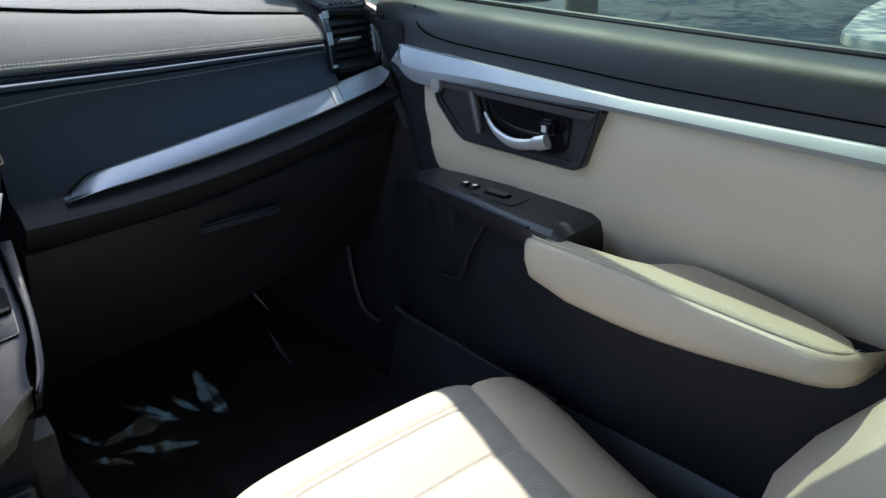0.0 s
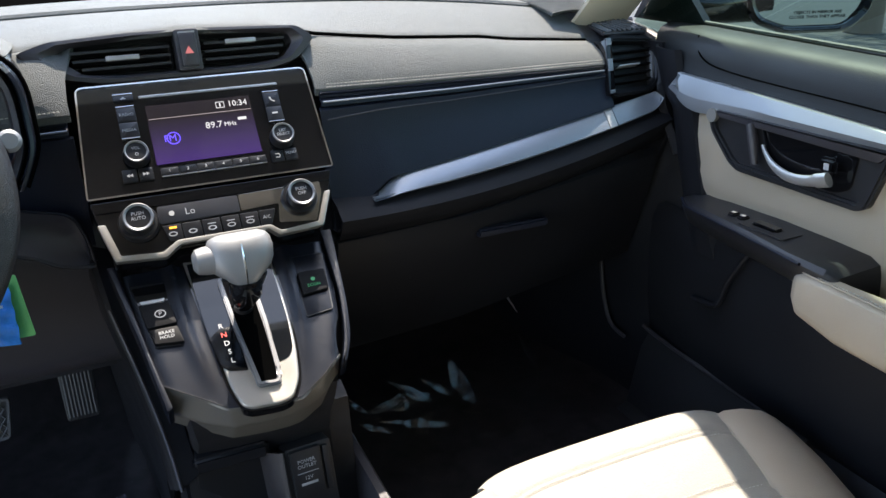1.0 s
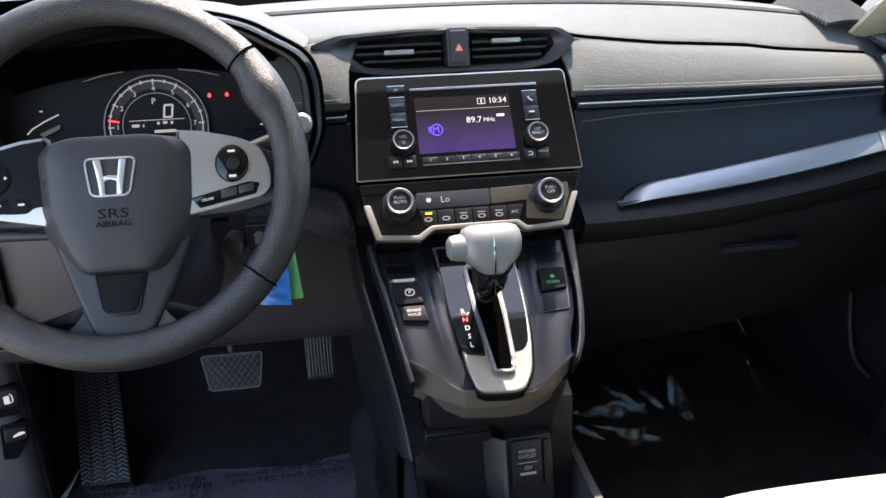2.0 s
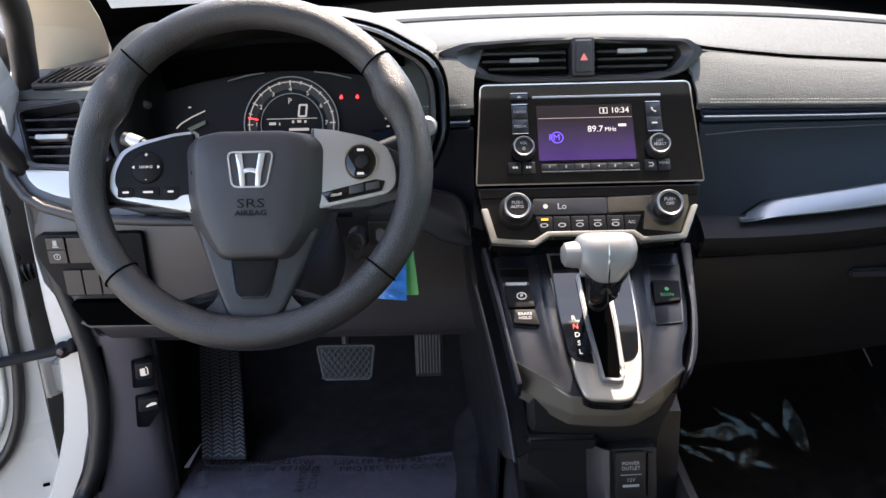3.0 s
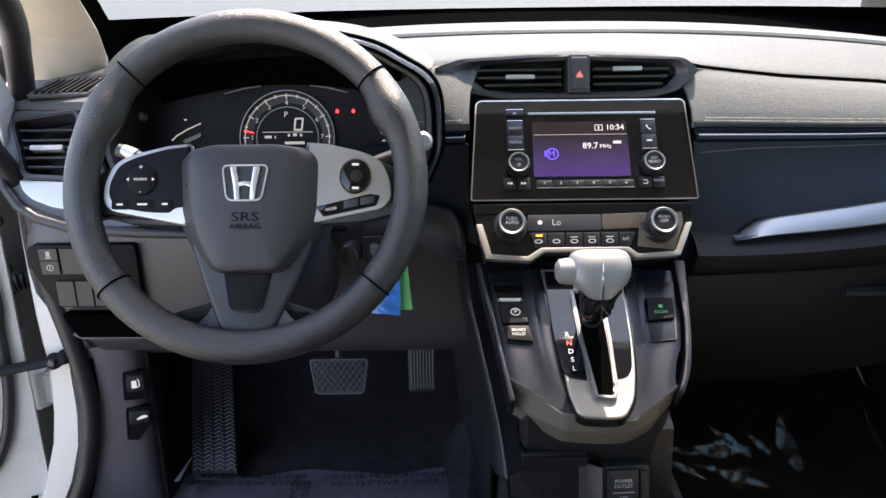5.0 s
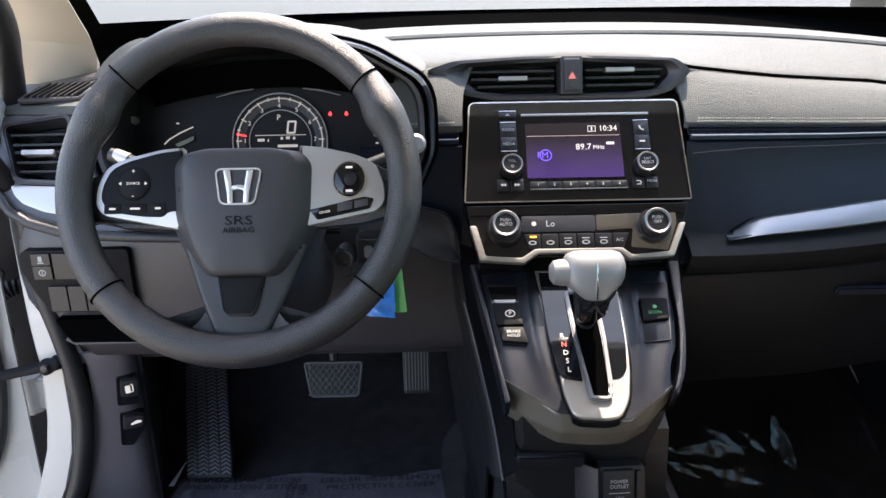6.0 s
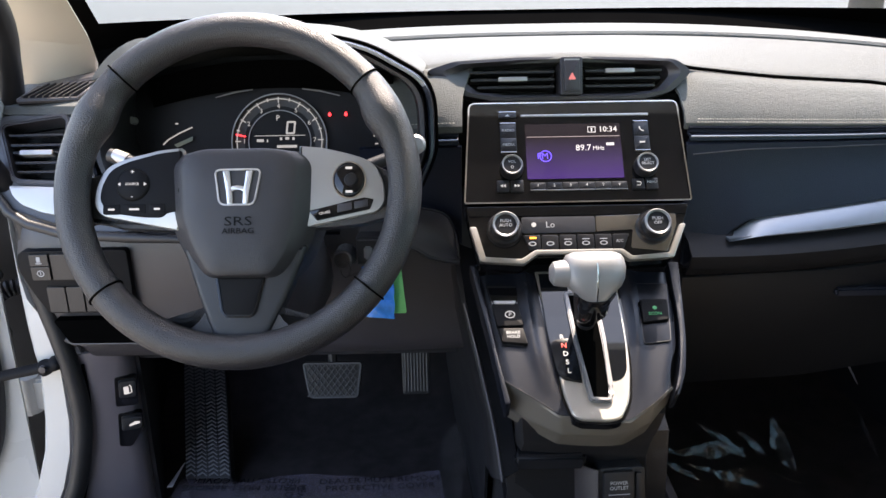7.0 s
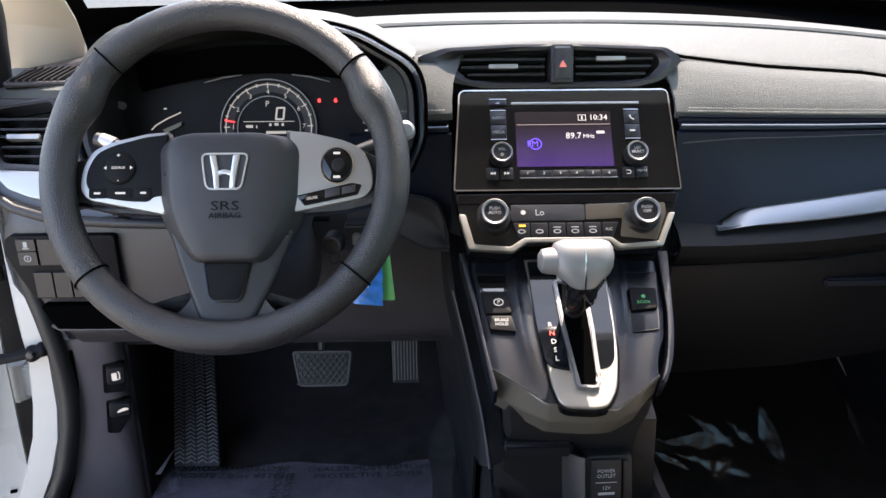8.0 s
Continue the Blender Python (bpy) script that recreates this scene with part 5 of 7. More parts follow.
# ---- knee panel, switches, coin tray ----
knee = thing("knee_panel", (-0.45, 0.68, 0.7), "charcoal lower dashboard panel with a switch bank", "dashboard panel")


def knee_left(z):
    return lerp(z, (0.70, 0.76, 0.78, 0.83, 0.87, 0.93, 0.96), (-0.675, -0.694, -0.702, -0.733, -0.738, -0.728, -0.72))


rows = []
for y, z in ((0.72, 0.955), (0.672, 0.945), (0.650, 0.92), (0.645, 0.88), (0.645, 0.84), (0.648, 0.80), (0.652, 0.75), (0.668, 0.722), (0.70, 0.708), (0.80, 0.72)):
    xs = span(knee_left(z), -0.120, 26)
    rows.append([Vector((x, y + 0.022 * max(0, (x + 0.32) / 0.18) ** 2 * 0.2 + (0.015 if i == 0 else 0), z)) for i, x in enumerate(xs)])
part("panel", loft(rows, 0.005), M["grey"], knee, "charcoal plastic panel")
KP = axes((0, 0.6345, 0.80), (1, 0, 0), (0, 0, 1))
pod = rounded([(-0.724, 0.065), (-0.723, 0.087), (-0.716, 0.092), (-0.58, 0.092), (-0.58, 0.004), (-0.694, 0.004), (-0.709, 0.030)], 0.006, 4)
bank = part("switch_bank", plate(pod, KP @ pose(0, 0, 0.001), 0.02, 0.001), M["control"], knee, "black switch bank")
for u0, v0, u1, v1 in ((-0.706, 0.0725, -0.6815, 0.0885), (-0.706, 0.053, -0.6815, 0.0715), (-0.6785, 0.053, -0.642, 0.0885), (-0.6905, 0.007, -0.667, 0.0425), (-0.665, 0.007, -0.6435, 0.0425), (-0.6415, 0.007, -0.618, 0.0425)):
    part("switch", plate(rect(u0, v0, u1, v1, 0.0015), KP @ pose(0, 0, 0.005), 0.012, 0.0006), M["plastic"], bank, smooth=False)
part("switch_mark", plate(rect(-0.6965, 0.078, -0.6915, 0.0855, 0.0008), KP @ pose(0, 0, 0.0054), 0.0004), GREY_INK, bank)
part("switch_mark", plate(rect(-0.698, 0.0755, -0.690, 0.0772), KP @ pose(0, 0, 0.0054), 0.0004), GREY_INK, bank)
part("switch_mark", ring([(-0.694 + 0.0048 * math.cos(a), 0.0625 + 0.0045 * math.sin(a)) for a in span(0, 5.9, 16)], [(-0.694 + 0.0036 * math.cos(a), 0.0625 + 0.0033 * math.sin(a)) for a in span(0, 5.9, 16)], KP @ pose(0, 0, 0.0054), 0.0004), GREY_INK, bank)
part("switch_mark", plate(rect(-0.6946, 0.0605, -0.6934, 0.0650), KP @ pose(0, 0, 0.0054), 0.0004), GREY_INK, bank)
part("coin_tray", plate(rounded([(-0.692, -0.007), (-0.674, -0.041), (-0.57, -0.042), (-0.57, -0.007)], 0.004, 3), KP @ pose(0, 0, 0.001), 0.02), M["frit"], knee, "black open coin tray")
part("tray_lip", tube([KP @ Vector((u, v, -0.003)) for u, v in ((-0.682, -0.036), (-0.672, -0.0425), (-0.58, -0.0435))], 0.0035, 8), M["grey"], knee)
part("upper_gap", plate([(-0.62, 0.108), (-0.30, 0.108), (-0.30, 0.112), (-0.62, 0.112)], KP @ pose(0, 0, 0.002), 0.01), M["gloss"], knee)

# ---- left kick panel with release levers ----
kick = thing("kick_panel", (-0.66, 0.70, 0.42), "charcoal kick panel with two release levers", "trim panel")
KX = axes((-0.69, 0.665, 0.5), (0.93, 0.36, 0), (0, 0, 1))
rows = []
for v in span(-0.09, 0.225, 9):
    left = lerp(v, (-0.09, -0.04, 0.09, 0.19, 0.225), (-0.052, -0.030, 0.0, 0.008, 0.010))
    rows.append([KX @ Vector((u, v, w)) for u, w in ((left - 0.012, -0.03), (left - 0.006, -0.004), (left, 0.0), (0.03, 0.002), (0.052, 0.0), (0.066, -0.005), (0.074, -0.016), (0.080, -0.035))])
part("panel", loft(rows, 0.006), M["kick"], kick)
part("side_carpet", loft([[KX @ Vector((u, v, w)) for u, w in ((0.078, -0.024), (0.082, -0.05), (0.086, -0.14), (0.092, -0.30), (0.12, -0.42), (0.24, -0.52))] for v in span(-0.09, 0.24, 6)], 0.006), M["carpet"], kick, "black carpeted side of the footwell")
part("panel_groove", tube(spline([KX @ Vector((u, v, 0.0025)) for u, v in ((0.0098, 0.2097), (0.01, 0.1525), (0.002, 0.0833), (-0.0133, 0.0175), (-0.0288, -0.0288))], 6), 0.0022, 6), M["frit"], kick, "dark groove between the trims")
pc = part("lever_pocket", plate(rounded([(0.0470, 0.1800), (0.0430, 0.1340), (0.0735, 0.1310), (0.0775, 0.1770)], 0.004, 3), KX @ pose(0, 0, 0.004), 0.012, 0.0015), M["gloss"], kick)
lv_ = part("release_lever", plate(rounded([(0.0520, 0.1770), (0.0500, 0.1500), (0.0735, 0.1480), (0.0760, 0.1750)], 0.004, 3), KX @ pose(0, 0, 0.012), 0.010, 0.003), M["plastic"], kick)
part("pump_mark", plate(rect(0.0575, 0.1560, 0.0645, 0.1680, 0.001), KX @ pose(0, 0, 0.0125), 0.0004), WHITE_GLOW_INK, lv_)
part("pump_mark", tube([KX @ Vector((u, v, 0.0124)) for u, v in ((0.0645, 0.157), (0.0680, 0.158), (0.0680, 0.167), (0.0660, 0.170))], 0.0008, 6), WHITE_GLOW_INK, lv_)
pc = part("lever_pocket", plate(rounded([(0.0440, 0.1210), (0.0390, 0.0680), (0.0560, 0.0640), (0.0760, 0.0900), (0.0775, 0.1175)], 0.004, 3), KX @ pose(0, 0, 0.004), 0.012, 0.0015), M["gloss"], kick)
lv_ = part("release_lever", plate(rounded([(0.0480, 0.1180), (0.0460, 0.0960), (0.0740, 0.0960), (0.0765, 0.1150)], 0.004, 3), KX @ pose(0, 0, 0.012), 0.010, 0.003), M["plastic"], kick)
part("bonnet_mark", plate(rounded([(0.0570, 0.1030), (0.0730, 0.1055), (0.0720, 0.1085), (0.0660, 0.1095), (0.0580, 0.1060)], 0.001, 2), KX @ pose(0, 0, 0.0125), 0.0004), WHITE_GLOW_INK, lv_)

# ---- driver's door jamb, seals, hinge, strap ----
zs = (1.30, 1.16, 1.05, 0.95, 0.90, 0.85, 0.81, 0.77, 0.727, 0.697, 0.616, 0.562, 0.50, 0.45, 0.40)
outer = (-0.712, -0.745, -0.757, -0.749, -0.751, -0.752, -0.7525, -0.7525, -0.751, -0.748, -0.755, -0.765, -0.787, -0.808, -0.84)
inner = (-0.69, -0.722, -0.742, -0.740, -0.742, -0.742, -0.738, -0.716, -0.712, -0.711, -0.713, -0.721, -0.741, -0.765, -0.79)
rows = []
for z, xo, xi in zip(zs, outer, inner):
    yy = 0.672 - max(0.0, z - 1.05) * 0.9
    rows.append([Vector((xo, yy + 0.05, z)), Vector((xo, yy + 0.006, z)), Vector((xo + 0.005, yy, z)), Vector((xi - 0.004, yy - 0.002, z)), Vector((xi, yy + 0.006, z)), Vector((xi, yy + 0.05, z))])
tagged(part("door_frame", loft(rows), M["white"]), "white painted body edge of the open driver's doorway", "door frame", kind="structure")
tagged(part("door_seal", tube(spline([(-0.742, 0.60, 1.06), (-0.728, 0.668, 0.95), (-0.722, 0.668, 0.84), (-0.704, 0.662, 0.76), (-0.694, 0.660, 0.70), (-0.690, 0.658, 0.64), (-0.697, 0.655, 0.58), (-0.716, 0.650, 0.51), (-0.745, 0.62, 0.455), (-0.75, 0.3, 0.44), (-0.75, -0.4, 0.44)], 6), 0.0135, 12), M["rubber"]), "black rubber door seal round the doorway", "door seal", kind="structure")
tagged(part("pillar_seal", tube(spline([(-0.745, 0.73, 1.04), (-0.722, 0.70, 1.125), (-0.686, 0.62, 1.205), (-0.660, 0.42, 1.36), (-0.635, 0.10, 1.58)], 6), 0.017, 12), M["rubber"]), "thick black rubber seal along the windscreen pillar", "door seal", kind="structure")
fend = tagged(part("fender_gap", loft([[Vector((x, 0.80 + 0.02 * i, z)) for i, x in enumerate((-0.90, -0.86, -0.80, -0.74))] for z in span(0.33, 1.05, 8)], 0.006), M["rubber"]), "black panel inside the front wing behind the hinge", "body panel", kind="structure")
for x, z in ((-0.846, 0.88), (-0.846, 0.804), (-0.85, 0.707), (-0.868, 0.517), (-0.874, 0.476), (-0.888, 0.384)):
    part("clip", turned([(0.0, 0.005), (0.006, 0.004), (0.010, 0.001), (0.010, -0.004)], axes((x, 0.796, z), (1, 0, 0), (0, 0, 1)) @ pose(0, 0, 0.012), 14), M["plastic"], fend)
door2 = thing("door_2", (-0.88, 0.75, 0.4), "white open driver's door edge with a black seal", "door", kind="structure")
D2 = axes((-0.866, 0.79, 0.0), (-0.93, -0.36, 0), (0, 0, 1))
part("inner_frame", plate(rounded([(-0.030, 0.36), (0.9, 0.36), (0.9, 1.06), (0.06, 1.06), (-0.034, 1.00)], 0.03, 4), D2 @ pose(0, 0, -0.082), 0.018, 0.004), M["white"], door2, "white painted inner frame")
part("weather_strip", tube(spline([D2 @ Vector((u, v, -0.106)) for u, v in ((0.02, 1.0), (-0.004, 0.88), (-0.012, 0.793), (-0.008, 0.741), (-0.006, 0.673), (0.001, 0.618), (0.015, 0.564), (0.047, 0.512), (0.12, 0.465), (0.30, 0.43), (0.8, 0.42))], 6), 0.0085, 12), M["rubber"], door2, "black rubber weather strip")
part("pressed_edge", tube(spline([D2 @ Vector((u, v, -0.100)) for u, v in ((0.016, 0.76), (0.018, 0.66), (0.026, 0.60), (0.050, 0.55), (0.10, 0.51), (0.3, 0.48))], 6), 0.006, 10), M["white"], door2, "pressed steel bead")
part("drain_slot", plate(rect(-0.012, 0.452, -0.002, 0.456, 0.0015), D2 @ pose(0, 0, -0.1035), 0.004), M["frit"], door2)
part("trim_panel", plate(rounded([(0.14, 0.50), (0.88, 0.46), (0.88, 1.04), (0.16, 1.04)], 0.03, 4), D2 @ pose(0, 0, -0.096), 0.035, 0.01), M["grey"], door2, "charcoal door trim")
part("mirror_housing", tube(spline([(-0.835, 0.80, 1.055), (-0.84, 0.81, 1.085), (-0.84, 0.815, 1.12), (-0.838, 0.81, 1.155)], 4), [0.010, 0.018, 0.026, 0.031, 0.034, 0.036, 0.036, 0.036, 0.035, 0.034, 0.030, 0.024, 0.012], 14), M["plastic"], door2, "dark mirror housing")
hinge = thing("door_hinge", (-0.83, 0.76, 0.6), "white painted steel door hinge", "hinge")
part("knuckle", tube([(-0.812, 0.752, 0.588), (-0.812, 0.752, 0.648)], 0.016, 16), M["white"], hinge)
part("body_leaf", box(-0.812, -0.775, 0.742, 0.765, 0.592, 0.645, 0.004), M["white"], hinge)
for z0, z1 in ((0.628, 0.640), (0.578, 0.590)):
    part("door_leaf", loft([[Vector((x, y, z)) for y, z in ((0.750, z0), (0.768, z0), (0.768, z1), (0.750, z1))] for x in (-0.875, -0.845, -0.815)], close=True, caps=True), M["white"], hinge)
part("pin", tube([(-0.838, 0.756, 0.585), (-0.838, 0.756, 0.645)], 0.006, 10), M["silver"], hinge)
strap = thing("check_strap", (-0.80, 0.71, 0.66), "black steel door check strap bolted to the jamb", "check strap")
part("arm", tube([(-0.710, 0.655, 0.718), (-0.729, 0.655, 0.713), (-0.852, 0.672, 0.680), (-0.95, 0.668, 0.655)], [0.007, 0.0085, 0.0080, 0.0080], 10, flat=0.6), M["control"], strap)
part("bracket", tube(spline([(-0.706, 0.656, 0.722), (-0.719, 0.655, 0.715), (-0.735, 0.655, 0.710)], 4), [0.006, 0.010, 0.012, 0.011, 0.010, 0.012, 0.013, 0.012, 0.009], 10, flat=0.7), M["control"], strap)
part("bolt", turned([(0.0, 0.005), (0.005, 0.004), (0.006, 0.0)], axes((-0.725, 0.645, 0.715), (1, 0, 0), (0, 0, 1)), 8), M["grey"], strap)

boot = thing("cable_boot", (-0.84, 0.77, 0.75), "black corrugated rubber cable boot between door and body", "cable boot")
bp = spline([(-0.805, 0.785, 0.786), (-0.83, 0.775, 0.783), (-0.853, 0.765, 0.765), (-0.868, 0.755, 0.738), (-0.872, 0.75, 0.715)], 12)
part("bellows", tube(bp, [0.0135 if i % 3 else 0.0085 for i in range(len(bp))], 14), M["rubber"], boot)

# ---- pedals and footrest ----
brake = thing("brake_pedal", (-0.36, 0.88, 0.55), "black rubber brake pedal with a diamond tread", "pedal")
BR = axes((-0.3590, 0.8695, 0.5675), (1, 0, 0), (0, 0.35, 0.94))
pedal = rounded([(-0.040, -0.0315), (0.044, -0.0315), (0.052, 0.0300), (-0.052, 0.0300)], 0.008, 4)
part("pad", plate(pedal, BR, 0.012, 0.003), M["rubber"], brake)
part("rim", ring(pedal, shrink(pedal, 0.004), BR @ pose(0, 0, 0.003), 0.004, 0.001), M["tread"], brake)
for i in range(-6, 7):
    for s in (-1, 1):
        ends = []
        for v in (-0.028, 0.027):
            ends.append(Vector((i * 0.0105 + s * v * 0.75, v, 0.0015)))
        a, b = ends
        lim = 0.043
        if abs(a.x) > lim and abs(b.x) > lim:
            continue
        d = b - a
        t0 = max(0.0, ((-lim if a.x < -lim else lim) - a.x) / d.x) if abs(a.x) > lim else 0.0
        t1 = min(1.0, ((-lim if b.x < -lim else lim) - a.x) / d.x) if abs(b.x) > lim else 1.0
        part("tread_rib", tube([BR @ (a + d * t0), BR @ (a + d * t1)], 0.0012, 6), M["tread"], brake)
part("arm", tube([BR @ Vector((0.0, 0.02, -0.012)), BR @ Vector((-0.002, 0.06, -0.012)), BR @ Vector((-0.005, 0.20, 0.02))], 0.008, 8), M["plastic"], brake)
gas = thing("accelerator_pedal", (-0.215, 0.90, 0.55), "black ribbed plastic accelerator pedal", "pedal")
GA = axes((-0.2155, 0.895, 0.573), (1, 0.02, 0), (0, 0.30, 0.95))
part("pad", plate(rounded([(-0.0235, -0.046), (0.0245, -0.046), (0.0255, 0.060), (-0.0255, 0.060)], 0.006, 4), GA, 0.012, 0.003), M["rubber"], gas)
for i in range(8):
    u = -0.0185 + 0.0054 * i
    part("rib", tube([GA @ Vector((u, -0.040, 0.0008)), GA @ Vector((u, 0.058, 0.0008))], 0.0015, 6), M["tread"], gas)
rest = thing("footrest", (-0.59, 0.85, 0.43), "black rubber footrest with rows of curved treads", "footrest")
FR = axes((-0.583, 0.862, 0.497), (1, 0.0, 0), (0, 0.86, 0.50))
LEAN = -0.21
part("pad", plate(rounded([(u + LEAN * v, v) for u, v in ((-0.0375, -0.108), (0.0395, -0.108), (0.0395, 0.13), (-0.0365, 0.13))], 0.006, 4), FR, 0.03, 0.004), M["rubber"], rest)
for c in range(4):
    for r in range(30):
        u, v = -0.0275 + 0.0188 * c, -0.100 + 0.0074 * r
        u += LEAN * v
        part("tread", tube([FR @ Vector((u - 0.0080, v - 0.0026, 0.0008)), FR @ Vector((u, v + 0.0026, 0.0016)), FR @ Vector((u + 0.0080, v - 0.0026, 0.0008))], 0.0017, 5), M["rest_tread"], rest)

# ---- protective film on the floors ----
def crumple(name, x0, x1, y0, y1, z, amp, seed, label, nx=70, ny=60, edge=0.02, slope=None, mat_key="film"):
    rng = random.Random(seed)
    folds = [(rng.uniform(0, math.pi), rng.uniform(12, 34), rng.uniform(0, 6.3), rng.uniform(0.3, 1.0)) for _ in range(7)]
    rows = []
    for j in range(ny):
        r = []
        for i in range(nx):
            u, v = i / (nx - 1), j / (ny - 1)
            x, y = x0 + (x1 - x0) * u, y0 + (y1 - y0) * v
            y += edge * noise.noise((x * 9, seed, 0)) * v
            x += edge * noise.noise((seed, y * 9, 3)) * (u - 0.3)
            h = 0.0
            for a, f, ph, k in folds:
                q = (x * math.cos(a) + y * math.sin(a)) * f + ph + 2.5 * noise.noise((x * 5, y * 5, seed))
                h += k * (1 - abs(math.sin(q))) ** 3
            h = h / 2.0 * (0.4 + 0.8 * max(0, noise.noise((x * 4 + seed, y * 4, 1)) + 0.4))
            zz = z + amp * h
            if slope:
                zz += slope(x, y)
            r.append(Vector((x, y, zz)))
        rows.append(r)
    f = thing(name, ((x0 + x1) / 2, (y0 + y1) / 2, z), label, "plastic film", "protective films")
    return f, part("sheet", loft(rows), M[mat_key], f)


flm, sheet = crumple("floor_film", -0.612, -0.175, 0.30, 0.786, 0.428, 0.010, 3, "clear plastic protective film on the driver's carpet", mat_key="film2")
part("raised_corner", loft([[Vector((-0.178 + 0.040 * u + 0.004 * math.sin(9 * v + 4 * u), 0.66 + 0.19 * v - 0.02 * u, 0.436 + 0.085 * u * (0.35 + 0.65 * math.sin(1.75 * v)) + 0.003 * math.sin(31 * v + 7 * u))) for u in span(0, 1, 10)] for v in span(0, 1, 28)]), M["film3"], flm)
# clear film drawn white here, for the glint on its fold
part("curled_edge", loft([[Vector((-0.610 - 0.006 * v + 0.008 * u, 0.788 - 0.052 * v, 0.452 + 0.010 * u * (1 - v))) for u in span(0, 1, 4)] for v in span(0, 1, 8)], 0.001), M["film_glint"], flm, "curled edge of the clear film, its glint painted white")
INK = mat("film_print", (0.003, 0.003, 0.006), 0.8, spec=0.1)
FT = axes((-0.272, 0.731, 0.4540), (1, 0.03, 0), (0, 1, 0))
words("film_text", "DEALER MUST REMOVE\nPROTECTIVE COVER", 0.0190, FT, INK, flm)
words("film_text", "DEALER MUST REMOVE\nPROTECTIVE COVER", 0.0190, axes((-0.49, 0.736, 0.4540), (-1, 0.03, 0), (0, -1, 0)), INK, flm)
words("film_text", "REMOVE\nCOVER", 0.0190, axes((-0.405, 0.70, 0.4540), (0, 1, 0), (-1, 0, 0)), INK, flm)
flm2 = thing("floor_film", (0.36, 0.82, 0.43), "crumpled clear plastic film on the passenger carpet", "plastic film", "protective films")
rng = random.Random(21)
rows = []
for j in range(17):
    r = []
    for i in range(21):
        x, y = 0.145 + 0.46 * i / 20 + rng.uniform(-0.012, 0.012), 0.66 + 0.38 * j / 16 + rng.uniform(-0.012, 0.012)
        ridge = max(0.0, math.sin(x * 21 + y * 9 + 1.5 * noise.noise((x * 7, y * 7, 2)))) ** 2 * math.exp(-((y - 0.80 - 0.15 * (x - 0.3)) / 0.10) ** 2) * math.exp(-((x - 0.30) / 0.14) ** 2)
        r.append(Vector((x, y, 0.431 + 0.035 * ridge + rng.uniform(0, 0.006) + max(0.0, y - 1.0) * 0.5)))
    rows.append(r)
bm = loft(rows)
bmesh.ops.triangulate(bm, faces=bm.faces)
part("sheet", bm, M["film"], flm2, smooth=False)
# folds that stand up from the film, with glints put in as haze and white: foot, head, width
FOLDS = (((0.232, 0.820, 0.440), (0.351, 0.822, 0.446), 0.035), ((0.345, 0.805, 0.440), (0.277, 0.841, 0.482), 0.020),
         ((0.385, 0.804, 0.440), (0.339, 0.833, 0.473), 0.019), ((0.413, 0.764, 0.440), (0.390, 0.825, 0.506), 0.034),
         ((0.229, 0.815, 0.440), (0.191, 0.843, 0.472), 0.014), ((0.345, 0.724, 0.440), (0.225, 0.746, 0.469), 0.018),
         ((0.247, 0.743, 0.440), (0.193, 0.761, 0.462), 0.014), ((0.610, 0.960, 0.488), (0.564, 0.960, 0.565), 0.007),
         ((0.568, 0.960, 0.563), (0.524, 0.960, 0.560), 0.012), ((0.564, 0.779, 0.440), (0.544, 0.846, 0.513), 0.013))
for n, (foot, head, wide) in enumerate(FOLDS):
    rng = random.Random(40 + n)
    foot, head = Vector(foot), Vector(head)
    along = head - foot
    across = Vector((0.035, -0.73, 0.68)).cross(along).normalized()
    lean = rng.uniform(0.3, 0.7)
    rows = []
    for i in range(13):
        t = i / 12
        half = wide * (math.sin(math.pi * min(1.0, t * 0.92 + 0.06)) ** 0.9) * (0.75 + 0.4 * noise.noise((t * 4, n, 0.5)))
        mid = foot + along * t + Vector((0, 0, 0.003 * noise.noise((t * 6, 2.0, n))))
        rows.append([mid + across * half * (q - lean) + Vector((0, 0, 0.0025 * math.sin(5 * q + n) * noise.noise((t * 5, q * 3, n)))) for q in span(0, 1, 6)])
    # two folds are painted white for the bright reflections on them
    part("fold", loft(rows), M["film_glint"] if n in (7, 8) else M["film3"], flm2)

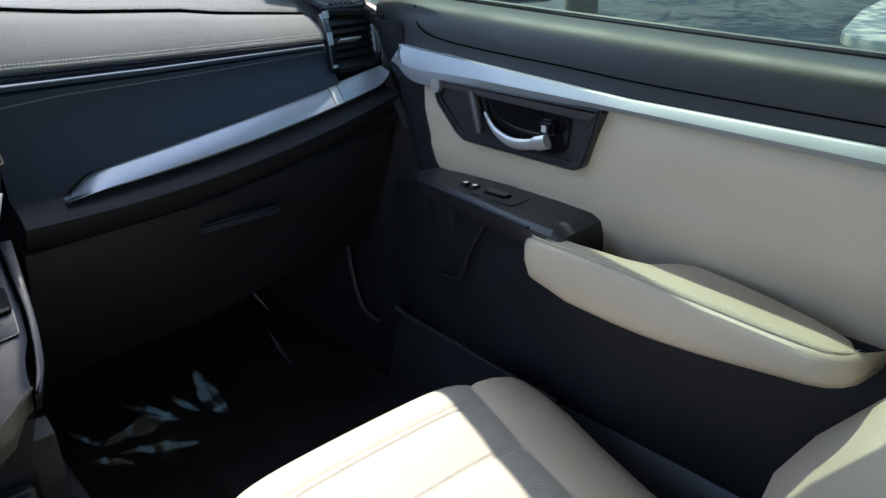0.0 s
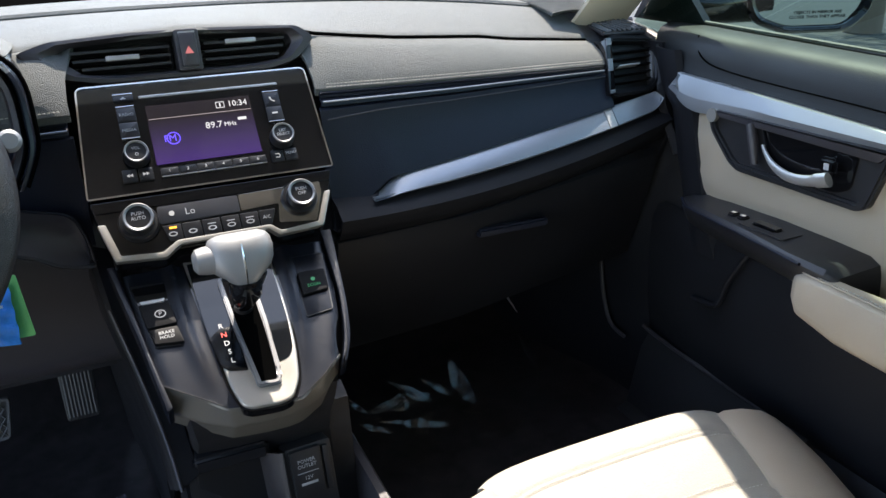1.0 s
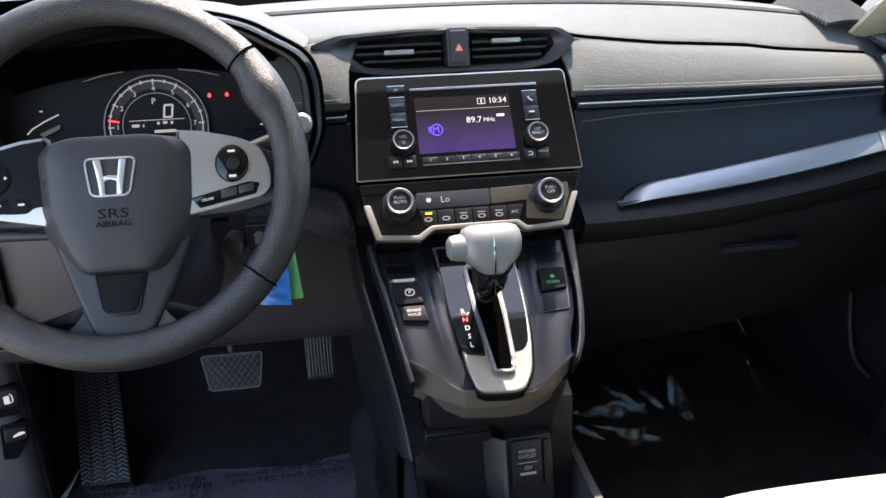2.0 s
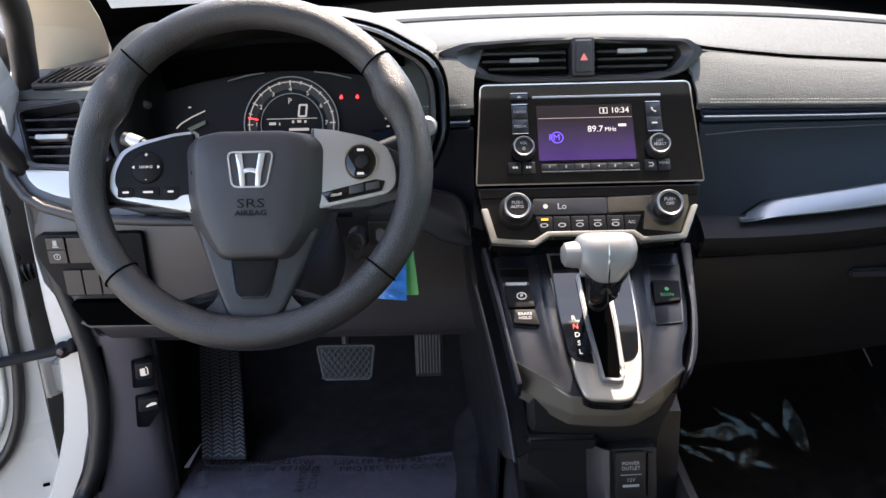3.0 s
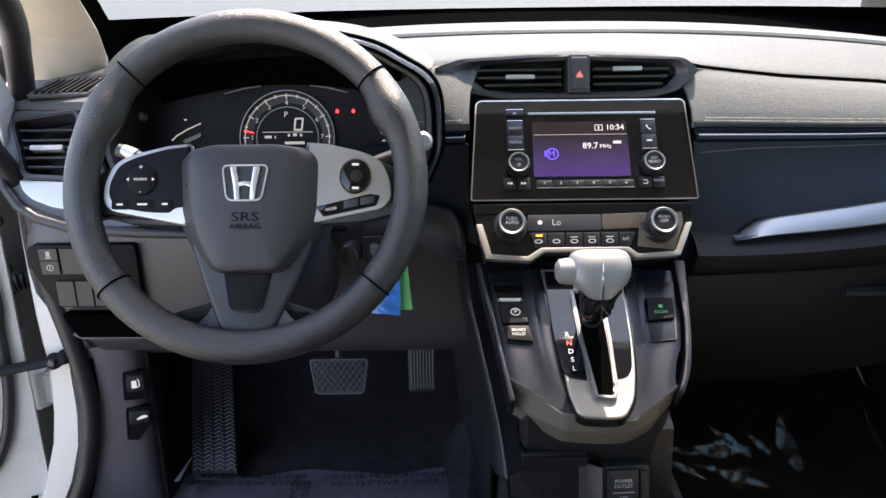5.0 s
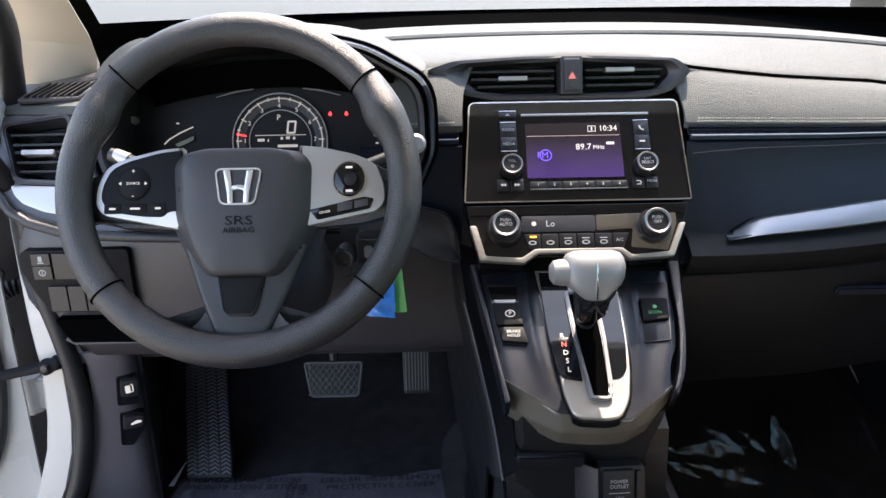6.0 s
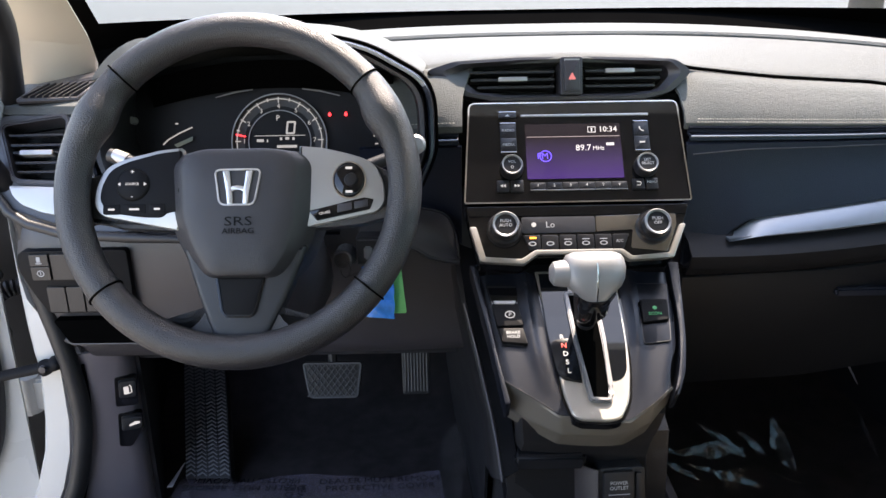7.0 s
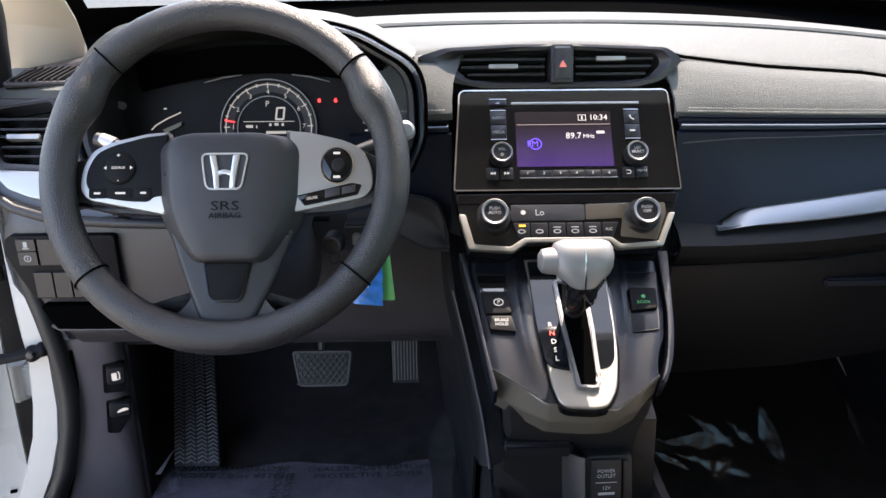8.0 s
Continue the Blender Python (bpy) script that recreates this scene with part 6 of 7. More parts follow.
# ---- steering wheel details ----
for a in (40.5, 136, 219, 321):
    c, s_ = math.cos(radians(a)), math.sin(radians(a))
    R = axes(WH @ Vector((0.168 * c, 0.003 + 0.166 * s_, 0)), (WH.to_3x3() @ Vector((c, s_, 0))), WH.to_3x3() @ Vector((0, 0, 1)))
    part("rim_joint", turned([(0.0165, -0.0010), (0.0188, -0.0007), (0.0188, 0.0007), (0.0165, 0.0010)], R, 28), M["frit"], wheel, "dark joint line")
for s in (-1, 1):
    def side(pts):
        return [(s * u, v) for u, v in (pts if s < 0 else list(reversed(pts)))]
    arm = rounded(side([(0.168, 0.014), (0.150, 0.020), (0.120, 0.036), (0.066, 0.048), (0.060, -0.040), (0.120, -0.036), (0.152, -0.028), (0.166, -0.034)]), 0.006, 3)
    part("spoke_arm", plate(arm, WH @ pose(0, 0, -0.012), 0.016, 0.004), M["wheel"], wheel)
    fo_ = rounded(side([(0.1465, 0.006), (0.137, 0.0265), (0.118, 0.0355), (0.082, 0.0440), (0.060, 0.046), (0.060, -0.040), (0.104, -0.031), (0.139, -0.024), (0.1475, -0.014)]), (0.012, 0.010, 0.01, 0.004, 0.001, 0.001, 0.01, 0.012, 0.01), 5)
    sp = part("spoke", plate(fo_, WH @ pose(0, 0, -0.004), 0.014, 0.003), M["silver"], wheel, "satin silver spoke frame")
    if s < 0:
        padl = rounded(side([(0.1400, 0.006), (0.1315, 0.0235), (0.114, 0.0318), (0.082, 0.0400), (0.060, 0.0425), (0.060, -0.0200), (0.073, -0.0215), (0.0785, -0.0265), (0.100, -0.0258), (0.1335, -0.0200), (0.1415, -0.008)]), (0.01, 0.008, 0.008, 0.004, 0.001, 0.001, 0.003, 0.004, 0.01, 0.006, 0.006), 4)
        ctl = part("control_pad", plate(padl, WH @ pose(0, 0, -0.0025), 0.006, 0.0012), M["control"], sp, "black control pad")
        C0 = WH @ pose(-0.108, 0.008, -0.0022)
        part("thumb_pad", turned([(0.0, 0.002), (0.0145, 0.002), (0.0165, 0.0010), (0.0175, -0.001)], C0, 32), M["control"], ctl)
        words("control_text", "SOURCE", 0.0036, C0 @ pose(0, 0, 0.0021), WHITE_GLOW_INK, ctl)
        for ang, txt in ((90, "+"), (270, "-")):
            words("control_text", txt, 0.0075, C0 @ pose(0.0125 * math.cos(radians(ang)), 0.0125 * math.sin(radians(ang)), 0.0018), WHITE_GLOW_INK, ctl)
        for q in (-1, 1):
            part("arrow_mark", plate([(q * 0.0145, 0.0), (q * 0.0118, 0.0018 * q), (q * 0.0118, -0.0018 * q)], C0 @ pose(0, 0, 0.0024), 0.0004), WHITE_GLOW_INK, ctl)
        for u, w in ((-0.129, 0.0055), (-0.106, 0.0085), (-0.083, 0.0050)):
            part("control_key", plate(rect(u - w - 0.003, -0.0225, u + w + 0.003, -0.0120, 0.002), WH @ pose(0, 0, -0.0020), 0.003, 0.0006), M["control"], ctl)
            part("key_mark", plate(rect(u - w * 0.6, -0.0185, u + w * 0.6, -0.0165, 0.0008), WH @ pose(0, 0, -0.0017), 0.0004), WHITE_GLOW_INK, ctl)
    else:
        C0 = WH @ pose(0.111, 0.009, -0.0036)
        ctl = part("cruise_pad", turned([(0.0, 0.002), (0.0150, 0.002), (0.0165, 0.0012), (0.0175, -0.001)], C0 @ Matrix.Diagonal((0.92, 1.05, 1, 1)), 32), M["gloss"], sp, "glossy black cruise pad")
        part("cruise_ring", ring([(0.0185 * 0.92 * math.cos(a), 0.0185 * 1.05 * math.sin(a)) for a in span(0, 6.15, 36)], [(0.0172 * 0.92 * math.cos(a), 0.0172 * 1.05 * math.sin(a)) for a in span(0, 6.15, 36)], C0 @ pose(0, 0, 0.0012), 0.002), M["chrome"], ctl)
        part("cruise_button", turned([(0.0, 0.005), (0.006, 0.0045), (0.0075, 0.0015)], C0 @ pose(0.002, 0, 0), 20), M["key"], ctl)
        for v in (0.0122, -0.0122):
            part("key_mark", plate(rect(-0.0035, v - 0.0012, 0.0035, v + 0.0012, 0.0006), C0 @ pose(0, 0, 0.0024), 0.0004), WHITE_GLOW_INK, ctl)
        low_ = rounded([(0.070, -0.022), (0.078, -0.0325), (0.132, -0.0215), (0.136, -0.011), (0.126, -0.009)], 0.002, 3)
        kbar = part("cruise_keys", plate(low_, WH @ pose(0, 0, -0.0028), 0.003, 0.0008), M["gloss"], sp, "glossy black key row")
        words("control_text", "CRUISE", 0.0036, WH @ pose(0.086, -0.0245, -0.0026, 0, 0, 10), WHITE_GLOW_INK, kbar)
        for u0, u1 in ((0.099, 0.114), (0.116, 0.130)):
            part("cruise_key", plate([(u0, -0.0245 + (u0 - 0.099) * 0.2), (u1, -0.0215 + (u1 - 0.114) * 0.2), (u1, -0.0135 + (u1 - 0.114) * 0.15), (u0, -0.0160 + (u0 - 0.099) * 0.15)], WH @ pose(0, 0, -0.0018), 0.002, 0.0006), M["grey"], kbar)
lo = rounded([(-0.058, -0.055), (-0.040, -0.108), (-0.0265, -0.143), (-0.020, -0.1510), (0.022, -0.1515), (0.0310, -0.144), (0.050, -0.105), (0.070, -0.055)], 0.008, 4)
ls = part("lower_spoke", plate(lo, WH @ pose(0, 0, -0.004), 0.02, 0.006, 3), M["plastic"], wheel, "dark satin lower spoke")
wi = rounded([(-0.0235, -0.086), (-0.0175, -0.123), (-0.0125, -0.1285), (0.0135, -0.129), (0.0185, -0.1235), (0.0275, -0.086)], 0.004, 3)
part("spoke_groove", ring(wi, shrink(wi, 0.0022), WH @ pose(0, 0, -0.0020), 0.004, 0.0006), M["gloss"], ls, "thin dark groove")
part("spoke_window", plate(shrink(wi, 0.003), WH @ pose(0, 0, -0.0030), 0.004, 0.0008), M["control"], ls, "glossy black window")
for s in (-1, 1):
    web = [(0.034, -0.110), (0.0443, -0.1290), (0.0555, -0.1375), (0.0723, -0.1430), (0.0921, -0.1405), (0.108, -0.1330), (0.098, -0.1500), (0.052, -0.1650), (0.020, -0.1600)]
    web = [(0.002 + s * u, v) for u, v in (web if s < 0 else list(reversed(web)))]
    part("web", plate(rounded(web, 0.008, 4), WH @ pose(0, 0, -0.007), 0.012, 0.004, 3), M["wheel"], wheel, "grained web between rim and lower spoke")
eo = rounded([(-0.0165, -0.0195), (0.0195, -0.0195), (0.0265, 0.0178), (-0.0215, 0.0178)], 0.0075, 6)
em = part("emblem", ring(eo, shrink(eo, 0.0018), WH @ pose(0, 0.001, 0.0156), 0.004, 0.0007), M["emb"], hub_ob, "chrome emblem frame")
part("emblem_well", plate(shrink(eo, 0.0016), WH @ pose(0, 0.001, 0.0136), 0.002), M["hub"], em)
for s in (-1, 1):
    leg = [(0.0050, -0.0178), (0.0100, -0.0178), (0.0112, -0.0060), (0.0150, 0.0155), (0.0085, 0.0155), (0.0062, -0.0012), (0.0056, -0.0060)]
    leg = [(0.0025 + s * u, v) for u, v in (leg if s > 0 else list(reversed(leg)))]
    part("emblem_leg", plate(rounded(leg, 0.0008, 2), WH @ pose(0, 0.001, 0.0160), 0.003, 0.0008), M["emb"], em, "chrome curved leg")
arcp = [(u, -0.0035 - 60 * u * u) for u in span(-0.0075, 0.0075, 9)]
part("emblem_arch", plate([(0.0025 + u, v) for u, v in arcp] + [(0.0025 + u, v + 0.0042 + 30 * u * u) for u, v in reversed(arcp)], WH @ pose(0, 0.001, 0.0157), 0.003, 0.0005), M["emb"], em)
EMB = mat("embossed_grey", (0.004, 0.004, 0.005), 0.7, spec=0.2)
words("airbag_text", "SRS", 0.0130, WH @ pose(0.003, -0.0345, 0.0139) @ Matrix.Diagonal((1.45, 1, 1, 1)), EMB, hub_ob)
words("airbag_text", "AIRBAG", 0.0080, WH @ pose(0.003, -0.0440, 0.0138) @ Matrix.Diagonal((1.15, 1, 1, 1)), EMB, hub_ob)
for s in (-1, 1):
    part("horn_mark", plate(rect(s * 0.058 - 0.0022, -0.002, s * 0.058 + 0.0022, 0.0022, 0.0006), WH @ pose(0, 0, 0.0040), 0.0004), EMB, hub_ob)

# column shroud, stalks, ignition, key tag
col = thing("steering_column", (-0.373, 0.58, 0.93), "charcoal steering column shroud with two stalks", "steering column")
rows = []
for w, hw, v0, v1 in ((-0.035, 0.050, -0.075, 0.03), (-0.06, 0.062, -0.10, 0.04), (-0.12, 0.066, -0.12, 0.03), (-0.22, 0.066, -0.14, 0.0)):
    rows.append([WH @ Vector((hw * math.cos(a), (v0 + v1) / 2 + (v1 - v0) / 2 * math.sin(a), w)) for a in span(0, 2 * math.pi * 19 / 20, 20)])
part("shroud", loft(rows, close=True, caps=True), M["grey"], col)
for s in (-1, 1):
    st = part("stalk", tube([(-0.373 + s * 0.05, 0.52, 1.005), (-0.373 + s * 0.12, 0.535, 1.020), (-0.373 + s * 0.172, 0.548, 1.036)], [0.007, 0.0075, 0.008], 12), M["plastic"], col, "black stalk")
    part("stalk_ring", tube([(-0.373 + s * 0.150, 0.542, 1.030), (-0.373 + s * 0.166, 0.547, 1.035)], 0.0082, 14), M["silver"], st, "silver ring")
    if s > 0:
        part("stalk_end", turned([(0.0, 0.005), (0.008, 0.0045), (0.0115, 0.001), (0.011, -0.006)], axes((-0.196, 0.548, 1.042), (1, 0.2, 0.2), (0, 0.3, 0.95)), 20), M["knob"], st, "pale grey round end")
ign = part("ignition_switch", tube([(-0.284, 0.565, 0.905), (-0.287, 0.545, 0.905)], [0.014, 0.012], 16), M["plastic"], col, "black ignition switch")
part("ignition_ring", turned([(0.0095, 0.0), (0.0115, 0.001), (0.0095, 0.002)], axes((-0.287, 0.544, 0.905), (1, 0, 0), (0, 0.15, 1)), 20), M["grey"], ign)
sb = part("switch_block", box(-0.272, -0.238, 0.555, 0.585, 0.893, 0.928, 0.003), M["plastic"], col)
part("mirror_switch", box(-0.262, -0.252, 0.550, 0.557, 0.902, 0.918, 0.002), M["knob"], sb, "small pale switch")
part("block_rim", tube([(-0.270, 0.553, 0.896), (-0.270, 0.553, 0.926), (-0.240, 0.553, 0.926), (-0.240, 0.553, 0.896), (-0.270, 0.553, 0.896)], 0.0010, 6), M["grey"], sb)
tag = thing("key_tag", (-0.245, 0.54, 0.86), "blue foil packet and green card hanging from the ignition", "key tag")
BLUE, GREEN = mat("blue_foil", (0.02, 0.22, 0.75), 0.25, mottle=0.35, mottle_scale=60), mat("green_card", (0.12, 0.52, 0.16), 0.5)
T0 = axes((-0.243, 0.528, 0.868), (1, -0.25, 0), (0.22, 0, 1))
part("packet", loft([[T0 @ Vector((u, v, 0.0035 * math.sin(3.14 * (u + 0.02) / 0.04) + 0.0016 * math.sin(v * 320 + u * 150))) for u in span(-0.020, 0.018, 9)] for v in span(-0.030, 0.032, 16)], 0.002), BLUE, tag, "crinkled blue foil packet")
part("card", plate(rect(-0.004, -0.028, 0.026, 0.040, 0.002), T0 @ pose(0.002, 0, -0.006, 0, 0, 6), 0.0012), GREEN, tag, "green printed card")
for i, v in enumerate((0.012, 0.002, -0.008)):
    part("print_bar", plate(rect(-0.013, v, 0.010 - 0.004 * i, v + 0.003), T0 @ pose(0, 0, 0.0052), 0.0004), mat("pale_ink", (0.35, 0.6, 0.85), 0.4), tag)
part("key_ring", tube([(-0.284 + 0.006 * math.cos(a), 0.542, 0.893 + 0.010 * math.sin(a)) for a in span(0, 5.9, 16)], 0.0008, 6, closed=True), M["plastic"], tag)
part("cord", tube([(-0.283, 0.541, 0.884), (-0.262, 0.534, 0.895), (-0.240, 0.530, 0.898)], 0.0008, 6), M["rubber"], tag)

# ---- instruments ----
DIM = glow("dial_white", (0.50, 0.51, 0.52), 0.10)
RED = glow("warning_red", (1.0, 0.04, 0.05), 0.5)
GR, GRo = 0.0600, 0.0640


def arc(r, a0, a1, n=48):
    return [(r * math.cos(radians(a)), r * math.sin(radians(a))) for a in span(a0, a1, n)]


def band(r0, r1, a0, a1, m, depth=0.001):
    return plate(arc(r1, a0, a1) + list(reversed(arc(r0, a0, a1))), m, depth)


C1 = CLU @ pose(0.0, 0.0, -0.004)
dial = part("rev_counter", band(0.0606, 0.0622, -25, 205, C1, 0.004), M["knob"], binn, "pale ring of the rev counter")
part("scale_arc", band(0.0545, 0.0556, -20, 200, C1 @ pose(0, 0, -0.001), 0.0006), DIM, dial)
part("dial_bowl", turned([(0.0605, 0.0), (0.058, -0.004), (0.040, -0.0055), (0.0, -0.0055)], C1, 48), M["plastic"], dial)
part("inner_arc", band(0.0398, 0.0410, -15, 195, C1 @ pose(0, 0, -0.003), 0.0008), M["knob"], dial)
for i in range(15):
    a = 194 - i * 14.8
    big_ = i % 2 == 1
    c, s_ = math.cos(radians(a)), math.sin(radians(a))
    r0 = 0.0500 if big_ else 0.0530
    p = [(r0 * c - 0.0007 * s_, r0 * s_ + 0.0007 * c), (r0 * c + 0.0007 * s_, r0 * s_ - 0.0007 * c), (0.0575 * c + 0.0007 * s_, 0.0575 * s_ - 0.0007 * c), (0.0575 * c - 0.0007 * s_, 0.0575 * s_ + 0.0007 * c)]
    part("tick", plate(p, C1 @ pose(0, 0, -0.0012), 0.0006), DIM, dial)
    if big_ and 0 < (i + 1) // 2 < 8:
        words("dial_number", str((i + 1) // 2), 0.0085, C1 @ pose(0.0455 * c, 0.0455 * s_, -0.0020), DIM, dial)
part("needle", plate([(-0.056, 0.0085), (-0.043, 0.0060), (-0.043, 0.0076), (-0.056, 0.0105)], C1 @ pose(0, 0, 0.0005), 0.0008), RED, dial, "red needle")
I0 = C1 @ pose(0, 0, -0.0048)
words("gear_sign", "P", 0.0105, I0, DIM, dial, (-0.002, 0.0305))
digit = rounded([(0.0075, 0.0095), (0.0195, 0.0095), (0.0215, 0.0265), (0.0095, 0.0265)], 0.002, 3)
part("speed", ring(digit, shrink(digit, 0.0024), I0 @ pose(0, 0, 0.0004), 0.0004), DIM, dial, "digital speed readout at nought")
part("dial_rule", plate(rect(-0.033, 0.0075, 0.033, 0.0083), I0 @ pose(0, 0, 0.0004), 0.0004), DIM, dial)
for u0, u1, v in ((-0.030, -0.021, 0.002), (-0.017, -0.0155, 0.0015), (0.0, 0.003, 0.004), (0.007, 0.012, 0.0045), (0.016, 0.019, 0.004), (-0.004, 0.022, -0.006)):
    part("readout_bar", plate(rect(u0, v - 0.002, u1, v + 0.0015), I0 @ pose(0, 0, 0.0004), 0.0004), DIM, dial)
for u in (0.066, 0.087):
    part("warning_light", plate(rounded([(u - 0.0018, 0.0312), (u + 0.0018, 0.0312), (u + 0.0022, 0.034), (u, 0.0370), (u - 0.0022, 0.034)], 0.001, 2), CLU @ pose(0, 0, -0.003), 0.0005), RED, binn, "red warning light")
part("side_gauge", tube([CLU @ Vector((u, v, -0.004)) for u, v in ((-0.150, -0.002), (-0.144, 0.004), (-0.130, 0.012), (-0.112, 0.020))], 0.0010, 6), DIM, binn, "pale curved side gauge")
part("side_gauge", plate([(-0.136, -0.002), (-0.112, 0.008), (-0.112, 0.003), (-0.132, -0.006)], CLU @ pose(0, 0, -0.004), 0.0006), mat("gauge_olive", (0.20, 0.21, 0.13), 0.4), binn)
for u, v in ((0.117, 0.014), (0.122, 0.004), (0.124, -0.006), (-0.134, 0.024)):
    part("gauge_mark", plate(rect(u, v, u + 0.004, v + 0.0018), CLU @ pose(0, 0, -0.004), 0.0005), DIM, binn)
for s in (-1, 1):
    part("dial_brow", tube([CLU @ Vector((s * u, v, 0.0)) for u, v in ((0.032, 0.0665), (0.055, 0.0635), (0.080, 0.057))], [0.0007, 0.0012, 0.0007], 6), M["knob"], binn)
part("dial_brow_panel", loft([[CLU @ Vector((u, 0.070 - 0.9 * u * u + dv, w)) for u in span(-0.16, 0.15, 20)] for dv, w in ((0.0, -0.003), (0.010, 0.008), (0.030, 0.02))], 0.002), M["frit"], binn)
part("trip_knob", turned([(0.0, 0.012), (0.0045, 0.011), (0.0050, 0.0)], CLU @ pose(-0.186, 0.029, -0.004), 16), M["knob"], binn, "small grey trip knob")
part("hood_trim", loft([hood_row(0.5665, k, [p for p in arch[22:42]]) for k in (0.998, 0.985)] + [hood_row(0.569, 0.982, [p for p in arch[22:42]])], 0.0015), M["silver"], binn, "thin silver edge of the hood")

# ---- stitching on the dash ----
bm = bmesh.new()
for x0, x1 in ((0.152, 0.59), (-0.235, -0.148)):
    n = int((x1 - x0) / 0.0045)
    for i in range(n):
        for off in (0.0045, 0.0085):
            x = x0 + (x1 - x0) * i / n
            p = line_d(x) + Vector((0, -0.006 - off * 0.35, off + 0.001))
            q = p + Vector((0.0030, 0.0, 0.0))
            bm2 = tube([p, (p + q) / 2 + Vector((0, -0.0006, 0.0004)), q], 0.0006, 4)
            me_ = bpy.data.meshes.new("tmp")
            bm2.to_mesh(me_)
            bm2.free()
            bm.from_mesh(me_)
            bpy.data.meshes.remove(me_)
tagged(part("stitching", bm, M["stitch"], dash, "rows of grey stitches"), kind="stuff")

# ---- passenger door ----
pdoor = thing("door_1", (0.75, 0.1, 0.4), "closed passenger door with ivory panel, silver inlay and padded armrest", "door", kind="structure")
ys = span(-0.62, 0.70, 34)


def zt(y):
    """Height of the inlay's top line along the door."""
    return lerp(y, (-0.6, -0.06, 0.21, 0.6, 0.7), (0.985, 0.992, 0.997, 1.021, 1.028))


def zb(y):
    return lerp(y, (-0.6, -0.06, 0.23, 0.45, 0.58, 0.7), (0.960, 0.973, 0.981, 0.977, 0.965, 0.96))


def zsill(y):
    return lerp(y, (-0.6, -0.022, 0.127, 0.354, 0.56, 0.75), (1.040, 1.055, 1.060, 1.069, 1.078, 1.085))


rows = []
for x, k in ((0.752, -0.30), (0.744, 0.93), (0.738, 1.0), (0.728, 0.985), (0.708, 0.94), (0.694, 0.83), (0.6875, 0.66), (0.6850, 0.36), (0.6835, 0.14), (0.681, 0.0)):
    rows.append([Vector((x + max(0, y - 0.60) * 0.25, y, zt(y) + (zsill(y) - zt(y)) * k)) for y in ys])
part("upper_pad", loft(rows, 0.005), M["doorpad"], pdoor, "black soft upper pad")
sm = [(0.684, -0.6, 0.998), (0.684, 0.091, 1.011), (0.684, 0.309, 1.0205), (0.684, 0.50, 1.031), (0.686, 0.565, 1.045), (0.700, 0.59, 1.072)]
part("pad_seam", tube(spline([(x - 0.0022, y, z) for x, y, z in sm], 8), 0.0011, 6), M["frit"], pdoor)
ysi = span(-0.62, 0.52, 30) + span(0.535, 0.60, 10)
rows = []
for s, x in ((0.0, 0.679), (0.03, 0.673), (0.08, 0.672), (0.52, 0.6635), (0.56, 0.6630), (0.95, 0.668), (1.0, 0.678)):
    rows.append([Vector((x, y - (0.020 * s if i == len(ysi) - 1 else 0), zt(y) + (zb(y) - zt(y)) * s * math.sqrt(1 - 0.75 * max(0.0, (y - 0.535) / 0.065) ** 2))) for i, y in enumerate(ysi)])
part("silver_inlay", loft(rows, 0.004), M["door_inlay"], pdoor, "satin silver inlay")
rows = []
for x, z, yf in ((0.690, 0.988, 0.565), (0.681, 0.978, 0.562), (0.677, 0.95, 0.555), (0.676, 0.92, 0.546), (0.6765, 0.896, 0.540), (0.6745, 0.885, 0.537), (0.676, 0.86, 0.529), (0.686, 0.83, 0.522), (0.692, 0.78, 0.51)):
    rows.append([Vector((x + (0.006 if i == 33 else 0), y, (zb(y) - 0.982) + z if z > 0.93 else z - 0.02 * max(0, 0.2 - y) * (1 if z < 0.9 else 0))) for i, y in enumerate(span(-0.62, yf + 0.014, 34))])
part("ivory_panel", loft(rows, 0.005), M["ivory"], pdoor, "ivory vinyl panel")
rows = []
for y0, z in ((0.49, 0.76), (0.516, 0.82), (0.542, 0.90), (0.560, 0.965), (0.583, 0.987), (0.600, 1.022), (0.61, 1.05)):
    rows.append([Vector((x, y0 + dy, z)) for dy, x in ((0.0, 0.685), (0.006, 0.677), (0.03, 0.676), (0.055, 0.682), (0.075, 0.70), (0.08, 0.74))])
part("front_edge", loft(rows, 0.004), M["glove"], pdoor, "charcoal front edge panel")
rows = []
for x, z in ((0.694, 0.80), (0.680, 0.775), (0.676, 0.72), (0.680, 0.64), (0.690, 0.57), (0.71, 0.545), (0.76, 0.54)):
    rows.append([Vector((x + 0.02 * max(0, y - 0.45) / 0.2, y, z)) for y in span(-0.62, 0.66, 22)])
part("lower_panel", loft(rows, 0.005), M["glove"], pdoor, "black lower panel")
part("pocket_rib", tube(spline([(0.668, 0.42, 0.80), (0.664, 0.45, 0.745), (0.666, 0.47, 0.70), (0.676, 0.53, 0.685)], 5), 0.0045, 8), M["glove"], pdoor)
part("outer_skin", box(0.775, 0.83, -0.62, 0.60, 0.35, 1.03, 0.01), M["white"], pdoor, "white painted outer skin")
part("window_seal", tube([(0.7455, y, zsill(y) + 0.0015) for y in span(-0.62, 0.74, 20)], 0.0042, 8), M["rubber"], pdoor)
# armrest: padded roll with a welt, and the pull behind it
def arm_out(y):
    """Outer edge of the armrest's top, with the pull scooped out behind its front end."""
    return lerp(y, (-0.090, -0.070, -0.039, 0.024, 0.095, 0.115, 0.137, 0.196, 0.30), (0.625, 0.648, 0.657, 0.668, 0.677, 0.668, 0.637, 0.624, 0.626))


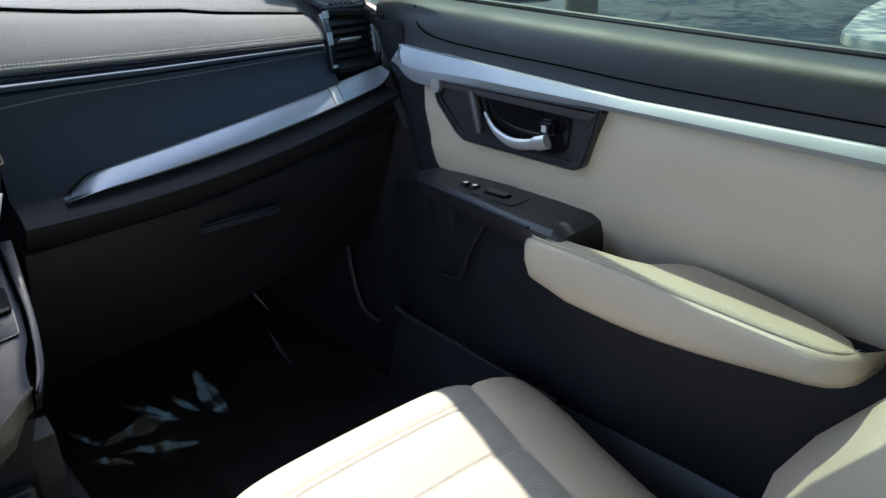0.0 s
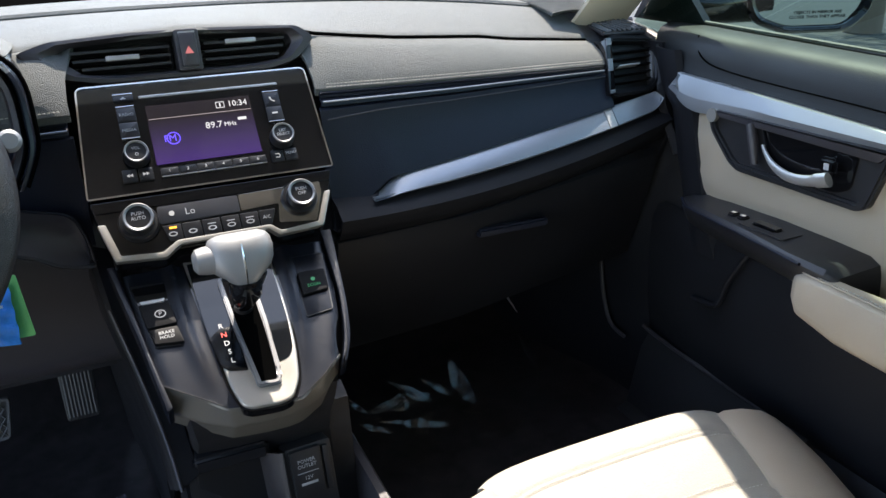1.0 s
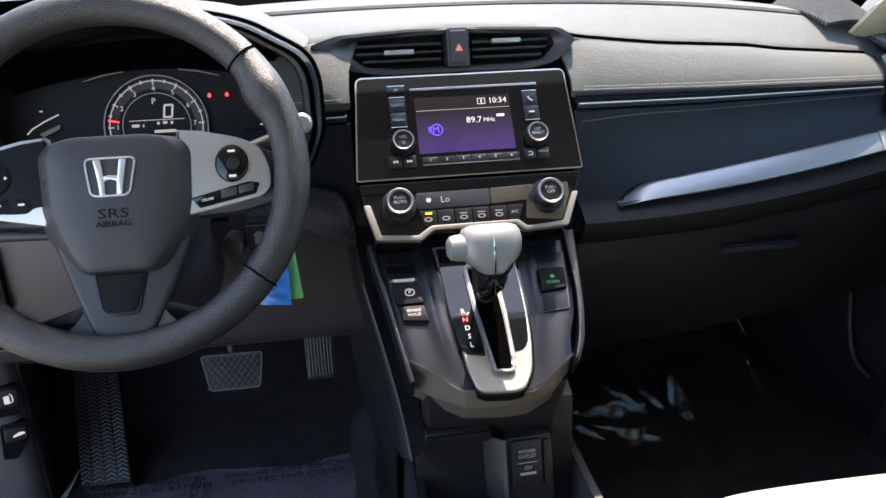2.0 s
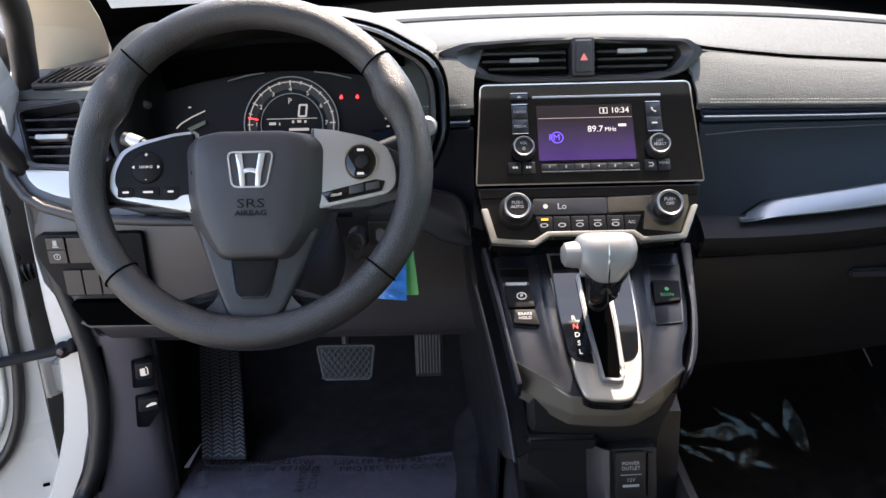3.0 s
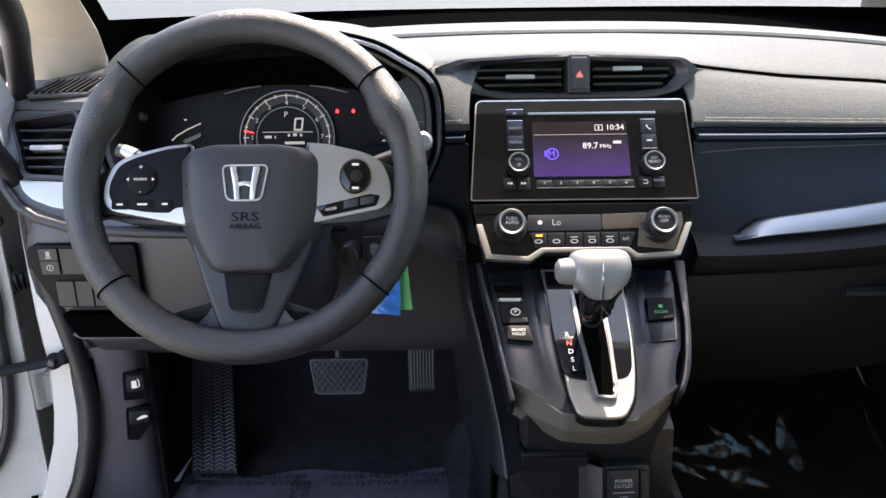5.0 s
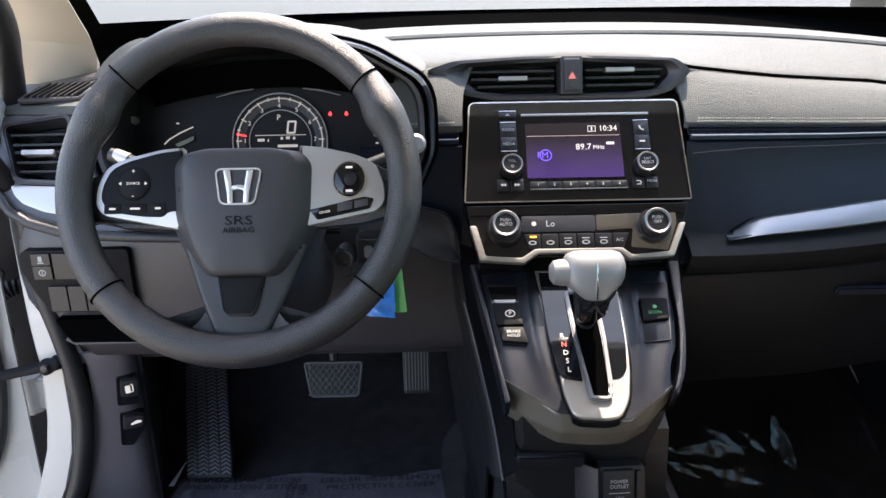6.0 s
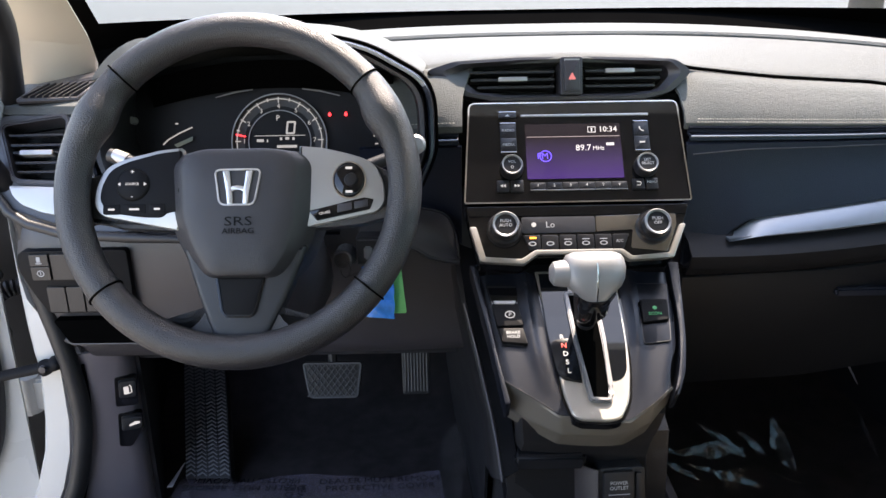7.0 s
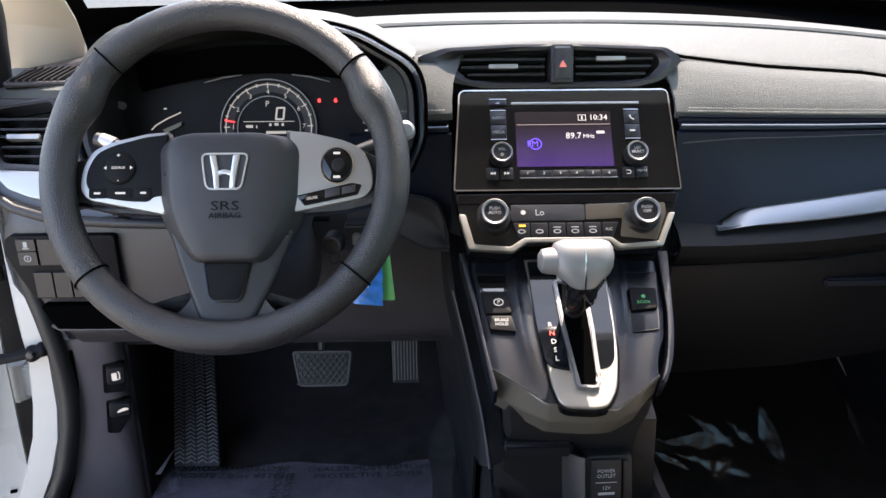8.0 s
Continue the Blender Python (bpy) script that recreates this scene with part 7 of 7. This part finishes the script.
arm = []
for y, xi, ztop, zbot in ((0.300, 0.632, 0.826, 0.796), (0.292, 0.606, 0.833, 0.788), (0.276, 0.594, 0.837, 0.783), (0.22, 0.590, 0.838, 0.773), (0.16, 0.590, 0.836, 0.770), (0.135, 0.590, 0.835, 0.770), (0.118, 0.590, 0.834, 0.770), (0.10, 0.590, 0.833, 0.771), (0.06, 0.590, 0.831, 0.774), (0.02, 0.591, 0.829, 0.778), (-0.03, 0.592, 0.826, 0.784), (-0.055, 0.594, 0.824, 0.786), (-0.070, 0.599, 0.822, 0.787), (-0.081, 0.608, 0.820, 0.788), (-0.088, 0.620, 0.817, 0.789), (-0.092, 0.636, 0.813, 0.791), (-0.094, 0.655, 0.808, 0.794)):
    arm.append([Vector(p) for p in ((0.695, y, zbot - 0.004), (xi + 0.03, y, zbot - 0.004), (xi + 0.010, y, zbot - 0.001), (xi + 0.003, y, zbot + 0.006), (xi, y, zbot * 0.7 + ztop * 0.3), (xi, y, ztop - 0.012), (xi + 0.003, y, ztop - 0.004), (xi + 0.009, y, ztop - 0.0005), (xi + 0.016, y, ztop), (max(xi + 0.018, arm_out(y) - 0.008), y, ztop + 0.001), (max(xi + 0.022, arm_out(y)), y, ztop - 0.003), (max(xi + 0.022, arm_out(y)), y, zbot + 0.005))])
ar = part("armrest", loft(arm, close=True, caps=True), M["ivory"], pdoor, "padded ivory armrest")
welt = spline([(0.606, 0.284, 0.8372), (0.5995, 0.262, 0.8390), (0.598, 0.20, 0.8388), (0.598, 0.10, 0.8345), (0.599, 0.02, 0.8302), (0.601, -0.035, 0.8270), (0.606, -0.062, 0.8245), (0.617, -0.077, 0.8215), (0.632, -0.083, 0.8190)], 8)
part("welt", tube(welt, 0.0009, 6), M["ivory"], ar, "rolled welt")
bm = bmesh.new()
for i in range(len(welt) - 1):
    for t in (0.1, 0.6):
        a, b = welt[i].lerp(welt[i + 1], t), welt[i].lerp(welt[i + 1], t + 0.28)
        off = Vector((0.0045, 0.0, 0.0002))
        me_ = bpy.data.meshes.new("tmp")
        bm2 = tube([a + off, b + off], 0.0006, 4)
        bm2.to_mesh(me_)
        bm2.free()
        bm.from_mesh(me_)
        bpy.data.meshes.remove(me_)
tagged(part("armrest_stitching", bm, M["stitch"], ar, "row of grey stitches"), kind="stuff")
sw = []
for y, xi, zz in ((0.556, 0.676, 0.840), (0.548, 0.655, 0.846), (0.52, 0.637, 0.850), (0.47, 0.624, 0.853), (0.38, 0.610, 0.855), (0.30, 0.600, 0.853), (0.250, 0.603, 0.850), (0.238, 0.612, 0.842)):
    sw.append([Vector(p) for p in ((0.70, y, zz - 0.06), (xi + 0.05, y, zz - 0.06), (xi + 0.012, y, zz - 0.035), (xi + 0.001, y, zz - 0.014), (xi, y, zz - 0.006), (xi + 0.005, y, zz), (xi + 0.02, y, zz + 0.001), (0.70, y, zz + 0.004))])
sp_ = part("switch_panel", loft(sw, close=True, caps=True), M["plastic"], pdoor, "black armrest switch panel")
part("panel_edge", tube(spline([(0.652, 0.545, 0.846), (0.634, 0.515, 0.8455), (0.621, 0.46, 0.848), (0.607, 0.37, 0.850), (0.5985, 0.28, 0.848)], 6), 0.0022, 8), M["skin"], sp_)
part("window_switch", box(0.632, 0.650, 0.350, 0.392, 0.852, 0.8605, 0.003), M["gloss"], sp_, "glossy window switch")
part("switch_recess", plate(rect(0.622, 0.330, 0.660, 0.405, 0.006), pose(0, 0, 0.8572), 0.002), M["plastic"], sp_)
for y in (0.415, 0.432):
    part("lock_key", box(0.636, 0.650, y - 0.006, y + 0.006, 0.853, 0.8595, 0.002), M["key"], sp_)
    part("lock_mark", box(0.641, 0.645, y - 0.003, y + 0.003, 0.8588, 0.8599), WHITE_GLOW_INK, sp_)
# handle
DOOR = Matrix(((0, 0, -1, 0.674), (-1, 0, 0, 0), (0, 1, 0, 0), (0, 0, 0, 1)))
bz = rounded([(-0.508, 0.984), (-0.525, 0.978), (-0.515, 0.95), (-0.478, 0.914), (-0.462, 0.906), (-0.272, 0.903), (-0.258, 0.910), (-0.236, 0.978), (-0.240, 0.983)], 0.006, 3)
bzi = shrink(bz, 0.010)
hb = part("handle_bezel", ring(bz, bzi, DOOR @ pose(0, 0, 0.009), 0.03, 0.003), M["plastic"], pdoor, "black handle bezel")
part("bezel_brow", plate(rounded([(-0.505, 0.9835), (-0.500, 0.973), (-0.250, 0.966), (-0.238, 0.980)], 0.003, 3), DOOR @ pose(0, 0, 0.011), 0.02, 0.003), M["grey"], hb)
part("bezel_floor", plate(bzi, DOOR @ pose(0, 0, 0.0015), 0.01), M["plastic"], hb)
cup = rounded([(-0.428, 0.972), (-0.408, 0.930), (-0.375, 0.917), (-0.305, 0.916), (-0.285, 0.925), (-0.280, 0.968)], 0.008, 4)
part("handle_cup", ring(cup, shrink(cup, 0.004), DOOR @ pose(0, 0, 0.0045), 0.02, 0.001), M["gloss"], hb)
part("handle_cup_floor", plate(shrink(cup, 0.003), DOOR @ pose(0, 0, 0.0025), 0.002), M["gloss"], hb)
lv = [(0.666, 0.419, 0.951), (0.664, 0.408, 0.940), (0.660, 0.392, 0.931), (0.655, 0.366, 0.925), (0.652, 0.340, 0.926), (0.652, 0.318, 0.931), (0.653, 0.302, 0.936)]
lvp = spline(lv, 5)
hl = part("door_lever", tube(lvp, [0.0030 + 0.0045 * min(1.0, i / 14) + (0.002 if i > 24 else 0) for i in range(len(lvp))], 14, flat=0.65), M["silver"], hb, "satin silver pull lever")
part("lock_tab", box(0.655, 0.666, 0.298, 0.322, 0.940, 0.960, 0.004), M["gloss"], hb, "black lock tab")
part("lock_mark", box(0.6546, 0.6552, 0.306, 0.313, 0.946, 0.954), GREY_INK, hb)
part("lever_hinge", tube([(0.664, 0.441, 0.975), (0.662, 0.432, 0.955), (0.660, 0.423, 0.925)], [0.006, 0.007, 0.005], 10), M["grey"], hb)
part("bezel_button", tube([(0.668, 0.512, 0.974), (0.662, 0.512, 0.974)], 0.0095, 16), M["warm"], hb, "champagne round cap")
gl = loft([[Vector((0.747 - 0.09 * t, y, 1.04 + 0.52 * t)) for y in span(-0.6, 0.84 - 0.66 * t, 8)] for t in span(0, 1, 5)])
tagged(part("window_2", gl, glass("tinted_side_glass", (0.35, 0.48, 0.42))), "green tinted passenger side window", "window", kind="structure")
# mirror sail and outside mirror
sail = part("mirror_sail", loft([[Vector((0.742, 0.62, 1.075)), Vector((0.742, 0.80, 1.08)), Vector((0.735, 0.72, 1.18))], [Vector((0.755, 0.62, 1.075)), Vector((0.755, 0.80, 1.08)), Vector((0.748, 0.72, 1.18))]], close=True, caps=True), M["plastic"], pdoor, "black mirror sail")
mir = thing("wing_mirror", (0.95, 0.72, 1.05), "black outside mirror with a silvered glass", "wing mirror")
MO = axes((0.950, 0.620, 1.10), (0.93, -0.37, 0.0), (0, 0.03, 1))
mo = rounded([(-0.100, 0.105), (-0.096, 0.004), (-0.082, -0.020), (-0.040, -0.036), (0.055, -0.036), (0.086, -0.006), (0.080, 0.100)], 0.018, 6)
part("housing", loft([[MO @ Vector((p[0] * k, 0.035 + (p[1] - 0.035) * k, w)) for p in mo] for k, w in ((0.55, -0.10), (0.85, -0.08), (1.10, -0.03), (1.14, 0.0), (1.07, 0.010), (1.0, 0.004), (0.99, -0.01))], close=True, caps=True), M["gloss"], mir, "glossy black housing")
mg = part("mirror_glass", plate(shrink(mo, 0.002), MO @ pose(0, 0, -0.004), 0.004), mat("mirror_silver", (0.9, 0.93, 0.92), 0.01, 1.0, mottle=0.0), mir, "silvered mirror glass", smooth=False)
words("mirror_text", "OBJECTS IN MIRROR ARE\nCLOSER THAN THEY APPEAR", 0.0070, MO @ pose(0.012, -0.018, -0.0038), INK, mg)
part("arm", tube([(0.765, 0.72, 1.100), (0.82, 0.70, 1.10), (0.90, 0.68, 1.11)], [0.026, 0.03, 0.04], 14), M["gloss"], mir)

# ---- passenger seat ----
seat = thing("passenger_seat", (0.40, 0.1, 0.42), "ivory passenger seat with cloth centre and vinyl bolsters", "car seat")


def seat_z(y):
    return lerp(y, (-0.15, 0.10, 0.17, 0.27, 0.34, 0.37), (0.546, 0.564, 0.576, 0.595, 0.609, 0.611))


def half_w(y):
    return lerp(y, (-0.15, 0.16, 0.264, 0.371), (0.115, 0.138, 0.154, 0.176))


rows = []
SEAMS = (0.327, 0.242, 0.158, 0.07)
yy = [(0.335, 0.43), (0.372, 0.49), (0.388, 0.55), (0.392, 0.583), (0.387, 0.601), (0.376, 0.611)]
tops = sorted({*span(-0.14, 0.366, 40), *[s + d for s in SEAMS for d in (-0.006, -0.0045, -0.003, 0.0, 0.003, 0.0045, 0.006)]}, reverse=True)
for y in tops:
    z = seat_z(y) + 0.002
    near = min(abs(y - s) for s in SEAMS)
    z -= 0.0010 if 0.0028 < near < 0.0047 else 0.0
    z += 0.004 * abs(math.sin((y - 0.327) / 0.085 * math.pi)) ** 0.6 if y < 0.327 else 0.002
    yy.append((y, z))
for y, z in yy:
    hw = half_w(min(y, 0.371))
    rows.append([Vector((0.400 + hw * u, y - 0.012 * abs(u) ** 6, z + 0.004 * (1 - u * u) - 0.006 * abs(u) ** 10)) for u in span(-1, 1, 26)])
part("cushion", loft(rows, 0.012), M["cloth"], seat, "ivory cloth seat cushion")
bm = bmesh.new()
for s in SEAMS:
    for d in (-0.0075, 0.0075):
        hw = half_w(s) - 0.006
        n = int(2 * hw / 0.006)
        for i in range(n):
            x = 0.40 - hw + 2 * hw * i / n
            u = (x - 0.40) / hw
            z = seat_z(s + d) + 0.0035 + 0.004 * (1 - u * u) - 0.006 * abs(u) ** 10
            bm2 = tube([(x, s + d, z), (x + 0.0035, s + d, z)], 0.0006, 4)
            me_ = bpy.data.meshes.new("tmp")
            bm2.to_mesh(me_)
            bm2.free()
            bm.from_mesh(me_)
            bpy.data.meshes.remove(me_)
tagged(part("cushion_stitching", bm, M["stitch"], seat, "rows of grey stitches"), kind="stuff")
for s in (-1, 1):
    rows = []
    for y, dz, ww in ((0.310, -0.13, 0.6), (0.348, -0.075, 0.85), (0.362, -0.035, 0.95), (0.362, -0.010, 0.98), (0.352, 0.002, 1.0), (0.32, 0.006, 1.05), (0.27, 0.007, 1.15), (0.20, 0.006, 1.2), (0.12, 0.004, 1.2), (0.0, 0.004, 1.2), (-0.14, 0.006, 1.2)):
        hw = half_w(y) - 0.004
        r = []
        for dx, ddz, dy in ((0, -0.010, 0), (0.003, -0.002, 0), (0.012, 0.002, -0.002), (0.035, 0.003, -0.010), (0.058, 0.0, -0.022), (0.073, -0.009, -0.034), (0.082, -0.026, -0.042), (0.085, -0.06, -0.045), (0.082, -0.15, -0.045)):
            r.append(Vector((0.40 + s * (hw + dx * ww), y + dy * (1 if y > 0.25 else 0.6), seat_z(y) + dz + ddz)))
        rows.append(r)
    bo = part("bolster", loft(rows, 0.005), M["ivory"], seat, "ivory vinyl bolster")
    part("bolster_seam", tube(spline([(0.40 + s * (half_w(y) + 0.066), y, seat_z(y) + 0.001 + dz) for y, dz in ((0.325, -0.010), (0.27, 0.004), (0.20, 0.003), (0.12, 0.001), (0.0, 0.0), (-0.12, 0.002))], 6), 0.0009, 6), M["stitch"], bo)
part("seat_base", box(0.20, 0.60, -0.15, 0.30, 0.43, 0.50, 0.02), M["plastic"], seat, "black seat base")
rows = []
for y, z, k in ((-0.005, 0.54, 0.84), (-0.012, 0.60, 0.90), (-0.023, 0.66, 0.93), (-0.055, 0.72, 0.94), (-0.107, 0.79, 0.93), (-0.19, 0.90, 0.90), (-0.29, 1.02, 0.84), (-0.35, 1.10, 0.72)):
    fr = []
    for q in span(-1, 1, 25):
        lift = 0.05 * max(0.0, (abs(q) - 0.45) / 0.55) ** 1.3 - 0.11 * max(0.0, (abs(q) - 0.90) / 0.10) ** 2
        fr.append(Vector((0.405 + 0.262 * k * q, y - 0.045 + lift, z)))
    rows.append(fr + [Vector((0.405 + 0.25 * k, y - 0.17, z)), Vector((0.405 - 0.25 * k, y - 0.17, z))])
part("backrest", loft(rows, close=True, caps=True), M["ivory"], seat, "ivory vinyl backrest")
part("backrest_seam", tube(spline([(0.405 + 0.262 * 0.86, y + 0.0005, z) for y, z in ((-0.092, 0.60), (-0.112, 0.70), (-0.157, 0.85), (-0.21, 1.0))], 6), 0.001, 6), M["stitch"], seat)

# the driver's seat, below and behind the eye
seat2 = copy_thing(seat, Matrix.Translation((-0.80, -0.045, 0.0)))
tagged(seat2, "ivory driver's seat with cloth centre and vinyl bolsters", "car seat")

# passenger footwell side: carpeted wall and trim
tagged(part("kick_panel_right", loft([[Vector((x, y, z)) for z in span(0.40, 1.03, 8)] for y, x in ((0.585, 0.742), (0.60, 0.725), (0.70, 0.705), (0.80, 0.695), (0.92, 0.66), (1.02, 0.62), (1.12, 0.60))], 0.006), M["glove"]), "black kick panel in the passenger footwell", "trim panel", kind="structure")
tagged(part("kick_seal", tube(spline([(0.682, 0.780, 0.70), (0.680, 0.772, 0.638), (0.678, 0.758, 0.59), (0.679, 0.737, 0.549), (0.684, 0.70, 0.535)], 6), 0.0035, 8), M["grey"]), "dark rubber edge beside the footwell", "trim", kind="structure")

# ---- unseen storage box between the front seats, added to reflect in the console lip ----
cbox = thing("storage_box", (0, -0.3, 0.42), "unseen black storage box with an ivory lid, added for its reflection", "storage box")
part("box", box(-0.095, 0.095, -0.55, -0.02, 0.42, 0.64, 0.015, 3), M["plastic"], cbox)
part("lid", box(-0.10, 0.10, -0.56, -0.01, 0.642, 0.69, 0.02, 4), M["ivory"], cbox)

tagged(part("sill_edge", tube(spline([(0.688, 0.655, 0.578), (0.690, 0.62, 0.571), (0.690, 0.50, 0.565), (0.690, 0.30, 0.560)], 6), 0.0035, 8), M["grey"]), "charcoal line along the edge of the black door sill", "sill", kind="structure")

# ---- rear bench, which closes the cabin behind the camera ----
bench = thing("rear_seat", (0, -1.1, 0.42), "ivory rear bench seat", "car seat")
part("cushion", loft([[Vector((x, y, z + 0.012 * math.cos(x * 5))) for x in span(-0.66, 0.66, 20)] for y, z in ((-0.80, 0.46), (-0.78, 0.56), (-0.82, 0.60), (-1.10, 0.585), (-1.30, 0.57))], 0.03), M["ivory"], bench)
part("backrest", loft([[Vector((x, y + 0.02 * math.cos(x * 5), z)) for x in span(-0.66, 0.66, 20)] for y, z in ((-1.22, 0.56), (-1.26, 0.70), (-1.36, 0.95), (-1.42, 1.05), (-1.52, 1.04), (-1.55, 0.6))], 0.03), M["ivory"], bench)

# ---- dark rear glass ----
TINT = glass("privacy_glass", (0.22, 0.24, 0.23))
for side in (-1, 1):
    tagged(part("window_3" if side < 0 else "window_4", loft([[Vector((side * x, y, z)) for x, z in ((0.755, 1.05), (0.735, 1.25), (0.66, 1.57))] for y in span(-1.62, -0.74, 6)]), TINT), "dark tinted rear side window", "window", kind="structure")
tagged(part("window_5", loft([[Vector((x, y, z)) for x in span(-0.75, 0.75, 8)] for y, z in ((-1.62, 1.04), (-1.75, 1.32), (-1.88, 1.59))]), TINT), "dark tinted rear window", "window", kind="structure")
